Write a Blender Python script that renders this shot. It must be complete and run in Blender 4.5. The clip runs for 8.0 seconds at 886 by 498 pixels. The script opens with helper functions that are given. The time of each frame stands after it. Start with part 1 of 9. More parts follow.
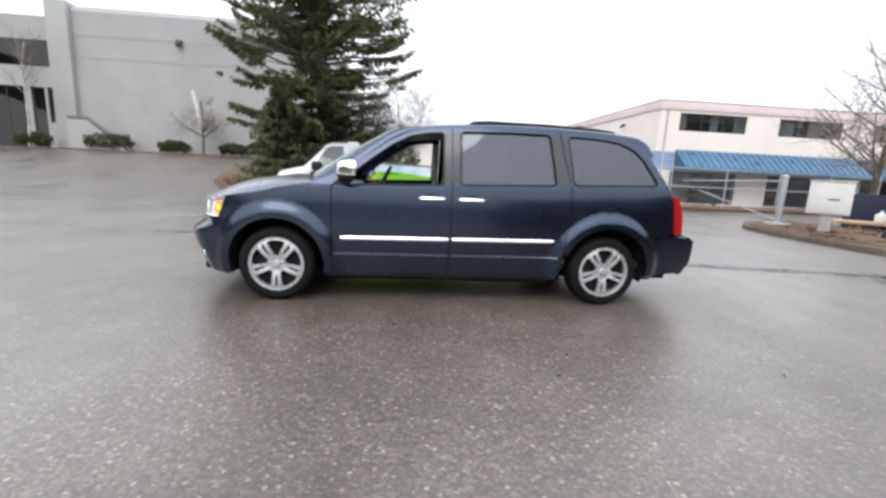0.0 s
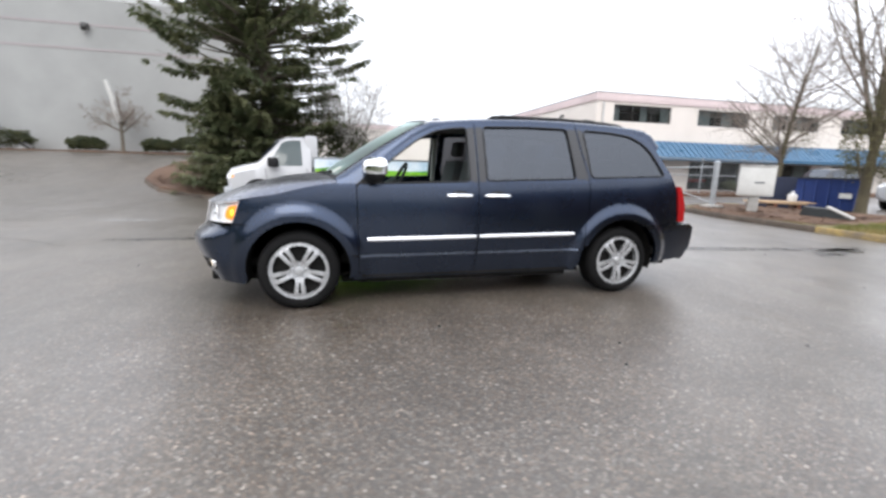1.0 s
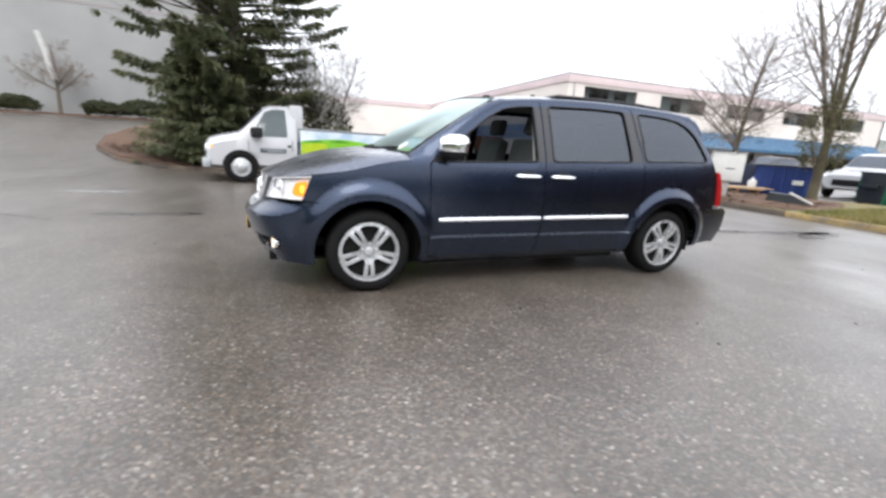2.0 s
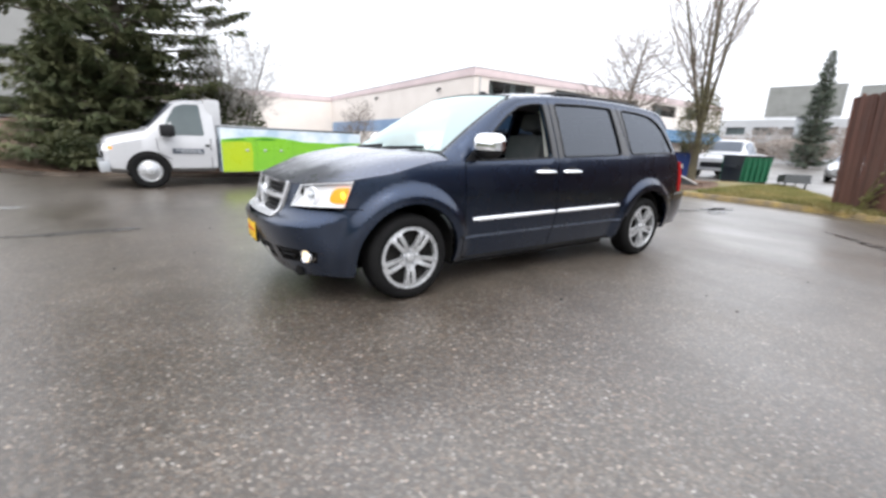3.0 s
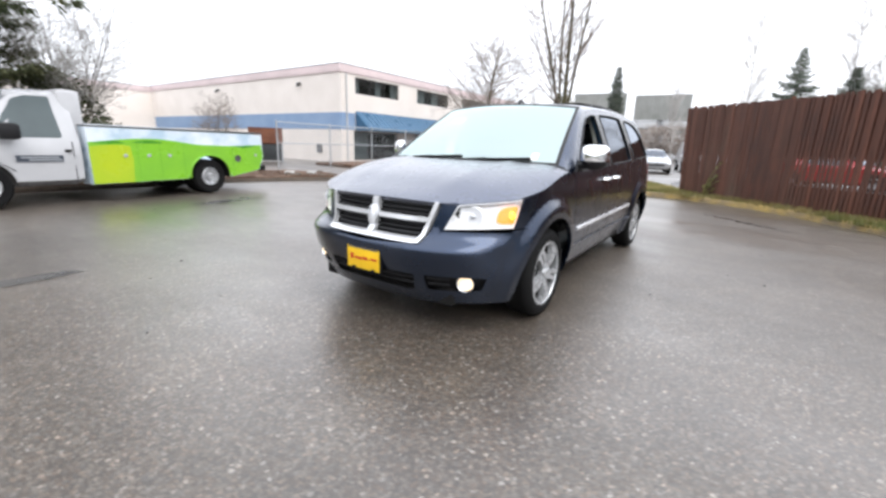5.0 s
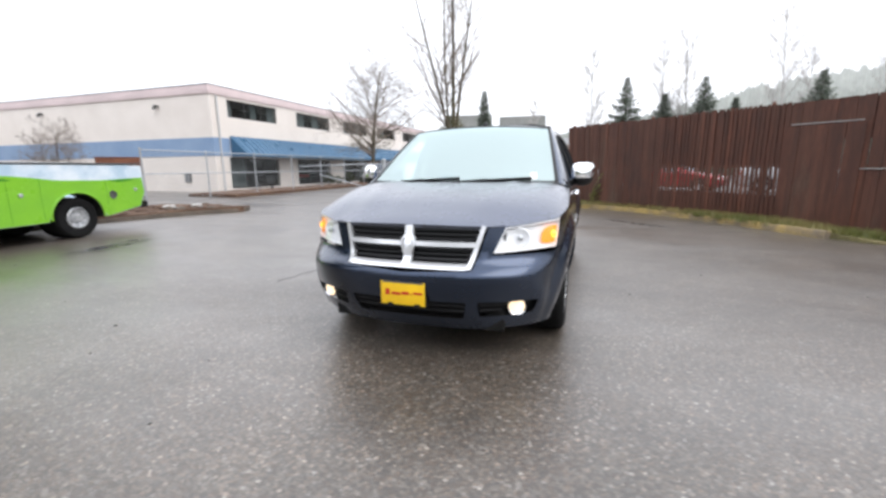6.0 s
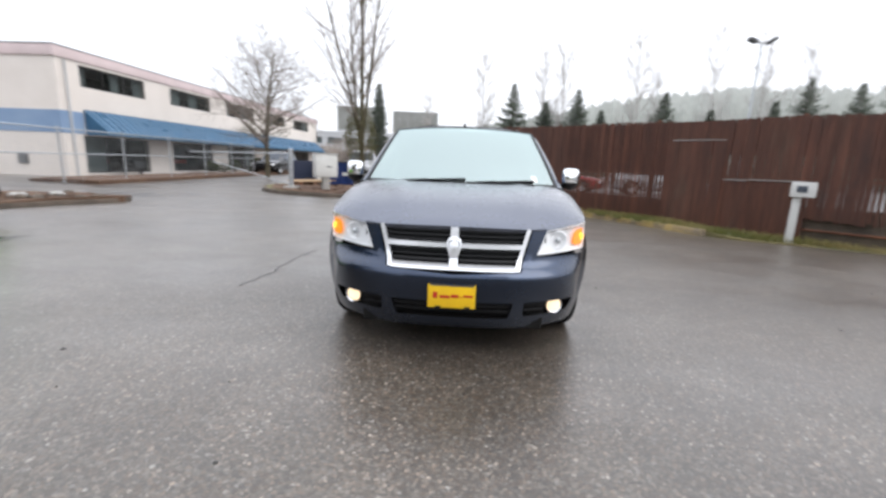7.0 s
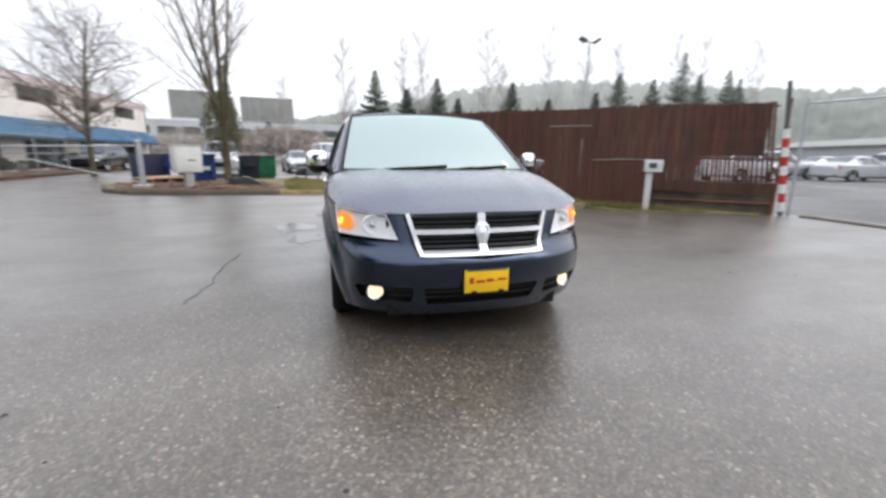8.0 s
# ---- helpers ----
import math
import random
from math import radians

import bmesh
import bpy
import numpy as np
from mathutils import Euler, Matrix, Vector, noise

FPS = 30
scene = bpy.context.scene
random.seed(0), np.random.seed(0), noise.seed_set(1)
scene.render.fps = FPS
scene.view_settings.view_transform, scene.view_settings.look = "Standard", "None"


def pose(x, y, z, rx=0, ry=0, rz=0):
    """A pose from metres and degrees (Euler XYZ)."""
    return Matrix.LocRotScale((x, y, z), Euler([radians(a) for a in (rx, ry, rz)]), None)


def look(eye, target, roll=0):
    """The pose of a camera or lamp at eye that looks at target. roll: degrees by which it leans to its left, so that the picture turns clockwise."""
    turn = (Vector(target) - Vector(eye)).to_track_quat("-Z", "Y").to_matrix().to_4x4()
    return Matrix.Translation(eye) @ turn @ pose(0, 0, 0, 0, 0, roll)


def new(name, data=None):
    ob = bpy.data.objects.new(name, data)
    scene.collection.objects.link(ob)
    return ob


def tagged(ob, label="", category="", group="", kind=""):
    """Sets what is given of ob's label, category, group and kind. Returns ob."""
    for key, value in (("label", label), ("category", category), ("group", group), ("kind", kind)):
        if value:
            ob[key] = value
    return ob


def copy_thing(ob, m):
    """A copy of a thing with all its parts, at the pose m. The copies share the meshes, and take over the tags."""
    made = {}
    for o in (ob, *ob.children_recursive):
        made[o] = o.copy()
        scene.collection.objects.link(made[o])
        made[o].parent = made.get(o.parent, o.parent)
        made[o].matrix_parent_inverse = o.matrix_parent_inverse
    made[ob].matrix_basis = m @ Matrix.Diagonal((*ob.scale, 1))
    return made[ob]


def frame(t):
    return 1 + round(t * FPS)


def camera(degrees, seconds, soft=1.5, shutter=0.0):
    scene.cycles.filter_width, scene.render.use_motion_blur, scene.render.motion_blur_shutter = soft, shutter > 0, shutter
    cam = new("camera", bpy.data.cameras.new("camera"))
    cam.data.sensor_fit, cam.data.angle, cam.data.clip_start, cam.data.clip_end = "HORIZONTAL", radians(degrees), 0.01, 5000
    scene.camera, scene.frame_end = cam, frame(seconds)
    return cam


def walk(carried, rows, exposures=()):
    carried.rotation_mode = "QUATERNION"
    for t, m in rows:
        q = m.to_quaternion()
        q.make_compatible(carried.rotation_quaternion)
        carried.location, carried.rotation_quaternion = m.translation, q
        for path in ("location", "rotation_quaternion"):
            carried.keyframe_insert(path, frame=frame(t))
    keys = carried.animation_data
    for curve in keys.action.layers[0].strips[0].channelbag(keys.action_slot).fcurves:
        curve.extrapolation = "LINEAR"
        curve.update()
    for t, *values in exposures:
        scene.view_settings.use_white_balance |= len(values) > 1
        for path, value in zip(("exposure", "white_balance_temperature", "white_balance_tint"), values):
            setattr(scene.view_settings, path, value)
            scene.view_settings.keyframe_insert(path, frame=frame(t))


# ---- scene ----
cam = camera(93.4, 8.0, 2.8, 0.5)
PATH = [
    (0, (-0.412, -4.754, 1.211), (-0.218, -2.796, 0.855), 2.7),
    (0.5, (-0.747, -4.642, 1.212), (-0.453, -2.703, 0.818), 4.2),
    (1, (-1.2, -4.554, 1.225), (-0.722, -2.65, 0.841), 1.4),
    (1.5, (-1.652, -4.374, 1.197), (-1.06, -2.517, 0.747), 0.8),
    (1.7, (-1.836, -4.308, 1.205), (-1.239, -2.458, 0.735), 2.4),
    (2.8, (-2.884, -3.787, 1.198), (-1.871, -2.135, 0.705), 2.5),
    (3, (-3.063, -3.657, 1.203), (-1.98, -2.049, 0.711), 2.1),
    (3.5, (-3.507, -3.353, 1.236), (-2.218, -1.904, 0.749), 1.9),
    (4, (-3.895, -2.941, 1.231), (-2.49, -1.602, 0.75), 3.4),
    (4.2, (-4.035, -2.766, 1.231), (-2.568, -1.479, 0.794), 3.3),
    (5.3, (-4.61, -1.766, 1.251), (-2.93, -0.783, 0.79), 1.2),
    (5.5, (-4.704, -1.575, 1.243), (-2.933, -0.732, 0.852), 0.6),
    (6, (-4.838, -1.066, 1.254), (-2.978, -0.437, 0.873), -0.5),
    (6.5, (-4.942, -0.559, 1.283), (-3.025, -0.133, 0.905), 0.7),
    (7, (-5.022, -0.073, 1.293), (-3.066, 0.034, 0.892), 2.2),
    (7.5, (-4.978, 0.434, 1.272), (-3.035, 0.245, 0.837), 0.6),
    (8, (-4.918, 0.964, 1.262), (-3.037, 0.445, 0.822), 0.6),
]
walk(cam, [(t, look(eye, target, roll)) for t, eye, target, roll in PATH],
     exposures=((0.0, 1.15), (3.5, 1.26), (5.5, 1.19), (6.2, 1.01), (7.0, 0.90), (8.0, 0.81)))

# ---- sky and sun: bright, even overcast ----
world = bpy.data.worlds.new("overcast_sky")
world.use_nodes = True
scene.world = world
wn, wl = world.node_tree.nodes, world.node_tree.links
wn.clear()
sky = wn.new("ShaderNodeTexSky")
sky.sky_type, sky.sun_disc = "NISHITA", False
sky.sun_elevation, sky.sun_rotation = radians(38), radians(200)
sky.air_density, sky.dust_density = 1.0, 4.0
sky_dim = wn.new("ShaderNodeMixRGB")
sky_dim.blend_type = "MULTIPLY"
sky_dim.inputs["Fac"].default_value = 1.0
sky_dim.inputs["Color2"].default_value = (0.10, 0.10, 0.10, 1)
clouds = wn.new("ShaderNodeTexNoise")
clouds.inputs["Scale"].default_value, clouds.inputs["Detail"].default_value = 1.6, 4.0
cloud_ramp = wn.new("ShaderNodeValToRGB")
cloud_ramp.color_ramp.elements[0].position, cloud_ramp.color_ramp.elements[1].position = 0.3, 0.75
cloud_ramp.color_ramp.elements[0].color = (0.915, 0.95, 1.03, 1)
cloud_ramp.color_ramp.elements[1].color = (1.035, 1.06, 1.13, 1)
cover = wn.new("ShaderNodeMixRGB")
cover.inputs["Fac"].default_value = 0.9
back = wn.new("ShaderNodeBackground")
back.inputs["Strength"].default_value = 1.15
wout = wn.new("ShaderNodeOutputWorld")
wl.new(sky.outputs["Color"], sky_dim.inputs["Color1"])
wl.new(clouds.outputs["Fac"], cloud_ramp.inputs["Fac"])
wl.new(sky_dim.outputs["Color"], cover.inputs["Color1"])
wl.new(cloud_ramp.outputs["Color"], cover.inputs["Color2"])
# thick cloud: about twice as bright overhead as at the horizon
sky_co = wn.new("ShaderNodeTexCoord")
sky_split = wn.new("ShaderNodeSeparateXYZ")
sky_rise = wn.new("ShaderNodeMapRange")
sky_rise.inputs["From Min"].default_value, sky_rise.inputs["From Max"].default_value = 0.0, 1.0
sky_rise.inputs["To Min"].default_value, sky_rise.inputs["To Max"].default_value = 0.58, 1.24
sky_scale = wn.new("ShaderNodeVectorMath")
sky_scale.operation = "SCALE"
wl.new(sky_co.outputs["Generated"], sky_split.inputs["Vector"])
wl.new(sky_split.outputs["Z"], sky_rise.inputs["Value"])
wl.new(cover.outputs["Color"], sky_scale.inputs[0])
wl.new(sky_rise.outputs["Result"], sky_scale.inputs["Scale"])
wl.new(sky_scale.outputs["Vector"], back.inputs["Color"])
wl.new(back.outputs["Background"], wout.inputs["Surface"])

sun = new("sun", bpy.data.lights.new("sun", "SUN"))
sun.data.energy, sun.data.angle, sun.data.color = 0.7, radians(40), (1.0, 0.97, 0.93)
sun.matrix_world = look((0, 0, 30), (6, 17, 0))
tagged(sun, "soft daylight through thick cloud", "sun", kind="structure")


# ---- materials ----
def nodes_of(name):
    m = bpy.data.materials.new(name)
    m.use_nodes = True
    n, l = m.node_tree.nodes, m.node_tree.links
    return m, n, l, n["Principled BSDF"]


def tex_noise(n, l, scale, detail=4.0, rough=0.55, stretch=None):
    co = n.new("ShaderNodeTexCoord")
    t = n.new("ShaderNodeTexNoise")
    t.inputs["Scale"].default_value, t.inputs["Detail"].default_value, t.inputs["Roughness"].default_value = scale, detail, rough
    if stretch:
        mp = n.new("ShaderNodeMapping")
        mp.inputs["Scale"].default_value = stretch
        l.new(co.outputs["Object"], mp.inputs["Vector"])
        l.new(mp.outputs["Vector"], t.inputs["Vector"])
    else:
        l.new(co.outputs["Object"], t.inputs["Vector"])
    return t.outputs["Fac"]


def ramp(n, l, fac, stops):
    r = n.new("ShaderNodeValToRGB")
    e = r.color_ramp.elements
    while len(e) < len(stops):
        e.new(0.5)
    for k, (p, c) in enumerate(stops):
        e[k].position = p
        e[k].color = (*c, 1) if len(c) == 3 else c
    l.new(fac, r.inputs["Fac"])
    return r.outputs["Color"]


def grey(v):
    return (v, v, v)


def mix(n, l, kind, fac, a, b):
    m = n.new("ShaderNodeMixRGB")
    m.blend_type = kind
    for key, value in (("Fac", fac), ("Color1", a), ("Color2", b)):
        if isinstance(value, (int, float)):
            m.inputs[key].default_value = value if key == "Fac" else (value, value, value, 1)
        elif isinstance(value, tuple):
            m.inputs[key].default_value = (*value, 1)
        else:
            l.new(value, m.inputs[key])
    return m.outputs["Color"]


def surface(name, c1, c2, rough=0.5, metal=0.0, large=1.5, fine=40.0, bump=0.15, vary=0.15, coat=0.0, spread=0.12, stretch=None, depth=0.01, pieces=0.0):
    """A worn surface: two colours mixed by a large noise, broken up by a fine one, with uneven gloss and fine relief."""
    m, n, l, b = nodes_of(name)
    big = tex_noise(n, l, large, stretch=stretch)
    small = tex_noise(n, l, fine, 6.0, 0.6, stretch=stretch)
    col = ramp(n, l, big, [(0.35, c1), (0.65, c2)])
    col = mix(n, l, "MULTIPLY", 1.0, col, ramp(n, l, small, [(0.3, grey(1 - vary)), (0.7, grey(1 + vary))]))
    if pieces:
        info = n.new("ShaderNodeObjectInfo")
        col = mix(n, l, "MULTIPLY", 1.0, col, ramp(n, l, info.outputs["Random"], [(0.0, grey(1 - pieces)), (1.0, grey(1 + pieces))]))
    l.new(col, b.inputs["Base Color"])
    l.new(ramp(n, l, big, [(0.3, grey(max(rough - spread, 0.02))), (0.7, grey(min(rough + spread, 1)))]), b.inputs["Roughness"])
    b.inputs["Metallic"].default_value = metal
    if coat:
        b.inputs["Coat Weight"].default_value, b.inputs["Coat Roughness"].default_value = coat, 0.04
    if bump:
        bp = n.new("ShaderNodeBump")
        bp.inputs["Strength"].default_value, bp.inputs["Distance"].default_value = bump, depth
        l.new(small, bp.inputs["Height"])
        l.new(bp.outputs["Normal"], b.inputs["Normal"])
    return m


def plain(name, c, rough=0.5, metal=0.0, glow=0.0, glow_colour=None):
    m, n, l, b = nodes_of(name)
    b.inputs["Base Color"].default_value = (*c, 1)
    b.inputs["Roughness"].default_value, b.inputs["Metallic"].default_value = rough, metal
    if glow:
        b.inputs["Emission Color"].default_value = (*(glow_colour or c), 1)
        b.inputs["Emission Strength"].default_value = glow
    return m


def glass(name, tint, rough=0.02):
    m, n, l, b = nodes_of(name)
    b.inputs["Base Color"].default_value = (*tint, 1)
    b.inputs["Roughness"].default_value, b.inputs["Transmission Weight"].default_value, b.inputs["IOR"].default_value = rough, 1.0, 1.45
    return m


def thin_glass(name, tint, gloss_rough=0.03, gloss=0.05, shine=(1, 1, 1)):
    """A thin pane: straight through with a tint, plus a gloss that grows at a glancing view."""
    m, n, l, b = nodes_of(name)
    n.remove(b)
    tr, gl, lw, mx = n.new("ShaderNodeBsdfTransparent"), n.new("ShaderNodeBsdfGlossy"), n.new("ShaderNodeLayerWeight"), n.new("ShaderNodeMixShader")
    tr.inputs["Color"].default_value = (*tint, 1)
    gl.inputs["Roughness"].default_value = gloss_rough
    gl.inputs["Color"].default_value = (*shine, 1)
    lw.inputs["Blend"].default_value = 0.5
    pw, ml = n.new("ShaderNodeMath"), n.new("ShaderNodeMath")
    pw.operation, ml.operation = "POWER", "MULTIPLY_ADD"
    pw.inputs[1].default_value, ml.inputs[1].default_value, ml.inputs[2].default_value = 4.6, 1 - gloss, gloss
    l.new(lw.outputs["Facing"], pw.inputs[0])
    l.new(pw.outputs["Value"], ml.inputs[0])
    l.new(ml.outputs["Value"], mx.inputs["Fac"])
    l.new(tr.outputs["BSDF"], mx.inputs[1])
    l.new(gl.outputs["BSDF"], mx.inputs[2])
    l.new(mx.outputs["Shader"], n["Material Output"].inputs["Surface"])
    return m


def asphalt_material():
    m, n, l, b = nodes_of("wet_asphalt")
    co = n.new("ShaderNodeTexCoord")
    vor = n.new("ShaderNodeTexVoronoi")
    vor.inputs["Scale"].default_value, vor.inputs["Randomness"].default_value = 62.0, 1.0
    l.new(co.outputs["Object"], vor.inputs["Vector"])
    vor2 = n.new("ShaderNodeTexVoronoi")
    vor2.inputs["Scale"].default_value = 190.0
    l.new(co.outputs["Object"], vor2.inputs["Vector"])
    sep = n.new("ShaderNodeSeparateColor")
    l.new(vor.outputs["Color"], sep.inputs["Color"])
    stones = ramp(n, l, sep.outputs["Red"], [(0.0, (0.052, 0.043, 0.034)), (0.45, (0.083, 0.069, 0.056)), (0.80, (0.114, 0.097, 0.079)), (0.93, (0.138, 0.119, 0.099)), (0.98, (0.185, 0.162, 0.137)), (1.0, (0.285, 0.256, 0.219))])
    edge = ramp(n, l, vor.outputs["Distance"], [(0.15, grey(1.0)), (0.6, grey(0.78))])
    col = mix(n, l, "MULTIPLY", 1.0, stones, edge)
    col = mix(n, l, "MULTIPLY", 1.0, col, ramp(n, l, sep.outputs["Green"], [(0.0, (1.10, 0.98, 0.90)), (0.35, (1.02, 1.0, 0.98)), (0.7, (0.98, 1.0, 1.02)), (1.0, (0.94, 1.0, 1.07))]))
    grit = n.new("ShaderNodeSeparateColor")
    l.new(vor2.outputs["Color"], grit.inputs["Color"])
    col = mix(n, l, "MULTIPLY", 0.6, col, ramp(n, l, grit.outputs["Red"], [(0.0, grey(0.78)), (1.0, grey(1.18))]))
    worn = tex_noise(n, l, 0.35, 5.0, 0.6)
    col = mix(n, l, "MULTIPLY", 1.0, col, ramp(n, l, worn, [(0.3, grey(0.78)), (0.7, grey(1.22))]))
    patch = tex_noise(n, l, 1.7, 4.0, 0.6)
    col = mix(n, l, "MULTIPLY", 1.0, col, ramp(n, l, patch, [(0.35, grey(0.85)), (0.65, grey(1.12))]))
    l.new(col, b.inputs["Base Color"])
    wet = tex_noise(n, l, 0.55, 5.0, 0.62, stretch=(1.0, 0.45, 1.0))
    l.new(ramp(n, l, wet, [(0.30, grey(0.26)), (0.48, grey(0.38)), (0.68, grey(0.48))]), b.inputs["Roughness"])
    b.inputs["IOR"].default_value = 1.50
    # the film of rain water over the stones
    b.inputs["Coat Weight"].default_value, b.inputs["Coat IOR"].default_value = 0.92, 1.35
    l.new(ramp(n, l, wet, [(0.30, grey(0.28)), (0.48, grey(0.40)), (0.68, grey(0.52))]), b.inputs["Coat Roughness"])
    b.inputs["Specular IOR Level"].default_value = 0.5
    hgt = mix(n, l, "MIX", 0.35, vor.outputs["Distance"], vor2.outputs["Distance"])
    bp = n.new("ShaderNodeBump")
    bp.invert = True
    bp.inputs["Distance"].default_value = 0.004
    l.new(ramp(n, l, wet, [(0.32, grey(0.08)), (0.6, grey(0.30))]), bp.inputs["Strength"])
    l.new(hgt, bp.inputs["Height"])
    l.new(bp.outputs["Normal"], b.inputs["Normal"])
    return m


def slat_material():
    """Weathered brown lath: red-brown, dark and greyed stretches along the whole fence, streaked downwards, each lath a little its own."""
    m, n, l, b = nodes_of("brown_privacy_slat")
    geo = n.new("ShaderNodeNewGeometry")
    def at(scale, stretch, detail):
        mp, t = n.new("ShaderNodeMapping"), n.new("ShaderNodeTexNoise")
        mp.inputs["Scale"].default_value = stretch
        t.inputs["Scale"].default_value, t.inputs["Detail"].default_value, t.inputs["Roughness"].default_value = scale, detail, 0.65
        l.new(geo.outputs["Position"], mp.inputs["Vector"])
        l.new(mp.outputs["Vector"], t.inputs["Vector"])
        return t.outputs["Fac"]
    patch, streak, grain = at(1.3, (1, 1, 0.30), 5.0), at(9.0, (1, 1, 0.10), 4.0), at(60.0, (1, 1, 0.12), 3.0)
    col = ramp(n, l, patch, [(0.30, (0.046, 0.016, 0.0095)), (0.45, (0.090, 0.029, 0.015)), (0.58, (0.096, 0.037, 0.022)), (0.72, (0.104, 0.064, 0.045))])
    col = mix(n, l, "MULTIPLY", 1.0, col, ramp(n, l, streak, [(0.32, grey(0.72)), (0.55, grey(1.0)), (0.74, grey(1.35))]))
    col = mix(n, l, "MULTIPLY", 1.0, col, ramp(n, l, grain, [(0.3, grey(0.85)), (0.7, grey(1.15))]))
    info = n.new("ShaderNodeObjectInfo")
    col = mix(n, l, "MULTIPLY", 1.0, col, ramp(n, l, info.outputs["Random"], [(0.0, grey(0.74)), (0.7, grey(0.90)), (0.93, grey(0.98)), (1.0, grey(1.25))]))
    l.new(col, b.inputs["Base Color"])
    l.new(ramp(n, l, patch, [(0.3, grey(0.5)), (0.7, grey(0.8))]), b.inputs["Roughness"])
    bp = n.new("ShaderNodeBump")
    bp.inputs["Strength"].default_value, bp.inputs["Distance"].default_value = 0.3, 0.004
    l.new(grain, bp.inputs["Height"])
    l.new(bp.outputs["Normal"], b.inputs["Normal"])
    return m


def distance_material(name, c1, c2):
    """Far woods as a backdrop: mist is painted into the colour and given off as glow."""
    m, n, l, b = nodes_of(name)
    trees = tex_noise(n, l, 0.16, 7.0, 0.7, stretch=(1, 1, 0.45))
    slopes = tex_noise(n, l, 0.022, 4.0, 0.55)
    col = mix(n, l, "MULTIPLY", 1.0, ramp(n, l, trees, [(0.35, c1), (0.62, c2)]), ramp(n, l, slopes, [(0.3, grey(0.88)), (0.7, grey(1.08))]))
    # painted haze: the colour fades paler with height, as low cloud would veil it
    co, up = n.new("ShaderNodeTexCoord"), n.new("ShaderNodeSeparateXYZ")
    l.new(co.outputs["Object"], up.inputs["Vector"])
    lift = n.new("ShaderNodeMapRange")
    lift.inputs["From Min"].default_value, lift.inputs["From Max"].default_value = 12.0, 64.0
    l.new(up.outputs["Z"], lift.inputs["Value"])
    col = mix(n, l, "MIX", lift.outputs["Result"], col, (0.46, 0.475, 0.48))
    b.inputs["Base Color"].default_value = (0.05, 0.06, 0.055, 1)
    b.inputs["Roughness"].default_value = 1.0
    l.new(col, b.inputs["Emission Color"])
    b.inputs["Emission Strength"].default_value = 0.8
    return m


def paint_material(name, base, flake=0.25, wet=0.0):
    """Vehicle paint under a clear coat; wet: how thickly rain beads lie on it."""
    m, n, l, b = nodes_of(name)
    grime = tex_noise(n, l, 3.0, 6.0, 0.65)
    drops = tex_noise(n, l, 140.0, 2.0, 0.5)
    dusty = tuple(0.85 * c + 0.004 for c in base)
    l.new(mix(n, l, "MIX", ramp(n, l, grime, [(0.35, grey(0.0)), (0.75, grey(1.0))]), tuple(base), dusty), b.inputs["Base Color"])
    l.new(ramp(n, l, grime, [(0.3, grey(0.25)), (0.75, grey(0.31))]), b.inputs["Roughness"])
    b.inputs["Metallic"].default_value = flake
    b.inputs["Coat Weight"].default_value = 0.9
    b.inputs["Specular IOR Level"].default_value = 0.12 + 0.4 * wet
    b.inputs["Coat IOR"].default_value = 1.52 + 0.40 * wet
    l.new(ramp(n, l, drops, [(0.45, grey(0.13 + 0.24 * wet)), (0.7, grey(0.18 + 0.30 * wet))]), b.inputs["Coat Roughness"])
    bp = n.new("ShaderNodeBump")
    bp.inputs["Strength"].default_value, bp.inputs["Distance"].default_value = 0.03 + 0.10 * wet, 0.001
    l.new(drops, bp.inputs["Height"])
    l.new(bp.outputs["Normal"], b.inputs["Coat Normal"])
    return m


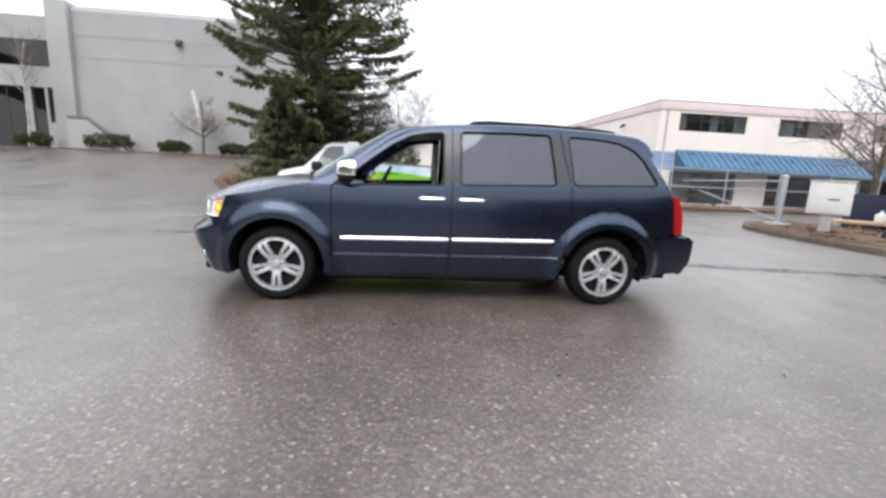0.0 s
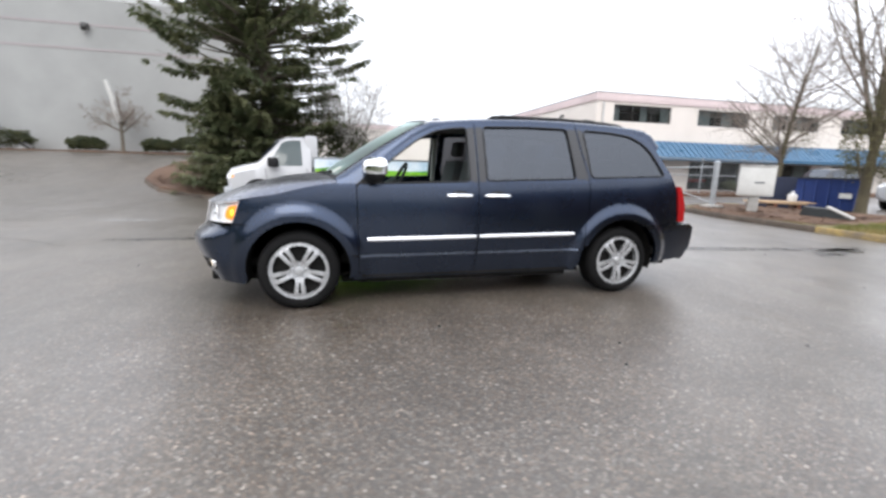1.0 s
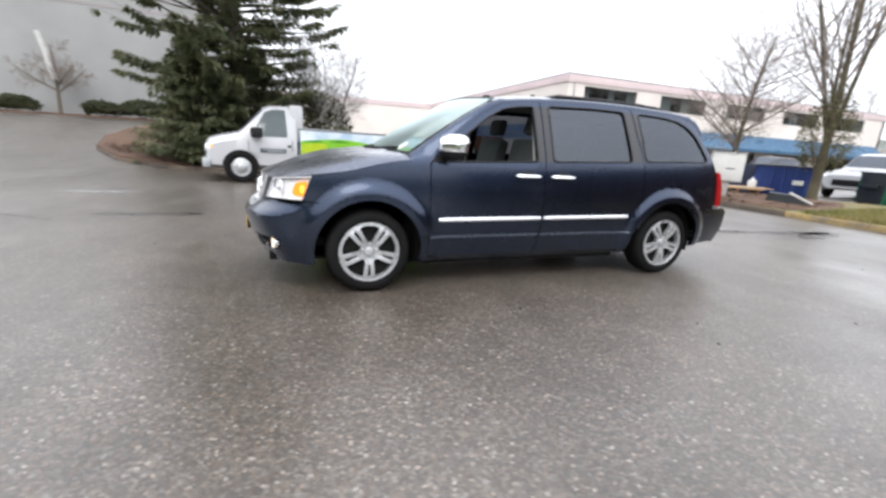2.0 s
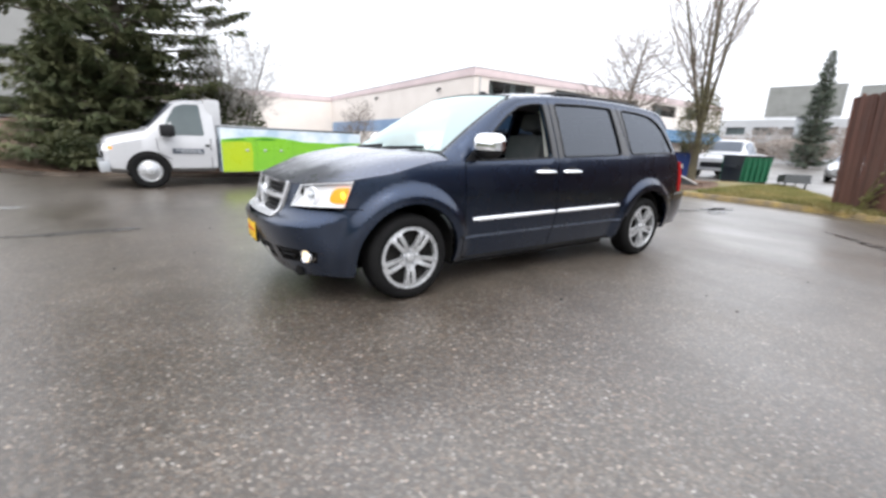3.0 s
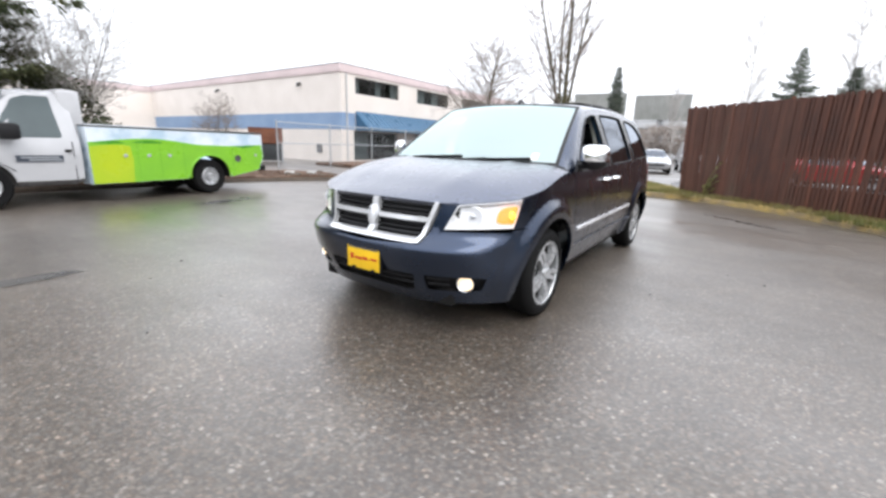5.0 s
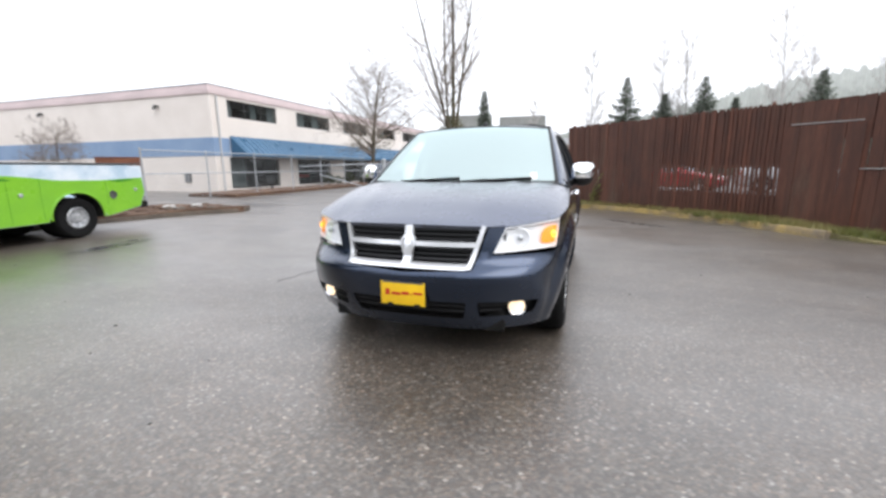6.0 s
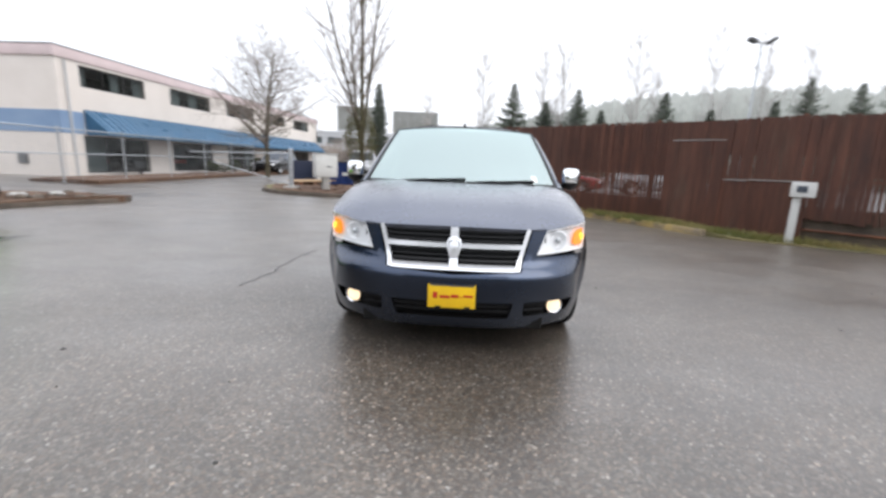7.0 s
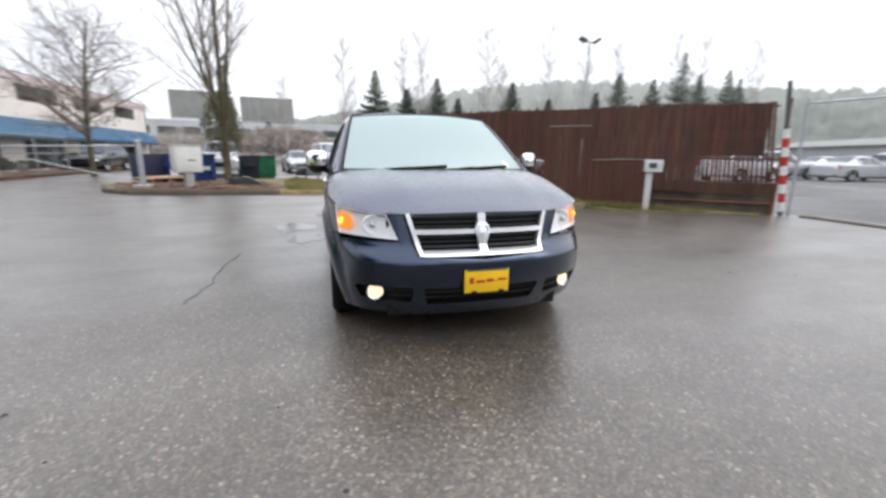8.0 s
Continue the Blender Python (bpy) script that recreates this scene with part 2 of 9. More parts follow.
M = {
    "asphalt": asphalt_material(),
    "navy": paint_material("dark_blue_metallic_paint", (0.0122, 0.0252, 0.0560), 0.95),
    # same paint for top faces: colour lifted for their sky light, plus rain beads
    "navy_wet_lit": paint_material("sky_lit_beaded_blue_paint", (0.0220, 0.0330, 0.0680), 0.95, 1.0),
    # paler than the body paint: the crease's sky reflection put into colour
    "crease": surface("crease_highlight_blue", (0.22, 0.27, 0.36), (0.18, 0.22, 0.30), 0.3, 0.8, 6, 60, 0.02, 0.1),
    "white_paint": paint_material("white_vehicle_paint", (0.47, 0.475, 0.49), 0.0),
    "silver_paint": paint_material("silver_vehicle_paint", (0.42, 0.43, 0.44), 0.5),
    "red_paint": paint_material("red_vehicle_paint", (0.35, 0.015, 0.02), 0.1),
    "black_paint": paint_material("black_vehicle_paint", (0.012, 0.012, 0.014), 0.1),
    "chrome": surface("chrome", (0.85, 0.86, 0.87), (0.78, 0.79, 0.80), 0.08, 1.0, 6, 60, 0.02, 0.05, spread=0.04),
    "trim_bright": surface("bright_plated_trim", (0.80, 0.81, 0.83), (0.72, 0.73, 0.75), 0.22, 0.6, 6, 60, 0.02, 0.04, spread=0.05),
    "alloy": surface("alloy_wheel", (0.46, 0.47, 0.48), (0.40, 0.41, 0.42), 0.28, 0.45, 8, 90, 0.05, 0.08),
    "steel": surface("galvanised_steel", (0.50, 0.52, 0.54), (0.40, 0.42, 0.44), 0.45, 0.7, 5, 60, 0.05, 0.12),
    "rubber": surface("tyre_rubber", (0.006, 0.006, 0.0065), (0.010, 0.010, 0.010), 0.75, 0.0, 6, 80, 0.3, 0.2),
    "black_plastic": surface("black_plastic", (0.007, 0.007, 0.008), (0.012, 0.012, 0.013), 0.5, 0.0, 6, 120, 0.1, 0.15),
    "under": surface("dirty_underbody", (0.010, 0.010, 0.010), (0.020, 0.019, 0.018), 0.8, 0.0, 4, 30, 0.2, 0.2),
    "windshield": thin_glass("clear_green_glass", (0.70, 0.90, 0.86), 0.32, 0.33, (0.86, 1.0, 0.98)),
    "clear": thin_glass("clear_glass", (0.92, 0.95, 0.94)),
    "tint": thin_glass("dark_tinted_glass", (0.10, 0.11, 0.13), 0.03, 0.088, (0.84, 0.90, 1.0)),
    "cab_glass": thin_glass("green_tinted_glass", (0.30, 0.36, 0.36)),
    "window": thin_glass("window_glass", (0.45, 0.50, 0.50)),
    "lens": thin_glass("lamp_lens", (0.95, 0.95, 0.95)),
    "reflector": surface("lamp_reflector", (0.90, 0.91, 0.92), (0.84, 0.85, 0.87), 0.35, 0.05, 9, 60, 0.05, 0.06),
    "amber": plain("lit_amber_lamp", (0.9, 0.30, 0.02), 0.3, 0, 1.5, (1.0, 0.42, 0.04)),
    "amber_dim": plain("amber_lens", (0.85, 0.28, 0.03), 0.2, 0, 0.30, (1.0, 0.30, 0.02)),
    "bulb": plain("lit_fog_lamp", (0.9, 0.72, 0.48), 0.3, 0, 0.58, (1.0, 0.77, 0.50)),
    "red_lens": plain("red_lamp_lens", (0.30, 0.010, 0.012), 0.12),
    "seat": surface("grey_seat_cloth", (0.055, 0.055, 0.058), (0.085, 0.083, 0.082), 0.85, 0, 8, 150, 0.2, 0.15),
    "trim_grey": surface("grey_interior_plastic", (0.10, 0.10, 0.10), (0.15, 0.145, 0.14), 0.6, 0, 6, 100, 0.1, 0.1),
    "beige": surface("light_interior_trim", (0.36, 0.34, 0.31), (0.42, 0.40, 0.36), 0.6, 0, 6, 100, 0.1, 0.1),
    "yellow": surface("yellow_plate_insert", (0.80, 0.50, 0.010), (0.74, 0.45, 0.010), 0.4, 0, 6, 60, 0.03, 0.05),
    "red_print": plain("red_lettering", (0.45, 0.02, 0.01), 0.5),
    "cream": surface("cream_stucco", (0.79, 0.735, 0.685), (0.73, 0.675, 0.625), 0.85, 0, 0.5, 30, 0.25, 0.05),
    "pink_cap": surface("faded_pink_parapet_paint", (0.70, 0.58, 0.58), (0.62, 0.52, 0.52), 0.8, 0, 0.6, 30, 0.2, 0.06),
    "blue_band": surface("faded_blue_wall_paint", (0.20, 0.30, 0.46), (0.25, 0.35, 0.50), 0.8, 0, 0.7, 30, 0.2, 0.06),
    "awning": surface("blue_metal_awning", (0.035, 0.11, 0.20), (0.055, 0.14, 0.24), 0.35, 0.1, 0.9, 30, 0.1, 0.12),
    "grey_wall": surface("pale_grey_concrete_panel", (0.34, 0.345, 0.34), (0.30, 0.305, 0.30), 0.85, 0, 0.4, 25, 0.25, 0.05),
    "grey_band": surface("dusky_reveal_paint", (0.34, 0.312, 0.315), (0.31, 0.285, 0.288), 0.85, 0, 0.6, 25, 0.1, 0.06),
    "concrete": surface("old_concrete", (0.36, 0.35, 0.33), (0.26, 0.25, 0.235), 0.8, 0, 2.0, 35, 0.4, 0.18),
    "yellow_kerb": surface("worn_yellow_kerb", (0.36, 0.25, 0.075), (0.15, 0.12, 0.085), 0.75, 0, 2.5, 30, 0.4, 0.25),
    "dark_kerb": surface("stained_kerb", (0.10, 0.075, 0.055), (0.060, 0.048, 0.038), 0.8, 0, 2.5, 30, 0.4, 0.25),
    "grass": surface("wet_turf", (0.090, 0.088, 0.032), (0.19, 0.148, 0.066), 0.9, 0, 1.1, 30, 0.6, 0.3, depth=0.03),
    "blade": surface("grass_blades", (0.13, 0.145, 0.036), (0.29, 0.235, 0.095), 0.6, 0, 1.2, 20, 0.0, 0.3),
    "mulch": surface("brown_bark_mulch", (0.080, 0.042, 0.025), (0.135, 0.080, 0.050), 0.92, 0, 1.5, 28, 0.9, 0.4, depth=0.04),
    "slat": slat_material(),
    "bark": surface("grey_brown_bark", (0.10, 0.082, 0.062), (0.16, 0.14, 0.11), 0.9, 0, 3, 40, 0.8, 0.3, stretch=(1, 1, 0.3)),
    "moss_bark": surface("mossy_bark", (0.060, 0.050, 0.030), (0.105, 0.090, 0.055), 0.9, 0, 2, 40, 0.8, 0.3),
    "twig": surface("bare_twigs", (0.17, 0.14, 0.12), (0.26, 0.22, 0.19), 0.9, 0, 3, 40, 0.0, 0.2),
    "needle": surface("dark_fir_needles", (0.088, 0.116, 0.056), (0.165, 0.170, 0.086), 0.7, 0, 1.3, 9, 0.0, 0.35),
    # needles lightened in colour for the haze in front of distant conifers
    "needle_far": surface("haze_paled_needles", (0.095, 0.120, 0.092), (0.150, 0.175, 0.132), 0.8, 0, 1.3, 9, 0.0, 0.3),
    "leaf": surface("evergreen_shrub_leaves", (0.040, 0.052, 0.022), (0.085, 0.088, 0.038), 0.6, 0, 2, 12, 0.0, 0.35),
    "green_wrap": surface("lime_green_wrap", (0.20, 0.47, 0.030), (0.17, 0.42, 0.028), 0.3, 0, 1.2, 40, 0.03, 0.06),
    "yellow_wrap": surface("yellow_green_wrap", (0.40, 0.50, 0.02), (0.33, 0.47, 0.02), 0.3, 0, 1.2, 40, 0.03, 0.06),
    "sky_wrap": surface("sky_print_wrap", (0.40, 0.53, 0.64), (0.66, 0.72, 0.77), 0.3, 0, 2.2, 40, 0.03, 0.05),
    "dark_green_wrap": surface("deep_green_wrap", (0.05, 0.22, 0.02), (0.08, 0.30, 0.02), 0.3, 0, 1.2, 40, 0.03, 0.06),
    "bin_blue": surface("blue_dumpster_paint", (0.012, 0.035, 0.16), (0.02, 0.05, 0.20), 0.45, 0.1, 1.2, 20, 0.2, 0.2),
    "bin_green": surface("green_dumpster_paint", (0.012, 0.105, 0.050), (0.02, 0.135, 0.066), 0.45, 0.1, 1.2, 20, 0.2, 0.2),
    "bin_dark": surface("dark_dumpster_side", (0.018, 0.022, 0.024), (0.03, 0.035, 0.038), 0.5, 0.1, 1.2, 20, 0.2, 0.2),
    "navy_tarp": surface("navy_screen", (0.012, 0.018, 0.045), (0.02, 0.028, 0.06), 0.7, 0, 1.2, 20, 0.2, 0.2),
    "plywood": surface("weathered_plywood", (0.42, 0.29, 0.17), (0.34, 0.24, 0.15), 0.7, 0, 2.5, 30, 0.2, 0.15, stretch=(0.3, 1, 1)),
    "rust": surface("rust_brown_steel", (0.20, 0.075, 0.035), (0.13, 0.05, 0.03), 0.7, 0.2, 1.4, 20, 0.3, 0.2),
    "white_box": surface("off_white_cabinet_paint", (0.60, 0.60, 0.58), (0.52, 0.52, 0.50), 0.5, 0, 1.6, 30, 0.1, 0.08),
    # near-black that stands for the dimness of unlit rooms
    "dark_room": surface("unlit_room_dark", (0.022, 0.020, 0.020), (0.045, 0.038, 0.034), 0.9, 0, 1, 10, 0.0, 0.1),
    "frame": surface("dark_window_frame", (0.06, 0.06, 0.06), (0.09, 0.09, 0.09), 0.45, 0.4, 4, 40, 0.05, 0.1),
    "curtain": surface("pale_curtain", (0.42, 0.43, 0.43), (0.33, 0.34, 0.35), 0.9, 0, 3, 30, 0.1, 0.1),
    "wall_soft": surface("far_pale_cladding", (0.52, 0.53, 0.54), (0.45, 0.46, 0.47), 0.85, 0, 0.2, 10, 0.1, 0.06),
    "board": surface("grey_billboard_back", (0.20, 0.205, 0.19), (0.28, 0.285, 0.27), 0.8, 0, 0.4, 6, 0.1, 0.08),
    "red_tape": surface("red_reflective_band", (0.50, 0.025, 0.02), (0.42, 0.02, 0.02), 0.5, 0, 3, 30, 0.05, 0.1),
    "white_tape": surface("white_reflective_band", (0.72, 0.72, 0.70), (0.62, 0.62, 0.60), 0.5, 0, 3, 30, 0.05, 0.1),
    "stone": surface("wet_pebbles", (0.30, 0.28, 0.25), (0.14, 0.13, 0.12), 0.4, 0, 3, 30, 0.1, 0.2),
    "tar": surface("dark_tar_seal", (0.018, 0.018, 0.018), (0.028, 0.027, 0.026), 0.30, 0, 3, 40, 0.2, 0.15),
    "line_paint": surface("worn_white_line", (0.34, 0.34, 0.33), (0.14, 0.14, 0.14), 0.5, 0, 6, 40, 0.2, 0.3),
    "ivy": surface("olive_ivy_leaves", (0.075, 0.075, 0.028), (0.13, 0.115, 0.05), 0.6, 0, 2, 12, 0.0, 0.35),
    # bark and twigs paled in colour for the mist before far trees
    "twig_far": surface("mist_paled_twigs", (0.34, 0.32, 0.305), (0.42, 0.40, 0.38), 0.9, 0, 3, 40, 0.0, 0.2),
    "lot": surface("old_lot_asphalt", (0.115, 0.113, 0.112), (0.075, 0.073, 0.072), 0.62, 0, 0.35, 30, 0.35, 0.2, depth=0.004),
    "puddle": surface("standing_water", (0.045, 0.045, 0.045), (0.06, 0.058, 0.055), 0.05, 0, 3, 40, 0.02, 0.1, spread=0.03),
    "stain": surface("damp_stain", (0.045, 0.043, 0.041), (0.07, 0.066, 0.062), 0.28, 0, 3, 60, 0.25, 0.3, depth=0.004),
    "ink": plain("dark_print", (0.05, 0.06, 0.08), 0.5),
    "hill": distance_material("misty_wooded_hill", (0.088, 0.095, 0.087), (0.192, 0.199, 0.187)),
    "white_bark": surface("white_birch_bark", (0.52, 0.50, 0.47), (0.30, 0.28, 0.26), 0.8, 0, 3, 30, 0.4, 0.25, stretch=(0.4, 0.4, 2.0)),
}


def let_light_through(m, share):
    """Leaves and needles: part of the light passes through them."""
    n, l = m.node_tree.nodes, m.node_tree.links
    b = n["Principled BSDF"]
    tr, mx = n.new("ShaderNodeBsdfTranslucent"), n.new("ShaderNodeMixShader")
    l.new(b.inputs["Base Color"].links[0].from_socket, tr.inputs["Color"])
    mx.inputs["Fac"].default_value = share
    l.new(b.outputs["BSDF"], mx.inputs[1])
    l.new(tr.outputs["BSDF"], mx.inputs[2])
    l.new(mx.outputs["Shader"], n["Material Output"].inputs["Surface"])


for dull, level in (("rubber", 0.12), ("under", 0.1), ("black_plastic", 0.25)):
    M[dull].node_tree.nodes["Principled BSDF"].inputs["Specular IOR Level"].default_value = level
for leafy in ("needle", "needle_far", "leaf", "blade", "ivy"):
    let_light_through(M[leafy], 0.45)


# ---- building helpers ----
def mesh_of(name, bm, smooth=True, angle=35):
    me = bpy.data.meshes.new(name)
    bm.normal_update()
    if smooth:
        lim = radians(angle)
        for f in bm.faces:
            f.smooth = True
        for e in bm.edges:
            if len(e.link_faces) == 2 and e.calc_face_angle(0) > lim:
                e.smooth = False
    bm.to_mesh(me)
    bm.free()
    return me


def part(name, bm, material, parent=None, label="", smooth=True, angle=35):
    """Links a bmesh (or mesh data) as one mesh object under a thing or a part."""
    me = mesh_of(name, bm, smooth, angle) if isinstance(bm, bmesh.types.BMesh) else bm
    if material is not None and not me.materials:
        me.materials.append(M[material])
    ob = new(name, me)
    ob.parent = parent
    if label:
        tagged(ob, label)
    return ob


def shade_by(ob, normal):
    """Gives a curved panel the true normals of the form it was cut from, so that its gloss runs smoothly; edges keep their own."""
    me = ob.data
    out = []
    for f in me.polygons:
        for i in f.vertices:
            q = normal(me.vertices[i].co)
            d = q.dot(f.normal)
            out.append(tuple(q) if d > 0.5 else (tuple(-q) if d < -0.5 else tuple(f.normal)))
    me.normals_split_custom_set(out)
    return ob


def thing(name, label, category, m=None, group="", kind=""):
    ob = new(name)
    ob.empty_display_size = 0.2
    if m is not None:
        ob.matrix_basis = m
    return tagged(ob, label, category, group, kind)


def box(bm, x0, x1, y0, y1, z0, z1, bevel=0.0, m=None):
    r = bmesh.ops.create_cube(bm, size=1.0)
    vs = r["verts"]
    for v in vs:
        v.co = Vector((x0 + (v.co.x + 0.5) * (x1 - x0), y0 + (v.co.y + 0.5) * (y1 - y0), z0 + (v.co.z + 0.5) * (z1 - z0)))
    if bevel:
        es = list({e for v in vs for e in v.link_edges})
        r2 = bmesh.ops.bevel(bm, geom=es, offset=bevel, segments=2, profile=0.6, affect="EDGES", clamp_overlap=True)
        vs = list({v for f in r2["faces"] for v in f.verts} | {v for v in vs if v.is_valid})
    if m is not None:
        bmesh.ops.transform(bm, matrix=m, verts=vs)
    return vs


def tube(bm, pts, radii, seg=10, caps=True, flat=1.0):
    """A round bar swept along points, its radius at each."""
    pts = [Vector(p) for p in pts]
    if isinstance(radii, (int, float)):
        radii = [radii] * len(pts)
    rings, up = [], None
    for k, p in enumerate(pts):
        d = (pts[min(k + 1, len(pts) - 1)] - pts[max(k - 1, 0)]).normalized()
        if up is None:
            up = d.orthogonal().normalized()
        up = (up - d * up.dot(d)).normalized()
        side = d.cross(up)
        rings.append([bm.verts.new(p + (up * math.cos(a) + side * math.sin(a) * flat) * radii[k]) for a in (2 * math.pi * i / seg for i in range(seg))])
    for a, b in zip(rings, rings[1:]):
        for i in range(seg):
            bm.faces.new((a[i], a[(i + 1) % seg], b[(i + 1) % seg], b[i]))
    if caps:
        bm.faces.new(rings[0][::-1])
        bm.faces.new(rings[-1])
    return rings


def lathe(bm, profile, seg=32, m=None, closed=False):
    """Turns (radius, height) pairs about the y axis; height runs along y."""
    rings = [[bm.verts.new((r * math.cos(a), h, r * math.sin(a))) for a in (2 * math.pi * i / seg for i in range(seg))] for r, h in profile]
    pairs = list(zip(rings, rings[1:])) + ([(rings[-1], rings[0])] if closed else [])
    for a, b in pairs:
        for i in range(seg):
            bm.faces.new((a[i], b[i], b[(i + 1) % seg], a[(i + 1) % seg]))
    if m is not None:
        bmesh.ops.transform(bm, matrix=m, verts=[v for r in rings for v in r])
    return rings


def inside(p, poly):
    hit, j = False, len(poly) - 1
    for i in range(len(poly)):
        (xi, yi), (xj, yj) = poly[i], poly[j]
        if (yi > p[1]) != (yj > p[1]) and p[0] < (xj - xi) * (p[1] - yi) / (yj - yi) + xi:
            hit = not hit
        j = i
    return hit


def dense(poly, step, closed=True):
    out = []
    n = len(poly)
    for i in range(n if closed else n - 1):
        a, b = poly[i], poly[(i + 1) % n]
        k = max(1, int(math.ceil(math.hypot(b[0] - a[0], b[1] - a[1]) / step)))
        out += [(a[0] + (b[0] - a[0]) * j / k, a[1] + (b[1] - a[1]) * j / k) for j in range(k)]
    return out if closed else out + [poly[-1]]


def smooth_poly(poly, r=0.03, n=3):
    """Rounds the corners of an outline."""
    out = []
    for i in range(len(poly)):
        p, a, b = Vector(poly[i]), Vector(poly[i - 1]), Vector(poly[(i + 1) % len(poly)])
        ra, rb = min(r, (a - p).length * 0.45), min(r, (b - p).length * 0.45)
        pa, pb = p + (a - p).normalized() * ra, p + (b - p).normalized() * rb
        for k in range(n + 1):
            t = k / n
            q = pa * (1 - t) ** 2 + p * 2 * t * (1 - t) + pb * t * t
            out.append((q.x, q.y))
    return out


from mathutils.geometry import delaunay_2d_cdt


def sheet(bm, outline, holes, step, fn, inner=None):
    """A skin over a flat outline with holes, bent by fn(u, v); inner(p): the inside copy of a point, for panels with thickness."""
    loops = [dense(outline, step)] + [dense(h, step) for h in holes]
    pts, edges = [], []
    for lp in loops:
        s = len(pts)
        pts += lp
        edges += [(s + i, s + (i + 1) % len(lp)) for i in range(len(lp))]
    us, vs_ = [p[0] for p in loops[0]], [p[1] for p in loops[0]]
    border = np.array(pts)
    for i in range(int((max(us) - min(us)) / step) + 1):
        for j in range(int((max(vs_) - min(vs_)) / step) + 1):
            q = (min(us) + (i + 0.5) * step, min(vs_) + (j + 0.5) * step)
            if inside(q, loops[0]) and not any(inside(q, h) for h in loops[1:]) and np.min(np.hypot(border[:, 0] - q[0], border[:, 1] - q[1])) > 0.45 * step:
                pts.append(q)
    v2, e2, f2 = delaunay_2d_cdt([Vector(p) for p in pts], edges, [], 0, 1e-6)[:3]
    keep = []
    for f in f2:
        c = sum((v2[i] for i in f), Vector((0, 0))) / len(f)
        size = abs(sum(v2[f[i]].x * v2[f[(i + 1) % len(f)]].y - v2[f[(i + 1) % len(f)]].x * v2[f[i]].y for i in range(len(f)))) / 2
        if size > 0.004 * step * step and inside(c, loops[0]) and not any(inside(c, h) for h in loops[1:]):
            keep.append(f)
    outer = [bm.verts.new(fn(p.x, p.y)) for p in v2]
    made = [bm.faces.new([outer[i] for i in f]) for f in keep]
    if inner:
        back_v = [bm.verts.new(inner(v.co)) for v in outer]
        count = {}
        for f in keep:
            for i in range(len(f)):
                a, b = f[i], f[(i + 1) % len(f)]
                count[(a, b)] = True
        for f in keep:
            bm.faces.new([back_v[i] for i in reversed(f)])
        for (a, b) in count:
            if (b, a) not in count:
                bm.faces.new((outer[b], outer[a], back_v[a], back_v[b]))
        bmesh.ops.recalc_face_normals(bm, faces=bm.faces[:])
    loose = [v for v in bm.verts if not v.link_faces]
    bmesh.ops.delete(bm, geom=loose, context="VERTS")
    return made


def lerp(xs, ys, x):
    """Smooth interpolation through a few points."""
    if x <= xs[0]:
        return ys[0]
    if x >= xs[-1]:
        return ys[-1]
    k = max(i for i in range(len(xs)) if xs[i] <= x)
    def slope(i):
        if i == 0 or i == len(xs) - 1:
            j = min(i, len(xs) - 2)
            return (ys[j + 1] - ys[j]) / (xs[j + 1] - xs[j])
        return (ys[i + 1] - ys[i - 1]) / (xs[i + 1] - xs[i - 1])
    h = xs[k + 1] - xs[k]
    t = (x - xs[k]) / h
    return (2 * t ** 3 - 3 * t ** 2 + 1) * ys[k] + (t ** 3 - 2 * t ** 2 + t) * h * slope(k) + (3 * t ** 2 - 2 * t ** 3) * ys[k + 1] + (t ** 3 - t ** 2) * h * slope(k + 1)


def ease(a, b, x):
    t = min(max((x - a) / (b - a), 0.0), 1.0)
    return t * t * (3 - 2 * t)


def bar(bm, p0, p1, r, seg=8):
    return tube(bm, [p0, p1], r, seg)


def letters(text, size, m, material, parent, name="lettering", label="", width=None):
    """Real letters in the built-in font, turned to mesh."""
    cu = bpy.data.curves.new(name, "FONT")
    cu.body, cu.size, cu.extrude, cu.align_x, cu.align_y = text, size, 0.002, "CENTER", "CENTER"
    ob = bpy.data.objects.new(name, cu)
    scene.collection.objects.link(ob)
    me = bpy.data.meshes.new_from_object(ob.evaluated_get(bpy.context.evaluated_depsgraph_get()))
    bpy.data.objects.remove(ob)
    me.materials.clear()
    me.materials.append(M[material])
    if width:
        xs = [v.co.x for v in me.vertices]
        k = width / (max(xs) - min(xs))
        me.transform(Matrix.Diagonal((k, 1, 1, 1)))
    me.transform(m)
    o = new(name, me)
    o.parent = parent
    if label:
        tagged(o, label)
    return o

# ---- the minivan: nose towards -x, driver's side towards -y ----
AXLE_F, AXLE_R, HUB_Z, TYRE_R = -1.539, 1.539, 0.338, 0.338


def belt(x):
    return 1.098 + 0.036 * x


def half_width(x, z):
    """Half the van's width at a station and height."""
    y = 0.974 - (0.42 * (z - 0.68) ** 2 if z < 0.68 else 0.293 * max(0.0, z - 0.78) ** 2)
    y -= 0.020 * ease(0.468, 0.448, z) * ease(-1.13, -1.04, x) * ease(1.20, 1.11, x)
    zb = belt(x)
    if z > zb:
        d = z - zb
        y = 0.974 - 0.293 * max(0.0, zb - 0.78) ** 2 - 0.34 * d - 0.14 * d * d
    t = max(0.0, (-1.55 - x) / 0.95)
    y -= 0.34 * t ** 2.4
    y += 0.030 * ease(0.62, 0.36, z) * ease(-1.97, -2.2, x)
    t = max(0.0, (x - 1.8) / 0.7)
    y -= 0.10 * t * t
    for ax in (AXLE_F, AXLE_R):
        d = math.hypot(x - ax, z - HUB_Z)
        if z < 1.0:
            y += 0.040 * ease(0.585, 0.470, d)
    return y


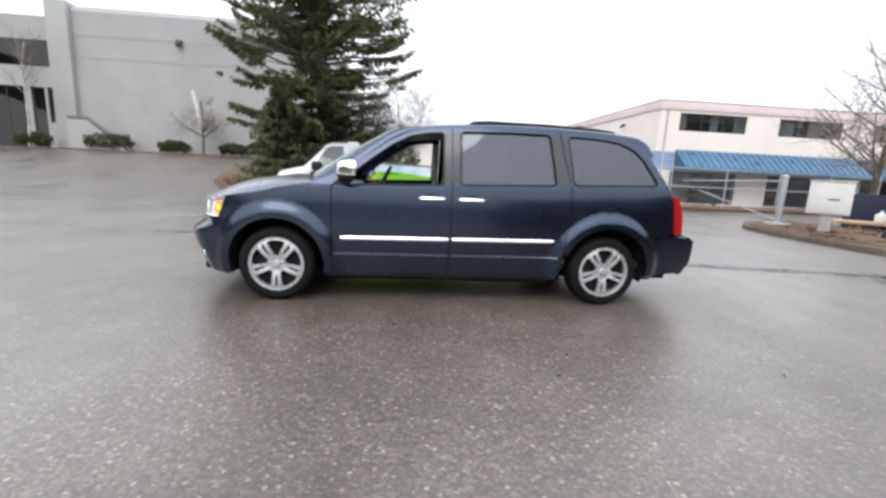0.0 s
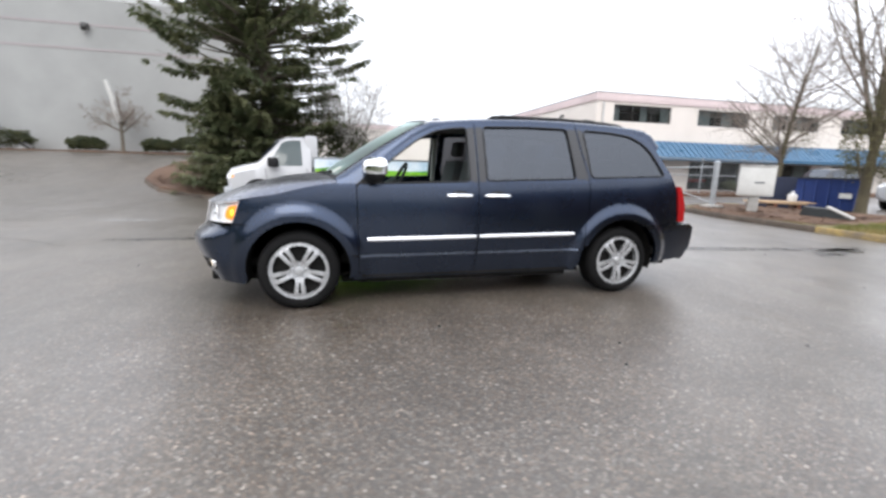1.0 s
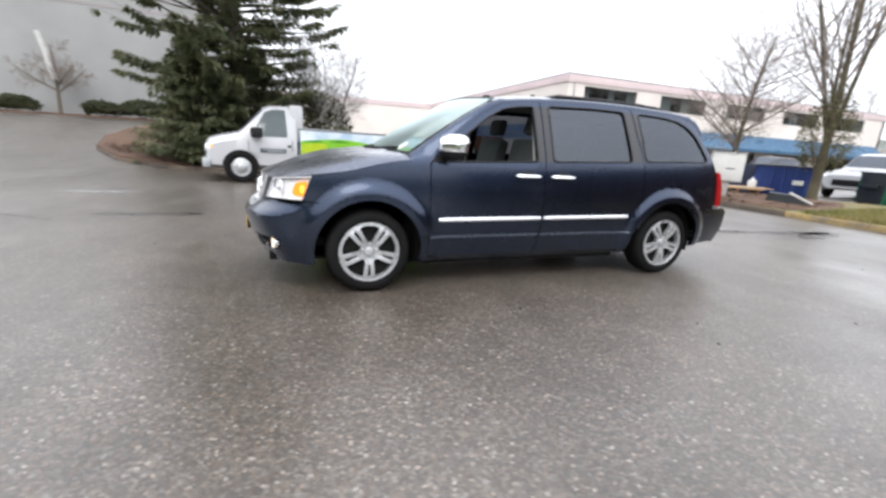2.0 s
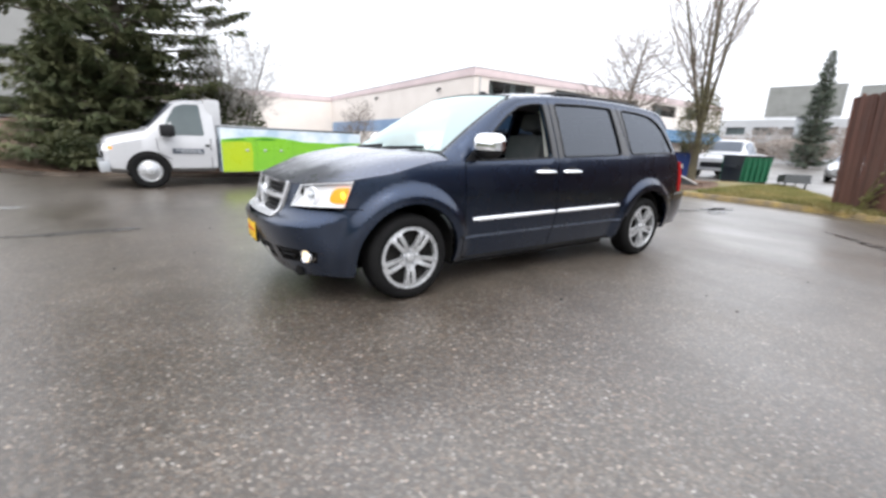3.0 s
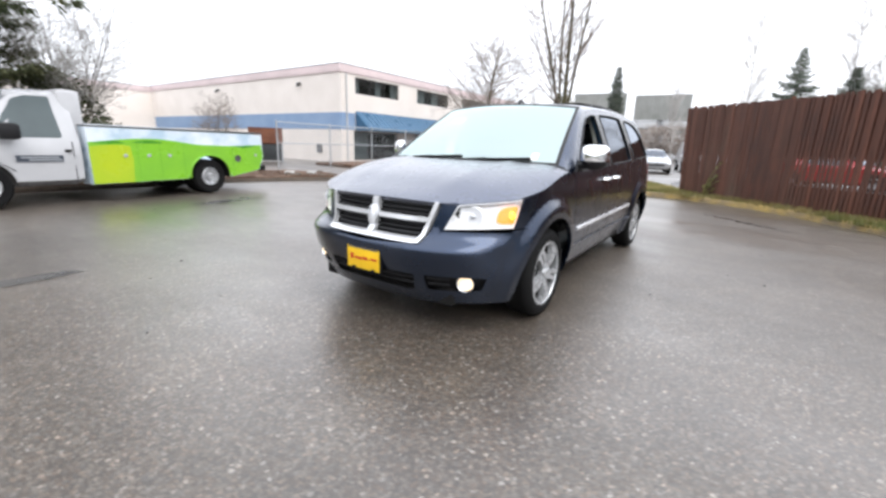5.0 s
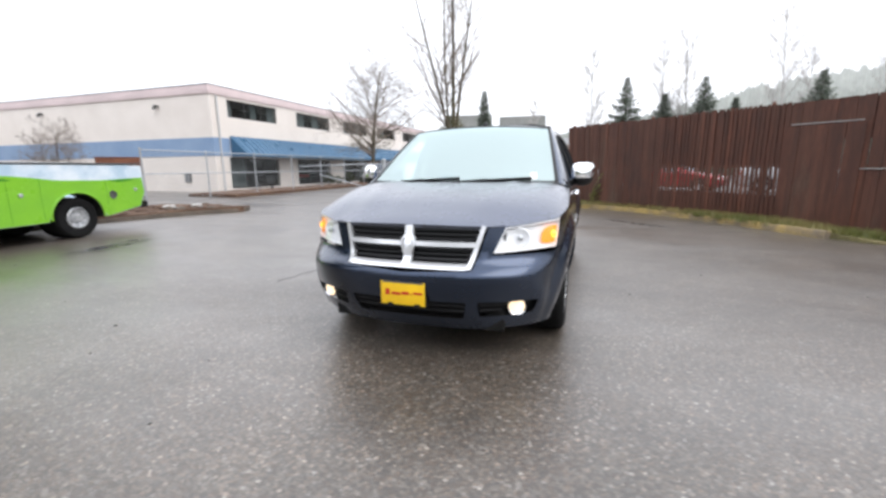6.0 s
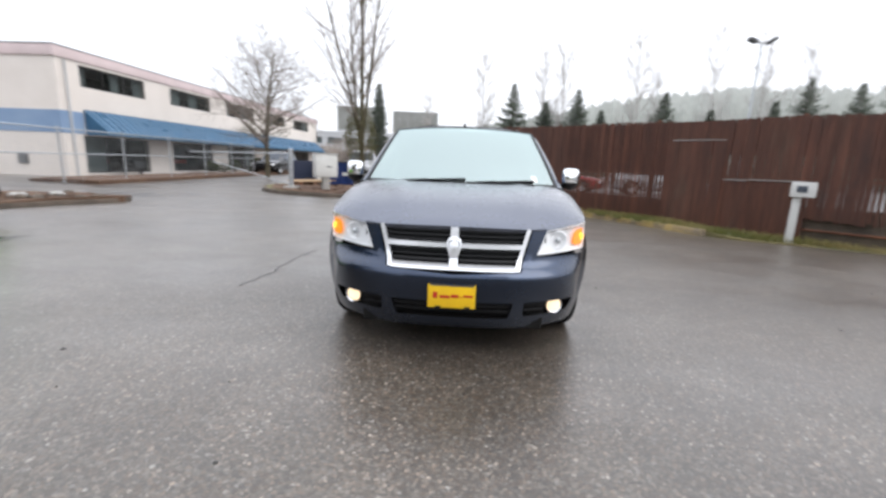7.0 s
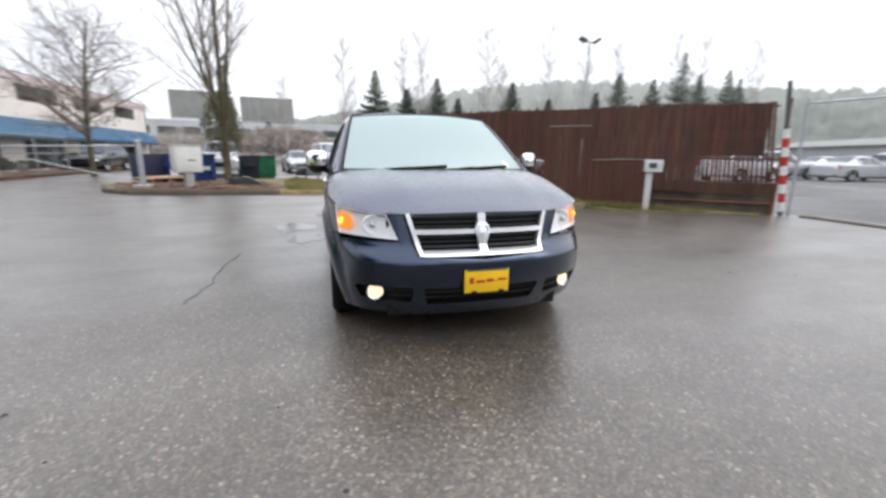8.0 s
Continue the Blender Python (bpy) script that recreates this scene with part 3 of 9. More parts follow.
def nose_x(y, z):
    """How far forward the front stands at a height and distance from the middle."""
    p = 0.70 * max(0.0, 0.60 - z) ** 1.6 + 0.115 * ease(0.585, 0.70, z) + 0.20 * max(0.0, z - 0.68)
    return -2.505 + p + 0.385 * (abs(y) / 0.95) ** 3


def corner(z):
    """Where front and side meet, at a height."""
    y = 0.82
    for _ in range(30):
        y = 0.5 * y + 0.5 * half_width(nose_x(y, z), z)
    return nose_x(y, z), y


def hood_z(x, y):
    zc = lerp([-2.40, -2.30, -2.2, -1.98, -1.65, -1.4, -1.0], [0.895, 0.938, 0.972, 1.045, 1.110, 1.138, 1.155], x)
    a = abs(y) / 0.95
    return zc - 0.020 * a ** 2 - 0.055 * a ** 12 - 0.034 * a ** 5 * ease(-1.20, -1.75, x) + 0.012 * math.exp(-((abs(y) - 0.42 - 0.10 * (x + 2.3)) / 0.05) ** 2) * ease(-2.4, -2.0, x)


def shoulder(x):
    """Where bonnet and side meet, at a station."""
    y = 0.9
    for _ in range(40):
        y = 0.6 * y + 0.4 * half_width(x, hood_z(x, y))
    return y, hood_z(x, y)


def edge_pt(x):
    """The shoulder line as built: it dips to the headlamp's upper corner."""
    y0, z0 = shoulder(x)
    z = z0 + (0.930 - shoulder(-1.975)[1]) * max(0.0, 1 - (x + 1.975) / 0.50) ** 2
    return half_width(x, z), z


def roof_edge(x):
    """Height of the roof's side edge."""
    return lerp([-0.45, 0.0, 0.55, 1.1, 1.75, 2.0, 2.12], [1.615, 1.665, 1.69, 1.69, 1.655, 1.60, 1.53], x)


def roof_z(x, y):
    w = half_width(x, roof_edge(x))
    a = min(abs(y) / w, 1.0)
    return roof_edge(x) + 0.055 * (1 - a ** 3)


def arch(ax, r, z0, n=18, back=False):
    """The wheel opening's edge, from front to back."""
    a0 = math.asin((HUB_Z - z0) / r)
    pts = [(ax - r * math.cos(-a0 + (math.pi + 2 * a0) * k / n), HUB_Z + r * math.sin(-a0 + (math.pi + 2 * a0) * k / n)) for k in range(n + 1)]
    return pts[::-1] if back else pts


def side_normal(s):
    """The flank's true normal at a point, on the side s."""
    def at(p):
        e = 0.006
        return Vector(((half_width(p.x - e, p.z) - half_width(p.x + e, p.z)) / (2 * e), s, (half_width(p.x, p.z - e) - half_width(p.x, p.z + e)) / (2 * e))).normalized()
    return at


def front_normal(p):
    """The same for the nose, turning into the flanks round the corners."""
    e = 0.008
    n_f = Vector((-1, (nose_x(p.y + e, p.z) - nose_x(p.y - e, p.z)) / (2 * e), (nose_x(p.y, p.z + e) - nose_x(p.y, p.z - e)) / (2 * e))).normalized()
    n_s = side_normal(1 if p.y > 0 else -1)(p)
    return n_f.lerp(n_s, ease(-0.12, 0.12, p.x - corner(p.z)[0])).normalized()


def side_fn(s, out=0.0):
    return lambda x, z: Vector((x, s * (half_width(x, z) + out), z))


def in_by(s, t):
    return lambda p: p - Vector((0, s * t, 0))


def side_glass(outline, s, inset):
    bm = bmesh.new()
    sheet(bm, outline, [], 0.09, side_fn(s, -inset))
    return bm


van = thing("minivan", "dark blue minivan with chrome trim, parked on wet asphalt", "minivan")

FRONT_WINDOW = smooth_poly([(-0.925, belt(-0.925) + 0.012), (-0.895, 1.160), (-0.72, 1.306), (-0.53, 1.448), (-0.36, 1.540), (-0.20, 1.572), (-0.055, 1.584), (-0.055, belt(-0.05) + 0.012)], 0.030)
SLIDE_WINDOW = smooth_poly([(0.105, belt(0.1) + 0.012), (0.105, 1.60), (0.60, 1.618), (0.965, 1.615), (1.005, belt(1.0) + 0.012)], 0.04)
REAR_WINDOW = smooth_poly([(1.172, belt(1.17) + 0.015), (1.140, 1.612), (1.45, 1.600), (1.66, 1.572), (1.79, 1.510), (1.875, 1.43), (2.02, belt(2.02) + 0.015)], 0.05)
SIDES = ((-1, "driver"), (1, "passenger"))
LAMP_LOW, LAMP_TOP = -2.045, -1.975  # where the headlamps end on the flanks

for s, _ in SIDES:
    # front wing
    xs = [LAMP_TOP + 0.007 + k * ((-1.06 - LAMP_TOP - 0.007) / 14) for k in range(15)]
    top = [(x, edge_pt(x)[1] - 0.005) for x in xs]
    wing = [(LAMP_LOW + 0.007, 0.738)] + top + [(-1.06, 1.045), (-1.05, 0.60), (-1.045, 0.27), (-1.13, 0.255)] + arch(AXLE_F, 0.425, 0.30, back=True)[:14] + [(-1.93, 0.735)]
    bm = bmesh.new()
    sheet(bm, wing, [], 0.024, side_fn(s), in_by(s, 0.035))
    shade_by(part("front_wing", bm, "navy", van), side_normal(s))
    # front door, window lowered on the driver's side
    door = [(-1.040, 0.30), (-1.045, 0.62), (-1.05, 1.04)] + [(-1.05 + 0.02, 1.085), (-0.93, 1.195)] + [(-0.74, 1.345), (-0.55, 1.485), (-0.36, 1.58), (-0.19, 1.614), (0.020, 1.628), (0.020, 0.27), (-0.98, 0.265)]
    bm = bmesh.new()
    sheet(bm, door, [FRONT_WINDOW], 0.05, side_fn(s), in_by(s, 0.05))
    door_f = shade_by(part("front_door", bm, "navy", van), side_normal(s))
    # sliding door
    door = [(0.028, 0.27), (0.028, 1.632), (0.60, 1.652), (1.06, 1.648), (1.09, 1.40), (1.150, 1.10), (1.150, 0.82), (1.116, 0.68), (1.106, 0.52), (1.104, 0.34), (1.085, 0.275)]
    bm = bmesh.new()
    sheet(bm, door, [SLIDE_WINDOW], 0.05, side_fn(s), in_by(s, 0.05))
    door_s = shade_by(part("sliding_door", bm, "navy", van), side_normal(s))
    # rear quarter
    quarter = [(1.158, 0.85), (1.158, 1.10), (1.098, 1.40), (1.068, 1.648), (1.45, 1.635), (1.72, 1.612), (1.84, 1.580), (1.905, 1.525), (1.955, 1.44), (2.05, 1.26), (2.150, 1.09), (2.195, 0.74), (2.16, 0.70), (1.80, 0.684)] + [p for p in arch(AXLE_R, 0.425, 0.50, back=True) if p[0] < AXLE_R or p[1] > 0.69] + [(1.113, 0.505), (1.122, 0.68)]
    bm = bmesh.new()
    sheet(bm, quarter, [REAR_WINDOW], 0.026, side_fn(s), in_by(s, 0.04))
    quarter_p = shade_by(part("rear_quarter_panel", bm, "navy", van), side_normal(s))
    # rear bumper's side, behind the wheel
    bump = [(AXLE_R + 0.425 * math.cos(a), HUB_Z + 0.425 * math.sin(a)) for a in (radians(52 - 7.5 * k) for k in range(8))]
    bump = [(1.80, 0.676), (2.16, 0.692), (2.40, 0.70), (2.475, 0.66), (2.48, 0.45), (2.42, 0.33), (1.955, 0.30)] + bump[::-1]
    bm = bmesh.new()
    sheet(bm, bump, [], 0.03, side_fn(s, 0.004), in_by(s, 0.04))
    shade_by(part("rear_bumper_corner", bm, "navy", van), side_normal(s))
    # panes
    part("window_pane", side_glass(SLIDE_WINDOW, s, 0.012), "tint", door_s, "dark tinted glass")
    part("window_pane", side_glass(REAR_WINDOW, s, 0.008), "tint", quarter_p, "dark tinted glass")
    if s > 0:
        part("window_pane", side_glass(FRONT_WINDOW, s, 0.012), "clear", door_f, "clear glass")
    # black seals round the openings
    for win, owner in ((FRONT_WINDOW, door_f), (SLIDE_WINDOW, door_s), (REAR_WINDOW, quarter_p)):
        bm = bmesh.new()
        loop = dense(win, 0.05)
        tube(bm, [side_fn(s, 0.001)(x, z) for x, z in loop + loop[:1]], 0.0085, 6, False)
        part("window_seal", bm, "black_plastic", owner)
    # black gloss covers on the door pillars
    for outline_p, owner in (([(-0.047, belt(0) + 0.006), (-0.047, 1.583), (0.016, 1.590), (0.016, belt(0) + 0.006)], door_f), ([(0.032, belt(0) + 0.006), (0.032, 1.592), (0.096, 1.598), (0.096, belt(0) + 0.006)], door_s), ([(1.014, belt(1) + 0.006), (0.974, 1.612), (1.060, 1.612), (1.085, 1.40), (1.144, belt(1.1) + 0.006)], door_s)):
        bm = bmesh.new()
        sheet(bm, outline_p, [], 0.09, side_fn(s, 0.0025), in_by(s, 0.004))
        part("pillar_cover", bm, "black_paint", owner, "black gloss pillar cover")
    bm = bmesh.new()
    sheet(bm, [(1.166, belt(1.17) + 0.010), (1.104, 1.40), (1.076, 1.614), (1.130, 1.614), (1.162, belt(1.17) + 0.25), (1.172, belt(1.17) + 0.010)], [], 0.09, side_fn(s, 0.0025), in_by(s, 0.004))
    part("pillar_cover", bm, "black_paint", quarter_p, "black gloss pillar cover")
    # chrome rubbing strips
    for x0, x1, owner in ((-0.970, 0.008, door_f), (0.040, 1.005, door_s)):
        bm = bmesh.new()
        n_ = 14
        rings_ = []
        for k in range(n_ + 1):
            x = x0 + (x1 - x0) * k / n_
            zc, e_ = 0.612 + 0.012 * x, (0.8 if k in (0, n_) else 1.0)
            rings_.append([bm.verts.new(side_fn(s, o * e_ + 0.001)(x, zc + dz * e_)) for o, dz in ((-0.004, 0.017), (0.006, 0.0175), (0.014, 0.010), (0.018, -0.003), (0.016, -0.013), (-0.004, -0.017))])
        for a_, b_ in zip(rings_, rings_[1:]):
            for i in range(6):
                bm.faces.new((a_[i], a_[(i + 1) % 6], b_[(i + 1) % 6], b_[i]))
        bm.faces.new(rings_[0][::-1])
        bm.faces.new(rings_[-1])
        bmesh.ops.recalc_face_normals(bm, faces=bm.faces[:])
        part("side_moulding", bm, "trim_bright", owner, "bright chrome strip")
    # pull handles with their dark recess
    for x0, x1, owner in ((-0.275, -0.035, door_f), (0.085, 0.325, door_s)):
        bm = bmesh.new()
        xm = (x0 + x1) / 2
        bmesh.ops.create_uvsphere(bm, u_segments=16, v_segments=8, radius=1.0, matrix=Matrix.Translation(side_fn(s, 0.0)(xm, 0.995)) @ Matrix.Diagonal((0.075, 0.004, 0.030, 1)))
        part("handle_recess", bm, "black_plastic", owner)
        bm = bmesh.new()
        pts = [side_fn(s, o)(x0 + (x1 - x0) * k, 0.985) for k, o in ((0, 0.006), (0.08, 0.026), (0.3, 0.036), (0.7, 0.036), (0.92, 0.026), (1.0, 0.006))]
        tube(bm, pts, [0.012, 0.018, 0.019, 0.019, 0.018, 0.012], 10, True, 0.75)
        part("door_handle", bm, "chrome", owner, "chrome pull handle")
    # raised crease low on the doors, its sky highlight painted as paler blue
    for x0, x1, owner in ((-1.03, 0.012, door_f), (0.036, 1.055, door_s)):
        bm = bmesh.new()
        rings_ = []
        for k in range(13):
            x = x0 + (x1 - x0) * k / 12
            zc = 0.452 + 0.004 * x
            rings_.append([bm.verts.new(side_fn(s, o)(x, zc + dz)) for o, dz in ((-0.003, 0.016), (0.008, 0.004), (0.011, -0.004), (0.004, -0.012), (-0.006, -0.016))])
        for a_, b_ in zip(rings_, rings_[1:]):
            for i in range(4):
                bm.faces.new((a_[i], a_[i + 1], b_[i + 1], b_[i]))
        bmesh.ops.recalc_face_normals(bm, faces=bm.faces[:])
        part("door_crease", bm, "crease", owner)
    # sill
    bm = bmesh.new()
    sheet(bm, [(-1.10, 0.225), (-1.05, 0.285), (1.06, 0.290), (1.10, 0.235)], [], 0.08, side_fn(s, -0.020), in_by(s, 0.06))
    part("sill", bm, "navy", van)
    # tail lamp, wrapped round the corner
    bm = bmesh.new()
    sheet(bm, smooth_poly([(2.180, 1.090), (2.245, 1.080), (2.302, 0.90), (2.315, 0.725), (2.220, 0.725), (2.202, 0.90)], 0.02), [], 0.05, side_fn(s, 0.004), in_by(s, 0.05))
    part("tail_lamp", bm, "red_lens", van, "red lamp lens")
    # roof rack bar
    bm = bmesh.new()
    tube(bm, [(0.18, s * 0.63, 1.676), (0.24, s * 0.63, 1.704), (0.40, s * 0.63, 1.714), (1.0, s * 0.635, 1.714), (1.45, s * 0.64, 1.698), (1.62, s * 0.64, 1.682), (1.68, s * 0.64, 1.661)], [0.012, 0.016, 0.016, 0.016, 0.016, 0.016, 0.012], 8)
    part("roof_rack_bar", bm, "black_plastic", van)
    # black wedge at the mirror's foot
    bm = bmesh.new()
    sheet(bm, [(-1.055, 1.072), (-0.945, 1.170), (-0.922, 1.158), (-0.922, 1.072)], [], 0.05, side_fn(s, 0.006), in_by(s, 0.03))
    part("mirror_foot", bm, "black_plastic", door_f)
    # mirror: chrome cap over a dark housing, left bare below for the ground's dark reflection
    def swept(form):
        """The mirror sweeps back towards its outer end."""
        for v in form.verts:
            v.co.x += 0.62 * (s * v.co.y - 1.045)
        return form
    mirror = bmesh.new()
    bmesh.ops.create_uvsphere(mirror, u_segments=20, v_segments=12, radius=1.0, matrix=Matrix.Translation((-0.905, s * 1.045, 1.182)) @ Matrix.Diagonal((0.082, 0.095, 0.094, 1)))
    for v in mirror.verts:
        v.co.x = min(v.co.x, -0.878)
    mir = part("wing_mirror", swept(mirror), "black_plastic", van)
    bm = bmesh.new()
    bmesh.ops.create_uvsphere(bm, u_segments=24, v_segments=14, radius=1.0, matrix=Matrix.Translation((-0.900, s * 1.045, 1.194)) @ Matrix.Diagonal((0.090, 0.098, 0.098, 1)))
    for v in bm.verts:
        dy, dz = (v.co.y - s * 1.045) / 0.098, (v.co.z - 1.194) / 0.098
        k_ = math.hypot(dy, dz) / max((dy ** 4 + dz ** 4) ** 0.25, 1e-4)
        v.co.y, v.co.z = s * 1.045 + dy * k_ * 0.098, 1.194 + dz * k_ * 0.098
    bmesh.ops.bisect_plane(bm, geom=bm.verts[:] + bm.edges[:] + bm.faces[:], plane_co=(-0.875, 0, 0), plane_no=(1, 0, 0), clear_outer=True)
    bmesh.ops.bisect_plane(bm, geom=bm.verts[:] + bm.edges[:] + bm.faces[:], plane_co=(0, 0, 1.160), plane_no=(0, 0, -1), clear_outer=True)
    part("mirror_cap", swept(bm), "chrome", mir, "chrome mirror cap")
    bm = bmesh.new()
    bmesh.ops.create_circle(bm, cap_ends=True, segments=20, radius=1.0, matrix=Matrix.Translation((-0.8755, s * 1.045, 1.188)) @ Matrix.Rotation(radians(90), 4, "Y") @ Matrix.Diagonal((0.076, 0.074, 1, 1)))
    part("mirror_glass", swept(bm), "chrome", mir, "mirror glass")
    bm = bmesh.new()
    tube(bm, [(-0.93, s * 0.93, 1.115), (-0.91, s * 1.0, 1.125), (-0.905, s * 1.04, 1.145)], [0.030, 0.026, 0.026], 8)
    part("mirror_arm", bm, "black_plastic", mir)
    # wheel wells
    for ax in (AXLE_F, AXLE_R):
        bm = bmesh.new()
        rings = []
        for yy in (0.90, 0.62):
            rings.append([bm.verts.new((ax + 0.432 * math.cos(a), s * yy, HUB_Z + 0.432 * math.sin(a))) for a in (math.pi * (k / 16 * 1.16 - 0.08) for k in range(17))])
        for k in range(16):
            bm.faces.new((rings[0][k], rings[0][k + 1], rings[1][k + 1], rings[1][k]))
        bm.faces.new(rings[1])
        part("wheel_well", bm, "under", van)

# filler cap on the driver's side
bm = bmesh.new()
sheet(bm, [(1.53 + 0.082 * math.cos(math.pi * k / 14), 0.985 + 0.082 * math.sin(math.pi * k / 14)) for k in range(28)], [], 0.05, side_fn(-1, 0.0015), in_by(-1, 0.004))
part("filler_flap", bm, "navy", van)

# front bumper cover: front skin and both side wings share the corner line
bumper_bm = bmesh.new()
zs = [0.234, 0.262, 0.29, 0.33, 0.37, 0.41, 0.45, 0.49, 0.53, 0.57, 0.60, 0.63, 0.66, 0.69, 0.715]
right_edge = [(corner(z)[1], z) for z in zs]
top_line = [(0.545, 0.714), (0.50, 0.690), (0.430, 0.632), (0.0, 0.612), (-0.430, 0.632), (-0.50, 0.690), (-0.545, 0.714)]
front_outline = right_edge + top_line + [(-y, z) for y, z in right_edge[::-1]] + [(-0.45, 0.214), (0.45, 0.214)]
INTAKE = smooth_poly([(-0.40, 0.425), (0.40, 0.425), (0.37, 0.300), (-0.37, 0.300)], 0.02)
FOGS = [smooth_poly([(s * 0.465, 0.430), (s * 0.825, 0.428), (s * 0.785, 0.335), (s * 0.47, 0.318)], 0.02) for s in (1, -1)]
sheet(bumper_bm, front_outline, [INTAKE] + FOGS, 0.032, lambda y, z: Vector((nose_x(y, z), y, z)))
for s in (1, -1):
    edge = [(corner(z)[0], z) for z in zs]
    out = edge + [(LAMP_LOW + 0.002, 0.728), (-1.935, 0.728)] + [p for p in arch(AXLE_F, 0.425, 0.27) if p[0] < -1.70 and p[1] < 0.70][::-1] + [(-1.975, 0.222), (-2.08, 0.226)]
    sheet(bumper_bm, out, [], 0.032, side_fn(s))
bmesh.ops.remove_doubles(bumper_bm, verts=bumper_bm.verts[:], dist=0.004)
bmesh.ops.recalc_face_normals(bumper_bm, faces=bumper_bm.faces[:])
bumper = shade_by(part("front_bumper", bumper_bm, "navy", van, angle=60), front_normal)
# painted strips between grille and lamps, and the bar under the bonnet's lip
for s in (1, -1):
    bm = bmesh.new()
    sheet(bm, [(s * 0.437, 0.640), (s * 0.500, 0.690), (s * 0.546, 0.717), (s * 0.612, 0.886), (s * 0.600, 0.897), (s * 0.512, 0.893), (s * 0.468, 0.74)], [], 0.04, lambda y, z: Vector((nose_x(y, z), y, z)), lambda p: p + Vector((0.004, 0, 0)))
    shade_by(part("grille_surround_panel", bm, "navy", van), front_normal)

# dark cowl under the wipers
bm = bmesh.new()
sheet(bm, [(-1.50, -0.80), (-1.50, 0.80), (-1.16, 0.86), (-1.10, 0.60), (-1.10, -0.60), (-1.16, -0.86)], [], 0.12, lambda x, y: Vector((x, y, hood_z(x, y) - 0.045 + 0.03 * ease(-1.4, -1.15, x))))
part("cowl", bm, "black_plastic", van)


def screen_point(u, v, out=0.0):
    """The windscreen: u across from -1 to 1, v up from 0 to 1."""
    w = 0.862 - 0.152 * v
    x = -1.225 + 0.815 * v - (0.175 - 0.07 * v) * (1 - abs(u) ** 2.2)
    z = 1.118 + 0.515 * v + 0.075 * v * (1 - v) + 0.035 * (1 - u * u) * v
    return Vector((x - 0.55 * out, u * w, z + 0.83 * out))


def screen_patch(bm, u0, u1, v0, v1, nu, nv, out):
    g = [[bm.verts.new(screen_point(u0 + (u1 - u0) * i / nu, v0 + (v1 - v0) * j / nv, out)) for i in range(nu + 1)] for j in range(nv + 1)]
    for j in range(nv):
        for i in range(nu):
            bm.faces.new((g[j][i], g[j][i + 1], g[j + 1][i + 1], g[j + 1][i]))


bm = bmesh.new()
screen_patch(bm, -1, 1, 0, 1, 24, 16, 0.0)
wscreen = part("windscreen", bm, "windshield", van, "clear green-tinted windscreen")
bm = bmesh.new()
for u0, u1, v0, v1 in ((-1, 1, 0.0, 0.035), (-1, -0.965, 0.035, 1), (0.965, 1, 0.035, 1), (-0.965, 0.965, 0.965, 1.0)):
    screen_patch(bm, u0, u1, v0, v1, 24 if u1 - u0 > 1 else 2, 2 if v1 - v0 < 0.1 else 16, 0.0035)
part("windscreen_edge_band", bm, "black_plastic", wscreen)
bm = bmesh.new()
screen_patch(bm, -0.80, -0.74, 0.06, 0.15, 2, 2, 0.004)
part("inspection_sticker", bm, "white_tape", wscreen, "small pale sticker")
for u0, u1 in ((0.62, -0.02), (-0.02, -0.72)):
    bm = bmesh.new()
    tube(bm, [screen_point(u0 + 0.05, -0.05, 0.02), screen_point(u0 - 0.03, -0.005, 0.022), screen_point(u0 + (u1 - u0) * 0.45, 0.035, 0.020)], [0.024, 0.014, 0.009], 8)
    tube(bm, [screen_point(u0 - 0.03 + (u1 - u0) * k / 8, 0.012 + 0.006 * k, 0.014) for k in range(9)], 0.012, 6)
    part("wiper", bm, "black_plastic", van)

# roof skin
bm = bmesh.new()
roof_w = [(x, half_width(x, roof_edge(x)) - 0.015) for x in [-0.42 + 0.1150 * k for k in range(21)]]
front_r = [(screen_point(u, 1.0).x + 0.008, screen_point(u, 1.0).y) for u in [-0.95 + 0.19 * k for k in range(11)]]
outline = front_r + [(x, y) for x, y in roof_w[1:]] + [(1.915, 0.4), (1.93, 0.0), (1.915, -0.4)] + [(x, -y) for x, y in roof_w[1:][::-1]]
sheet(bm, outline, [], 0.08, lambda x, y: Vector((x, y, roof_z(x, y) - 0.004 - 0.03 * ease(-0.30, -0.55, x))), lambda p: p - Vector((0, 0, 0.03)))
roof = part("roof", bm, "navy_wet_lit", van, angle=60)
for x0 in (0.42, 1.36):
    bm = bmesh.new()
    tube(bm, [(x0, -0.60, 1.708), (x0, -0.45, 1.738), (x0, 0.45, 1.738), (x0, 0.60, 1.708)], 0.014, 8, True, 1.8)
    part("roof_cross_bar", bm, "black_plastic", van)
bm = bmesh.new()
tube(bm, [(-0.22, 0.0, 1.700), (-0.20, 0.0, 1.722), (-0.15, 0.0, 1.728), (-0.10, 0.0, 1.715)], [0.012, 0.016, 0.014, 0.008], 8)
part("roof_antenna", bm, "black_plastic", van)

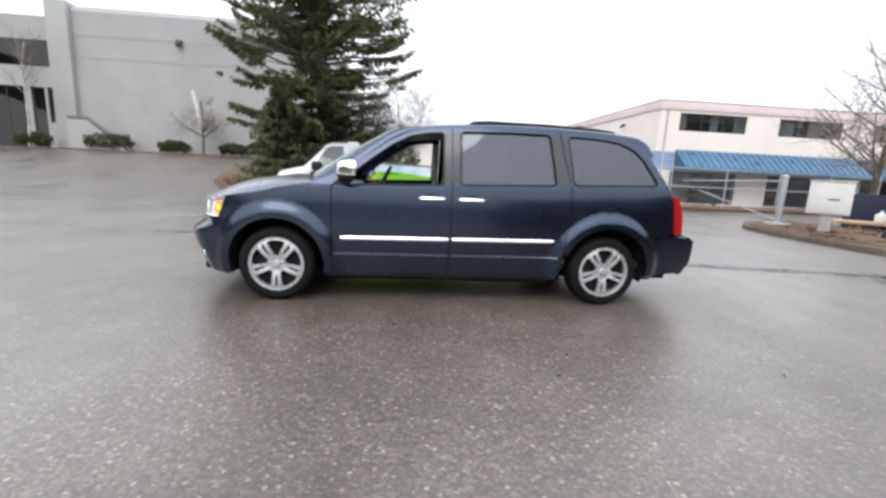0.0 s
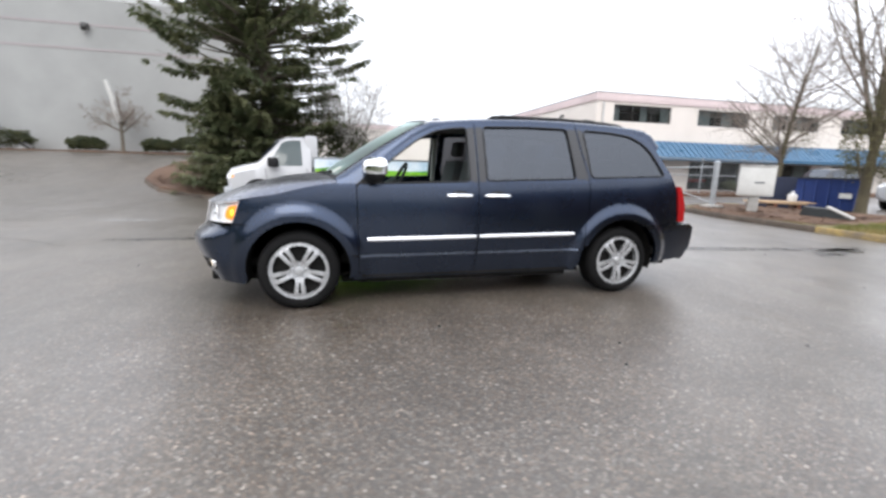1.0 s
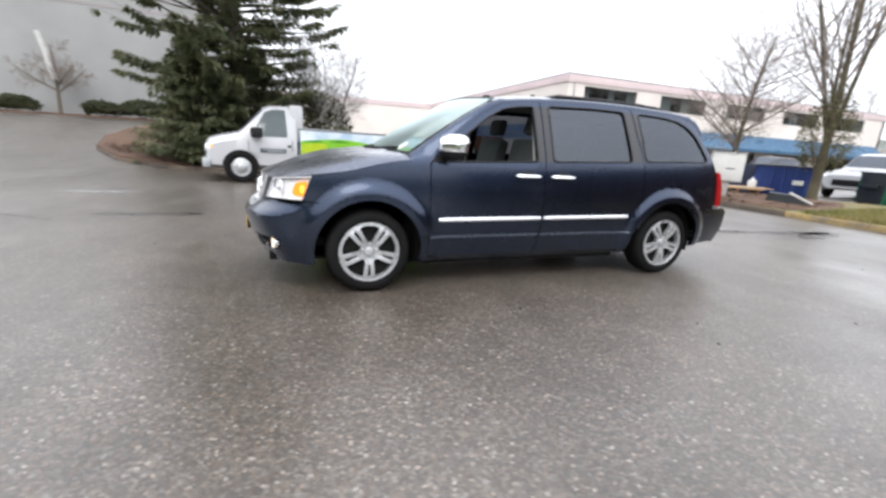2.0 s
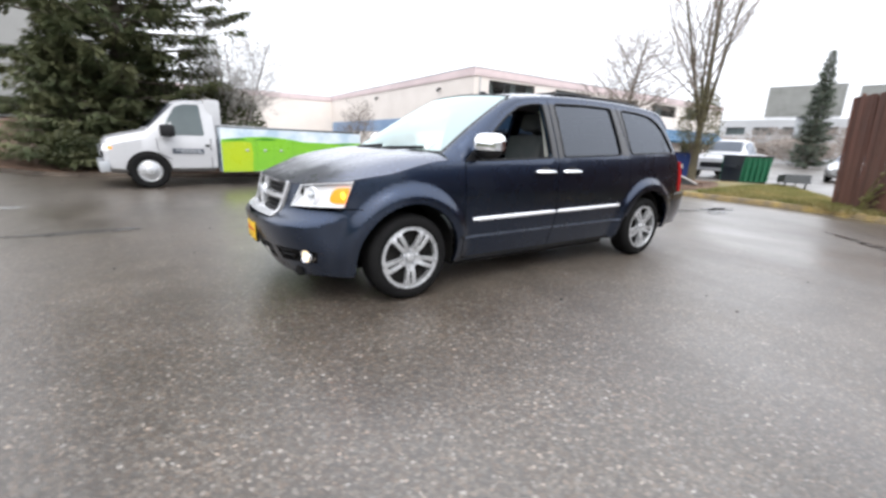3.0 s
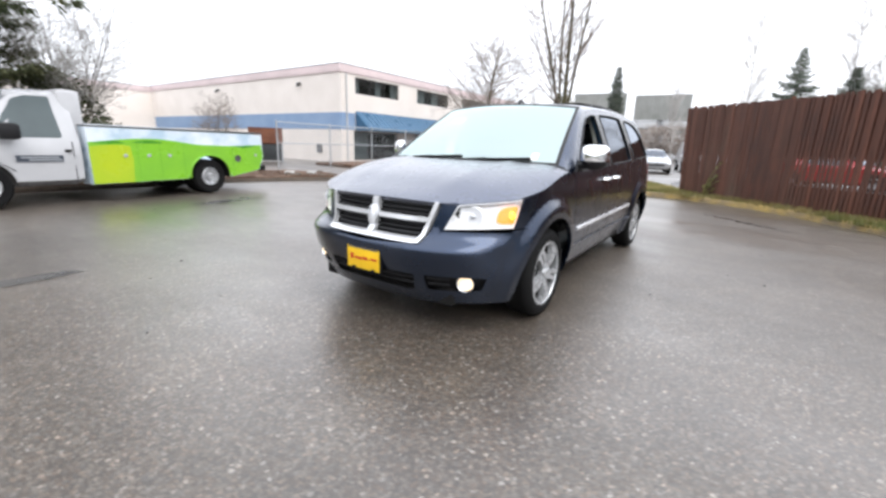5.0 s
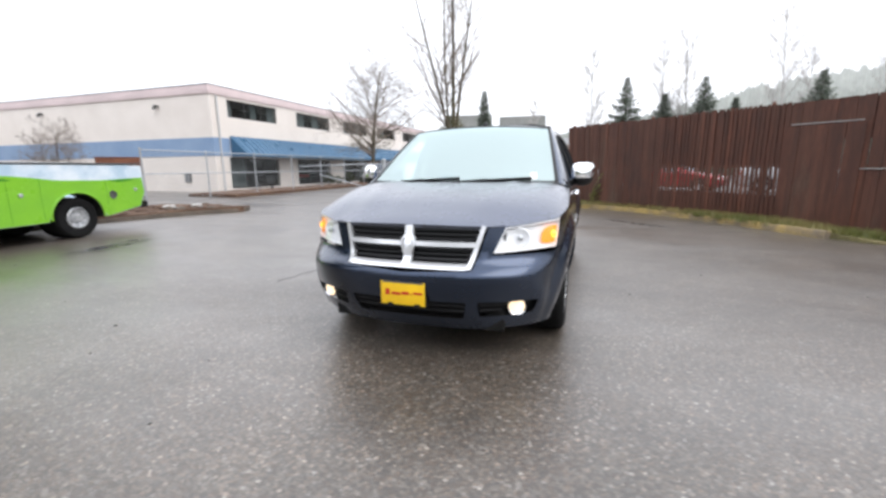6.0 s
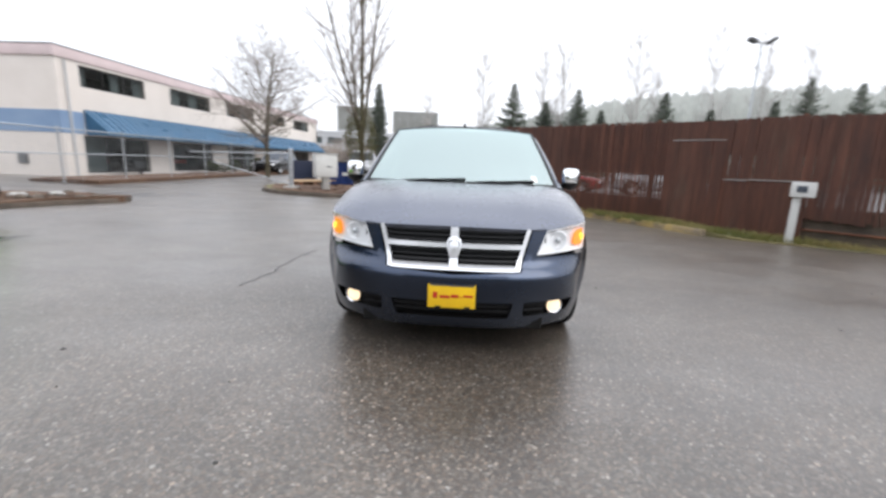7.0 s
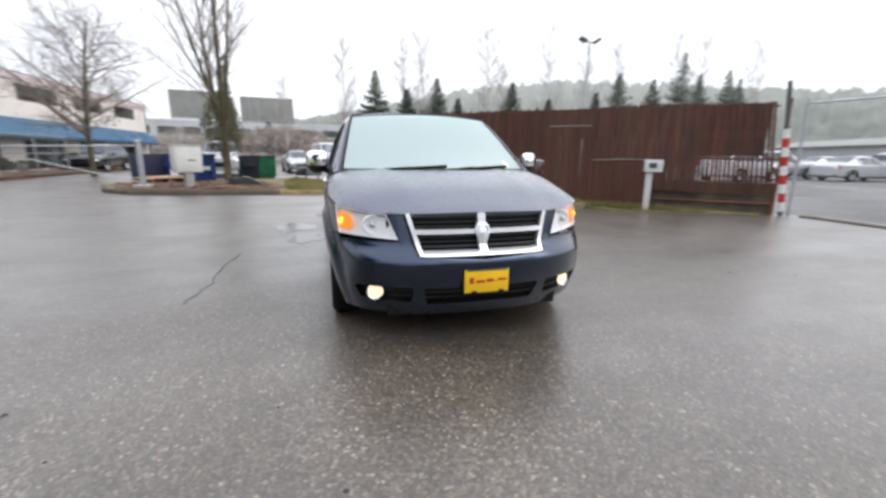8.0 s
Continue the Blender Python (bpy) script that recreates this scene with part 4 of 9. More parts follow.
# windscreen pillar and roof side as one curved skin over the doors
RAIL_LOW = [(-1.215, edge_pt(-1.215)[1]), (-1.13, edge_pt(-1.13)[1] - 0.002), (-1.055, 1.068), (-1.03, 1.085), (-0.93, 1.195), (-0.835, 1.270), (-0.74, 1.345), (-0.645, 1.415), (-0.55, 1.485), (-0.455, 1.535), (-0.36, 1.58), (-0.275, 1.598), (-0.19, 1.614), (0.020, 1.628), (0.20, 1.637), (0.40, 1.645), (0.60, 1.652), (0.83, 1.651), (1.06, 1.648), (1.25, 1.642), (1.45, 1.635), (1.60, 1.624), (1.72, 1.612), (1.80, 1.599), (1.84, 1.580), (1.878, 1.556), (1.905, 1.525), (1.955, 1.44)]


def rail_top(x, z):
    edge = screen_point(1, min(max((x + 0.045 * ease(-1.2, -1.0, x) * -1 + 1.215) / 0.815, 0.0), 1.0), 0.004)
    if x > 1.87:
        xr = x + 0.05
        side = Vector((xr, half_width(xr, z + 0.04) - 0.012, z + 0.045))
    else:
        side = Vector((x, half_width(x, roof_edge(x)) - 0.017, roof_z(x, half_width(x, roof_edge(x)) - 0.017) - 0.002))
    return edge.lerp(side, ease(-0.46, -0.28, x))


for s, _ in SIDES:
    bm = bmesh.new()
    rows_ = []
    for x, z in RAIL_LOW:
        lo = Vector((x, half_width(x, z) - 0.001, z - 0.004))
        hi = rail_top(x, z)
        bulge = Vector((0, 0.8, 0.6)) * min(0.014, 0.16 * (hi - lo).length)
        row = [lo + Vector((0, -0.02, 0.0)), lo] + [lo.lerp(hi, t) + bulge * (1 - (2 * t - 1) ** 2) for t in (0.2, 0.4, 0.6, 0.8)] + [hi, hi + Vector((0, -0.02, -0.006))]
        rows_.append([bm.verts.new((p.x, s * p.y, p.z)) for p in row])
    for p, q in zip(rows_, rows_[1:]):
        for i in range(len(p) - 1):
            bm.faces.new((p[i], p[i + 1], q[i + 1], q[i]))
    bmesh.ops.recalc_face_normals(bm, faces=bm.faces[:])
    part("roof_side_rail", bm, "navy", van, angle=60)

# grille: chrome surround, cross and dark slats
GR = [(0.480, 0.895), (-0.480, 0.895), (-0.412, 0.650), (0.412, 0.650)]
def grille_pt(y, z, out=0.0):
    return Vector((nose_x(y, z) - out, y, z))
bm = bmesh.new()
sheet(bm, GR, [], 0.06, lambda y, z: grille_pt(y, z, -0.055))
grille = part("grille", bm, "black_plastic", van, "black slatted grille with a chrome cross")
bm = bmesh.new()
def grille_bar(bm, y0, z0, y1, z1, h, out=0.012, deep=0.045):
    n = max(2, int(abs(y1 - y0) / 0.05) + 1)
    pts = [(y0 + (y1 - y0) * k / n, z0 + (z1 - z0) * k / n) for k in range(n + 1)]
    d = Vector((y1 - y0, z1 - z0)).normalized()
    q = Vector((-d.y, d.x)) * h / 2
    outline_b = [(p[0] + q.x, p[1] + q.y) for p in pts] + [(p[0] - q.x, p[1] - q.y) for p in pts[::-1]]
    sheet(bm, outline_b, [], 0.05, lambda y, z: grille_pt(y, z, out), lambda p: p + Vector((deep, 0, 0)))
grille_bar(bm, 0.402, 0.648, -0.402, 0.648, 0.024)
for s in (1, -1):
    grille_bar(bm, s * 0.483, 0.893, s * 0.410, 0.640, 0.026, 0.013)
part("grille_surround", bm, "trim_bright", grille, "bright chrome surround")
for s in (1, -1):
    bm = bmesh.new()
    grille_bar(bm, s * 0.455, 0.778, s * 0.05, 0.778, 0.028, 0.014)
    part("grille_cross_bar", bm, "trim_bright", grille, "bright chrome bar")
bm = bmesh.new()
grille_bar(bm, 0.0, 0.650, 0.0, 0.895, 0.052, 0.016)
part("grille_cross_bar", bm, "trim_bright", grille, "bright chrome bar")
for z in (0.868, 0.838, 0.808, 0.744, 0.714, 0.684):
    for s in (1, -1):
        bm = bmesh.new()
        w = 0.412 + (z - 0.65) / 0.245 * 0.066 - 0.012
        grille_bar(bm, s * w, z, s * 0.03, z, 0.013, -0.012, 0.03)
        part("grille_slat", bm, "black_plastic", grille)
half_badge = [(0.020, 0.836), (0.036, 0.826), (0.050, 0.800), (0.050, 0.772), (0.040, 0.752), (0.030, 0.716), (0.016, 0.702)]
bm = bmesh.new()
sheet(bm, smooth_poly(half_badge + [(-y, z) for y, z in half_badge[::-1]], 0.012), [], 0.014, lambda y, z: Vector((nose_x(0, z) - 0.026 - 0.012 * math.cos(min(1.0, math.hypot(y / 0.05, (z - 0.77) / 0.07)) * 1.57), y, z)), lambda p: p + Vector((0.020, 0, 0)))
badge = part("badge", bm, "trim_bright", grille, "plain chrome badge")
for s in (1, -1):
    bm = bmesh.new()
    tube(bm, [(nose_x(0, z) - o, s * y, z) for y, z, o in ((0.012, 0.818, 0.034), (0.030, 0.808, 0.032), (0.036, 0.788, 0.031), (0.026, 0.772, 0.034))], [0.004, 0.006, 0.006, 0.003], 6)
    part("badge_relief", bm, "steel", badge)

# lower intake and fog pockets, backed in black
bm = bmesh.new()
sheet(bm, [(-0.44, 0.445), (0.44, 0.445), (0.42, 0.28), (-0.42, 0.28)], [], 0.08, lambda y, z: Vector((nose_x(y, z) + 0.07, y, z)))
intake = part("lower_intake", bm, "black_plastic", bumper)
for z in (0.392, 0.352):
    bm = bmesh.new()
    tube(bm, [(nose_x(y, z) + 0.022, y, z) for y in [-0.39 + 0.078 * k for k in range(11)]], 0.010, 6)
    part("intake_bar", bm, "black_plastic", bumper)
bm = bmesh.new()
tube(bm, [(nose_x(y, 0.220) + 0.040, y, 0.214 + 0.02 * (abs(y) / 0.58) ** 4) for y in [-0.58 + 0.058 * k for k in range(21)]], 0.014, 8)
part("chin_spoiler", bm, "under", bumper)
for s in (1, -1):
    bm = bmesh.new()
    sheet(bm, [(s * 0.44, 0.45), (s * 0.845, 0.445), (s * 0.805, 0.31), (s * 0.44, 0.30)], [], 0.08, lambda y, z: Vector((nose_x(y, z) + 0.055, y, z)))
    part("fog_pocket", bm, "black_plastic", bumper)
    for z in (0.405, 0.365):
        bm = bmesh.new()
        tube(bm, [(nose_x(y, z) + 0.018, y, z) for y in (s * 0.475, s * 0.55, s * 0.61)], 0.009, 6)
        part("fog_pocket_bar", bm, "black_plastic", bumper)
    at = Vector((nose_x(0.692, 0.378) + 0.034, s * 0.692, 0.378))
    aim = Matrix.Translation(at) @ Matrix.Rotation(radians(s * -14), 4, "Z") @ Matrix.Rotation(radians(90), 4, "Z")
    bm = bmesh.new()
    lathe(bm, [(0.058, -0.045), (0.060, 0.0), (0.055, 0.009), (0.049, 0.004)], 28, aim)
    fog = part("fog_lamp", bm, "chrome", bumper, "lit fog lamp with a chrome ring")
    bm = bmesh.new()
    lathe(bm, [(0.049, -0.001), (0.037, 0.009), (0.019, 0.013), (0.0005, 0.014)], 24, aim)
    part("lit_lens", bm, "bulb", fog, "glowing warm lens")

# plate with a yellow dealer insert
PX = nose_x(0, 0.47) - 0.012
bm = bmesh.new()
box(bm, PX - 0.004, PX + 0.02, -0.158, 0.158, 0.388, 0.556, 0.003)
plate = part("plate_holder", bm, "black_plastic", bumper)
bm = bmesh.new()
box(bm, PX - 0.010, PX - 0.004, -0.151, 0.151, 0.396, 0.550, 0.002)
part("plate_insert", bm, "yellow", plate, "yellow dealer plate insert with red print")
for k, (y0, y1, z, h) in enumerate(((0.118, 0.090, 0.478, 0.040), (0.075, 0.012, 0.470, 0.017), (0.004, -0.045, 0.475, 0.020), (-0.055, -0.064, 0.470, 0.010), (-0.074, -0.135, 0.478, 0.014))):
    bm = bmesh.new()
    box(bm, PX - 0.0122, PX - 0.0102, y1, y0, z - h / 2, z + h / 2, 0.0, None)
    part("print_bar", bm, "red_print", plate)
for y0 in (0.085, -0.10):
    bm = bmesh.new()
    box(bm, PX - 0.013, PX - 0.0102, y0 - 0.018, y0 + 0.018, 0.394, 0.408)
    part("plate_clip", bm, "black_plastic", plate)
for z0, z1 in ((0.540, 0.550),):
    bm = bmesh.new()
    box(bm, PX - 0.0122, PX - 0.0102, -0.140, 0.140, z0, z1)
    part("print_bar", bm, "ink", plate)


# headlamps, wrapped round the corner
def lamp_pt(s, u, v, out=0.0):
    """u from the grille side round to the wing, v from bottom to top."""
    z = (0.726 + 0.022 * u) + v * ((0.893 + 0.034 * u) - (0.726 + 0.022 * u)) - 0.012 * (1 - u) * v
    cx, cy = corner(z)
    y_in = 0.545 + 0.065 * v
    if u < 0.84:
        y = y_in + (cy - y_in) * (u / 0.84)
        x = nose_x(y, z)
    else:
        x = cx + (max(LAMP_LOW + (LAMP_TOP - LAMP_LOW) * v, cx + 0.004) - cx) * ((u - 0.84) / 0.16)
        y = half_width(x, z)
    a = radians(8 + 62 * ease(0.1, 1.0, u))
    return Vector((x - math.cos(a) * out, s * (y + math.sin(a) * out), z))


def lamp_patch(bm, s, u0, u1, v0, v1, nu, nv, out):
    g = [[bm.verts.new(lamp_pt(s, u0 + (u1 - u0) * i / nu, v0 + (v1 - v0) * j / nv, out)) for i in range(nu + 1)] for j in range(nv + 1)]
    for j in range(nv):
        for i in range(nu):
            bm.faces.new((g[j][i], g[j][i + 1], g[j + 1][i + 1], g[j + 1][i]))
    return g


# bonnet: its front edge follows the grille and the lamps' upper edge, its sides the shoulder
front_half = [Vector((nose_x(y, 0.897) - 0.008, y, 0.899 - 0.010 * (y / 0.56) ** 2)) for y in [0.07 * k for k in range(9)]]
front_half += [lamp_pt(1, u, 1.0, 0.005) + Vector((0, 0, 0.005)) for u in [0.06 + 0.94 * k / 15 for k in range(16)]]
run = [0.0]
for p, q in zip(front_half, front_half[1:]):
    run.append(run[-1] + (q - p).length)
front_edge = [(-r / run[-1], Vector((p.x, -p.y, p.z))) for r, p in zip(run[:0:-1], front_half[:0:-1])] + [(r / run[-1], p) for r, p in zip(run, front_half)]
BACK_Y = edge_pt(-1.215)[0]
end_f = front_half[-1]
hood_bm = bmesh.new()
grid_h = []
NT = 18
for a, f in front_edge:
    back = Vector((-1.405 + 0.19 * a * a, BACK_Y * a, 0))
    delta = f.z - hood_z(f.x, f.y)
    col = []
    for j in range(NT + 1):
        t = (j / NT) ** 1.25
        x = f.x + (back.x - f.x) * t
        xe = end_f.x + (-1.215 - end_f.x) * t
        y = f.y + (back.y - f.y) * t + math.copysign(abs(a) ** 4, a) * (edge_pt(xe)[0] - (end_f.y + (BACK_Y - end_f.y) * t))
        col.append(hood_bm.verts.new((x, y, hood_z(x, y) + delta * max(0.0, 1 - t / 0.7) ** 2)))
    grid_h.append(col)
for p, q in zip(grid_h, grid_h[1:]):
    for j in range(NT):
        hood_bm.faces.new((p[j], p[j + 1], q[j + 1], q[j]))
rim_h = [c[0] for c in grid_h] + grid_h[-1][1:] + [c[-1] for c in grid_h[-2::-1]] + grid_h[0][-2:0:-1]
low_h = [hood_bm.verts.new((-1.75 + (v.co.x + 1.75) * 0.985, v.co.y * 0.985, v.co.z - 0.022)) for v in rim_h]
for k in range(len(rim_h)):
    hood_bm.faces.new((rim_h[k], low_h[k], low_h[(k + 1) % len(rim_h)], rim_h[(k + 1) % len(rim_h)]))
bmesh.ops.recalc_face_normals(hood_bm, faces=hood_bm.faces[:])
part("bonnet", hood_bm, "navy_wet_lit", van, angle=50)


for s in (1, -1):
    bm = bmesh.new()
    lamp_patch(bm, s, 0, 1, 0, 1, 20, 6, -0.026)
    head = part("headlamp", bm, "reflector", van, "clear headlamp with a lit amber indicator")
    bm = bmesh.new()
    for u0, u1, v0, v1 in ((0, 1, 0, 0.04), (0, 1, 0.96, 1), (0, 0.018, 0.04, 0.96), (0.982, 1, 0.04, 0.96)):
        outer = lamp_patch(bm, s, u0, u1, v0, v1, 20, 2, 0.002)
    part("lamp_rim", bm, "reflector", head)
    bm = bmesh.new()
    for v in (0, 1):
        rows_ = [[bm.verts.new(lamp_pt(s, i / 20, v, o)) for i in range(21)] for o in (0.002, -0.026)]
        for i in range(20):
            bm.faces.new((rows_[0][i], rows_[0][i + 1], rows_[1][i + 1], rows_[1][i]))
    for u in (0, 1):
        rows_ = [[bm.verts.new(lamp_pt(s, u, i / 6, o)) for i in range(7)] for o in (0.002, -0.026)]
        for i in range(6):
            bm.faces.new((rows_[0][i], rows_[0][i + 1], rows_[1][i + 1], rows_[1][i]))
    part("lamp_wall", bm, "reflector", head)
    bm = bmesh.new()
    lamp_patch(bm, s, 0, 1, 0, 1, 24, 8, 0.006)
    part("lamp_cover", bm, "lens", head, "clear plastic cover")
    c = lamp_pt(s, 0.31, 0.50, -0.021)
    bm = bmesh.new()
    lathe(bm, [(0.066, 0.004), (0.062, 0.012), (0.057, 0.013), (0.048, 0.006), (0.030, -0.001), (0.001, -0.002)], 24, Matrix.Translation(c) @ Matrix.Rotation(radians(s * -12), 4, "Z") @ Matrix.Rotation(radians(90), 4, "Z"))
    part("lamp_bowl", bm, "reflector", head, "round reflector bowl")
    bm = bmesh.new()
    bmesh.ops.create_uvsphere(bm, u_segments=12, v_segments=8, radius=0.020, matrix=Matrix.Translation(c + Vector((-0.018, 0, 0))))
    part("bulb", bm, "steel", head)
    bm = bmesh.new()
    fan = [bm.verts.new(lamp_pt(s, 0.785 + 0.165 * math.copysign(abs(math.cos(a)) ** 0.7, math.cos(a)), 0.47 + 0.32 * math.copysign(abs(math.sin(a)) ** 0.7, math.sin(a)), -0.010)) for a in (2 * math.pi * k / 28 for k in range(28))]
    hub_v = bm.verts.new(lamp_pt(s, 0.785, 0.47, -0.004))
    for k in range(28):
        bm.faces.new((fan[k], fan[(k + 1) % 28], hub_v))
    part("indicator_lens", bm, "amber_dim", head, "amber indicator lens")
    bm = bmesh.new()
    bmesh.ops.create_uvsphere(bm, u_segments=14, v_segments=8, radius=1.0, matrix=Matrix.Translation(lamp_pt(s, 0.79, 0.46, -0.012)) @ Matrix.Diagonal((0.015, 0.024, 0.028, 1)))
    part("indicator_bulb", bm, "amber", head, "glowing amber bulb")

# wheels
def rim_face(bm):
    """The alloy's face: five wide split spokes, with five windows between them and a narrow slot in each."""
    def turned(pts, a):
        return [(x * math.cos(a) - y * math.sin(a), x * math.sin(a) + y * math.cos(a)) for x, y in pts]
    window = smooth_poly([(0.078, -0.018), (0.150, -0.056), (0.196, -0.083), (0.213, -0.042), (0.218, 0.0), (0.213, 0.042), (0.196, 0.083), (0.150, 0.056), (0.078, 0.018)], 0.012, 2)
    slot = smooth_poly([(0.105, -0.006), (0.198, -0.013), (0.206, 0.0), (0.198, 0.013), (0.105, 0.006)], 0.004, 1)
    holes = [turned(window, radians(-54 + 72 * k)) for k in range(5)] + [turned(slot, radians(-90 + 72 * k)) for k in range(5)]

    def face(x, z):
        r = math.hypot(x, z)
        off = (math.degrees(math.atan2(z, x)) + 90 + 36) % 72 - 36
        u = abs(r * math.sin(radians(off)))
        crown = 0.007 * max(0.0, 1 - ((u - 0.030) / 0.026) ** 2) * ease(0.06, 0.11, r) * ease(0.232, 0.20, r)
        return Vector((x, lerp([0.0, 0.045, 0.075, 0.12, 0.18, 0.215, 0.236], [-0.012, -0.010, -0.004, 0.004, 0.005, 0.001, -0.004], r) + crown, z))
    sheet(bm, [(0.236 * math.cos(2 * math.pi * k / 60), 0.236 * math.sin(2 * math.pi * k / 60)) for k in range(60)], holes, 0.014, face, lambda p: p - Vector((0, 0.034, 0)))


def make_wheel():
    # dark disc behind the rim windows: the wheel's inner shade put into colour
    disc = bmesh.new()
    lathe(disc, [(0.001, -0.055), (0.218, -0.055), (0.220, -0.075), (0.001, -0.08)], 32)
    wheel = part("wheel", disc, "under", None)
    tyre = bmesh.new()
    lathe(tyre, [(0.246, 0.0), (0.258, 0.012), (0.285, 0.016), (0.310, 0.006), (0.326, -0.012), (0.334, -0.030), (0.338, -0.065), (0.338, -0.150), (0.333, -0.190), (0.30, -0.215), (0.246, -0.205)], 48, None, True)
    for k in range(48):
        a0, a1 = 2 * math.pi * k / 48, 2 * math.pi * (k + 0.62) / 48
        for y0, y1 in ((-0.035, -0.085), (-0.095, -0.145)):
            r = 0.3395
            vs = [tyre.verts.new((r * math.cos(a), y, r * math.sin(a))) for a, y in ((a0, y0), (a1, y0 - 0.01), (a1, y1 - 0.01), (a0, y1))]
            tyre.faces.new(vs[::-1])
    part("tyre", tyre, "rubber", wheel, "black road tyre")
    rim = bmesh.new()
    lathe(rim, [(0.246, -0.19), (0.246, -0.002), (0.244, 0.006), (0.239, 0.007), (0.234, -0.004), (0.230, -0.030), (0.226, -0.10), (0.226, -0.18)], 48)
    rim_face(rim)
    bmesh.ops.recalc_face_normals(rim, faces=rim.faces[:])
    rm = part("rim", rim, "alloy", wheel, "five-spoke alloy rim with split spokes")
    for k in range(5):
        a = radians(-54 + 72 * k)
        nut = bmesh.new()
        lathe(nut, [(0.012, -0.01), (0.012, 0.004), (0.008, 0.008), (0.001, 0.008)], 6, Matrix.Translation((0.056 * math.cos(a), -0.006, 0.056 * math.sin(a))))
        part("wheel_nut", nut, "steel", rm)
    cap = bmesh.new()
    lathe(cap, [(0.036, -0.014), (0.036, 0.002), (0.031, 0.007), (0.016, 0.009), (0.001, 0.010)], 20)
    part("hub_cap", cap, "alloy", rm, "round centre cap")
    return wheel


first_wheel = make_wheel()
FLIP = Matrix.Rotation(radians(180), 4, "Z")
spots = [(ax, s) for ax in (AXLE_F, AXLE_R) for s in (-1, 1)]
for k, (ax, s) in enumerate(spots):
    m = Matrix.Translation((ax, s * 0.955, HUB_Z)) @ (FLIP if s < 0 else Matrix())
    w = first_wheel if k == 0 else copy_thing(first_wheel, m)
    w.matrix_basis = m
    w.parent = van

# underbody, axles, exhaust
bm = bmesh.new()
box(bm, -2.30, 2.40, -0.62, 0.62, 0.205, 0.34, 0.02)
box(bm, -1.04, 1.06, -0.78, 0.78, 0.165, 0.36, 0.03)
box(bm, 1.98, 2.38, -0.80, 0.80, 0.30, 0.36, 0.02)
tube(bm, [(AXLE_R, -0.8, HUB_Z), (AXLE_R, 0.8, HUB_Z)], 0.045, 8)
tube(bm, [(AXLE_F, -0.8, HUB_Z), (AXLE_F, 0.8, HUB_Z)], 0.035, 8)
box(bm, -1.06, 1.08, 0.84, 0.88, 0.245, 0.42, 0.005)
box(bm, -1.06, 1.08, -0.88, -0.84, 0.245, 0.42, 0.005)
box(bm, 1.85, 2.30, -0.55, 0.55, 0.170, 0.32, 0.03)
box(bm, -2.20, -1.15, -0.50, 0.50, 0.160, 0.24, 0.03)
part("underbody", bm, "under", van)
# two unseen boxes added low down to block light and reflections under the van
bm = bmesh.new()
box(bm, -1.20, 0.28, -0.50, 0.50, 0.095, 0.163, 0.03)
part("under_light_block_front", bm, "under", van)
bm = bmesh.new()
box(bm, 0.30, 1.10, -0.50, 0.58, 0.100, 0.163, 0.03)
part("under_light_block_rear", bm, "under", van)
bm = bmesh.new()
box(bm, -2.25, -1.12, -0.62, 0.62, 0.34, 0.88, 0.05)
part("engine_bay", bm, "under", van)
bm = bmesh.new()
tube(bm, [(1.0, -0.55, 0.30), (1.9, -0.70, 0.30), (2.06, -0.79, 0.29), (2.12, -0.82, 0.28)], 0.030, 10)
part("exhaust", bm, "steel", van)

# tailgate, rear glass and rear bumper
def tail_x(y, z):
    return lerp([0.30, 0.55, 0.70, 0.74, 1.10, 1.35, 1.55, 1.68], [2.54, 2.60, 2.58, 2.42, 2.33, 2.15, 1.97, 1.87], z) - 0.16 * (abs(y) / 0.9) ** 3
bm = bmesh.new()
def tail_half(z):
    y = 0.8
    for _ in range(25):
        y = 0.5 * y + 0.5 * half_width(tail_x(y, z), z)
    return y
R_WIN = smooth_poly([(-0.66, 1.12), (-0.60, 1.52), (0.60, 1.52), (0.66, 1.12)], 0.06)
zz = [0.72 + 0.06 * k for k in range(16)]
sheet(bm, [(tail_half(z) - 0.01, z) for z in zz] + [(-tail_half(z) + 0.01, z) for z in zz[::-1]], [R_WIN], 0.07, lambda y, z: Vector((tail_x(y, z), y, z)), lambda p: p - Vector((0.04, 0, 0)))
gate = part("tailgate", bm, "navy", van, angle=50)
bm = bmesh.new()
sheet(bm, R_WIN, [], 0.09, lambda y, z: Vector((tail_x(y, z) - 0.008, y, z)), lambda p: p - Vector((0.005, 0, 0)))
part("rear_window_pane", bm, "tint", gate, "dark tinted glass")
bm = bmesh.new()
box(bm, tail_x(0, 0.9) - 0.01, tail_x(0, 0.9) + 0.02, -0.35, 0.35, 0.955, 0.985, 0.008)
part("tailgate_strip", bm, "chrome", gate, "chrome strip")
bm = bmesh.new()
zz = [0.31 + 0.055 * k for k in range(8)]
sheet(bm, [(min(tail_half(z), 0.90), z) for z in zz] + [(-min(tail_half(z), 0.90), z) for z in zz[::-1]], [], 0.08, lambda y, z: Vector((tail_x(y, z), y, z)), lambda p: p - Vector((0.05, 0, 0)))
part("rear_bumper", bm, "navy", van, angle=50)
bm = bmesh.new()
sheet(bm, [(2.22, -0.82), (2.57, -0.55), (2.585, 0.0), (2.57, 0.55), (2.22, 0.82), (2.20, 0.0)], [], 0.1, lambda x, y: Vector((x, y, 0.712)), lambda p: p - Vector((0, 0, 0.02)))
part("bumper_step", bm, "black_plastic", van)

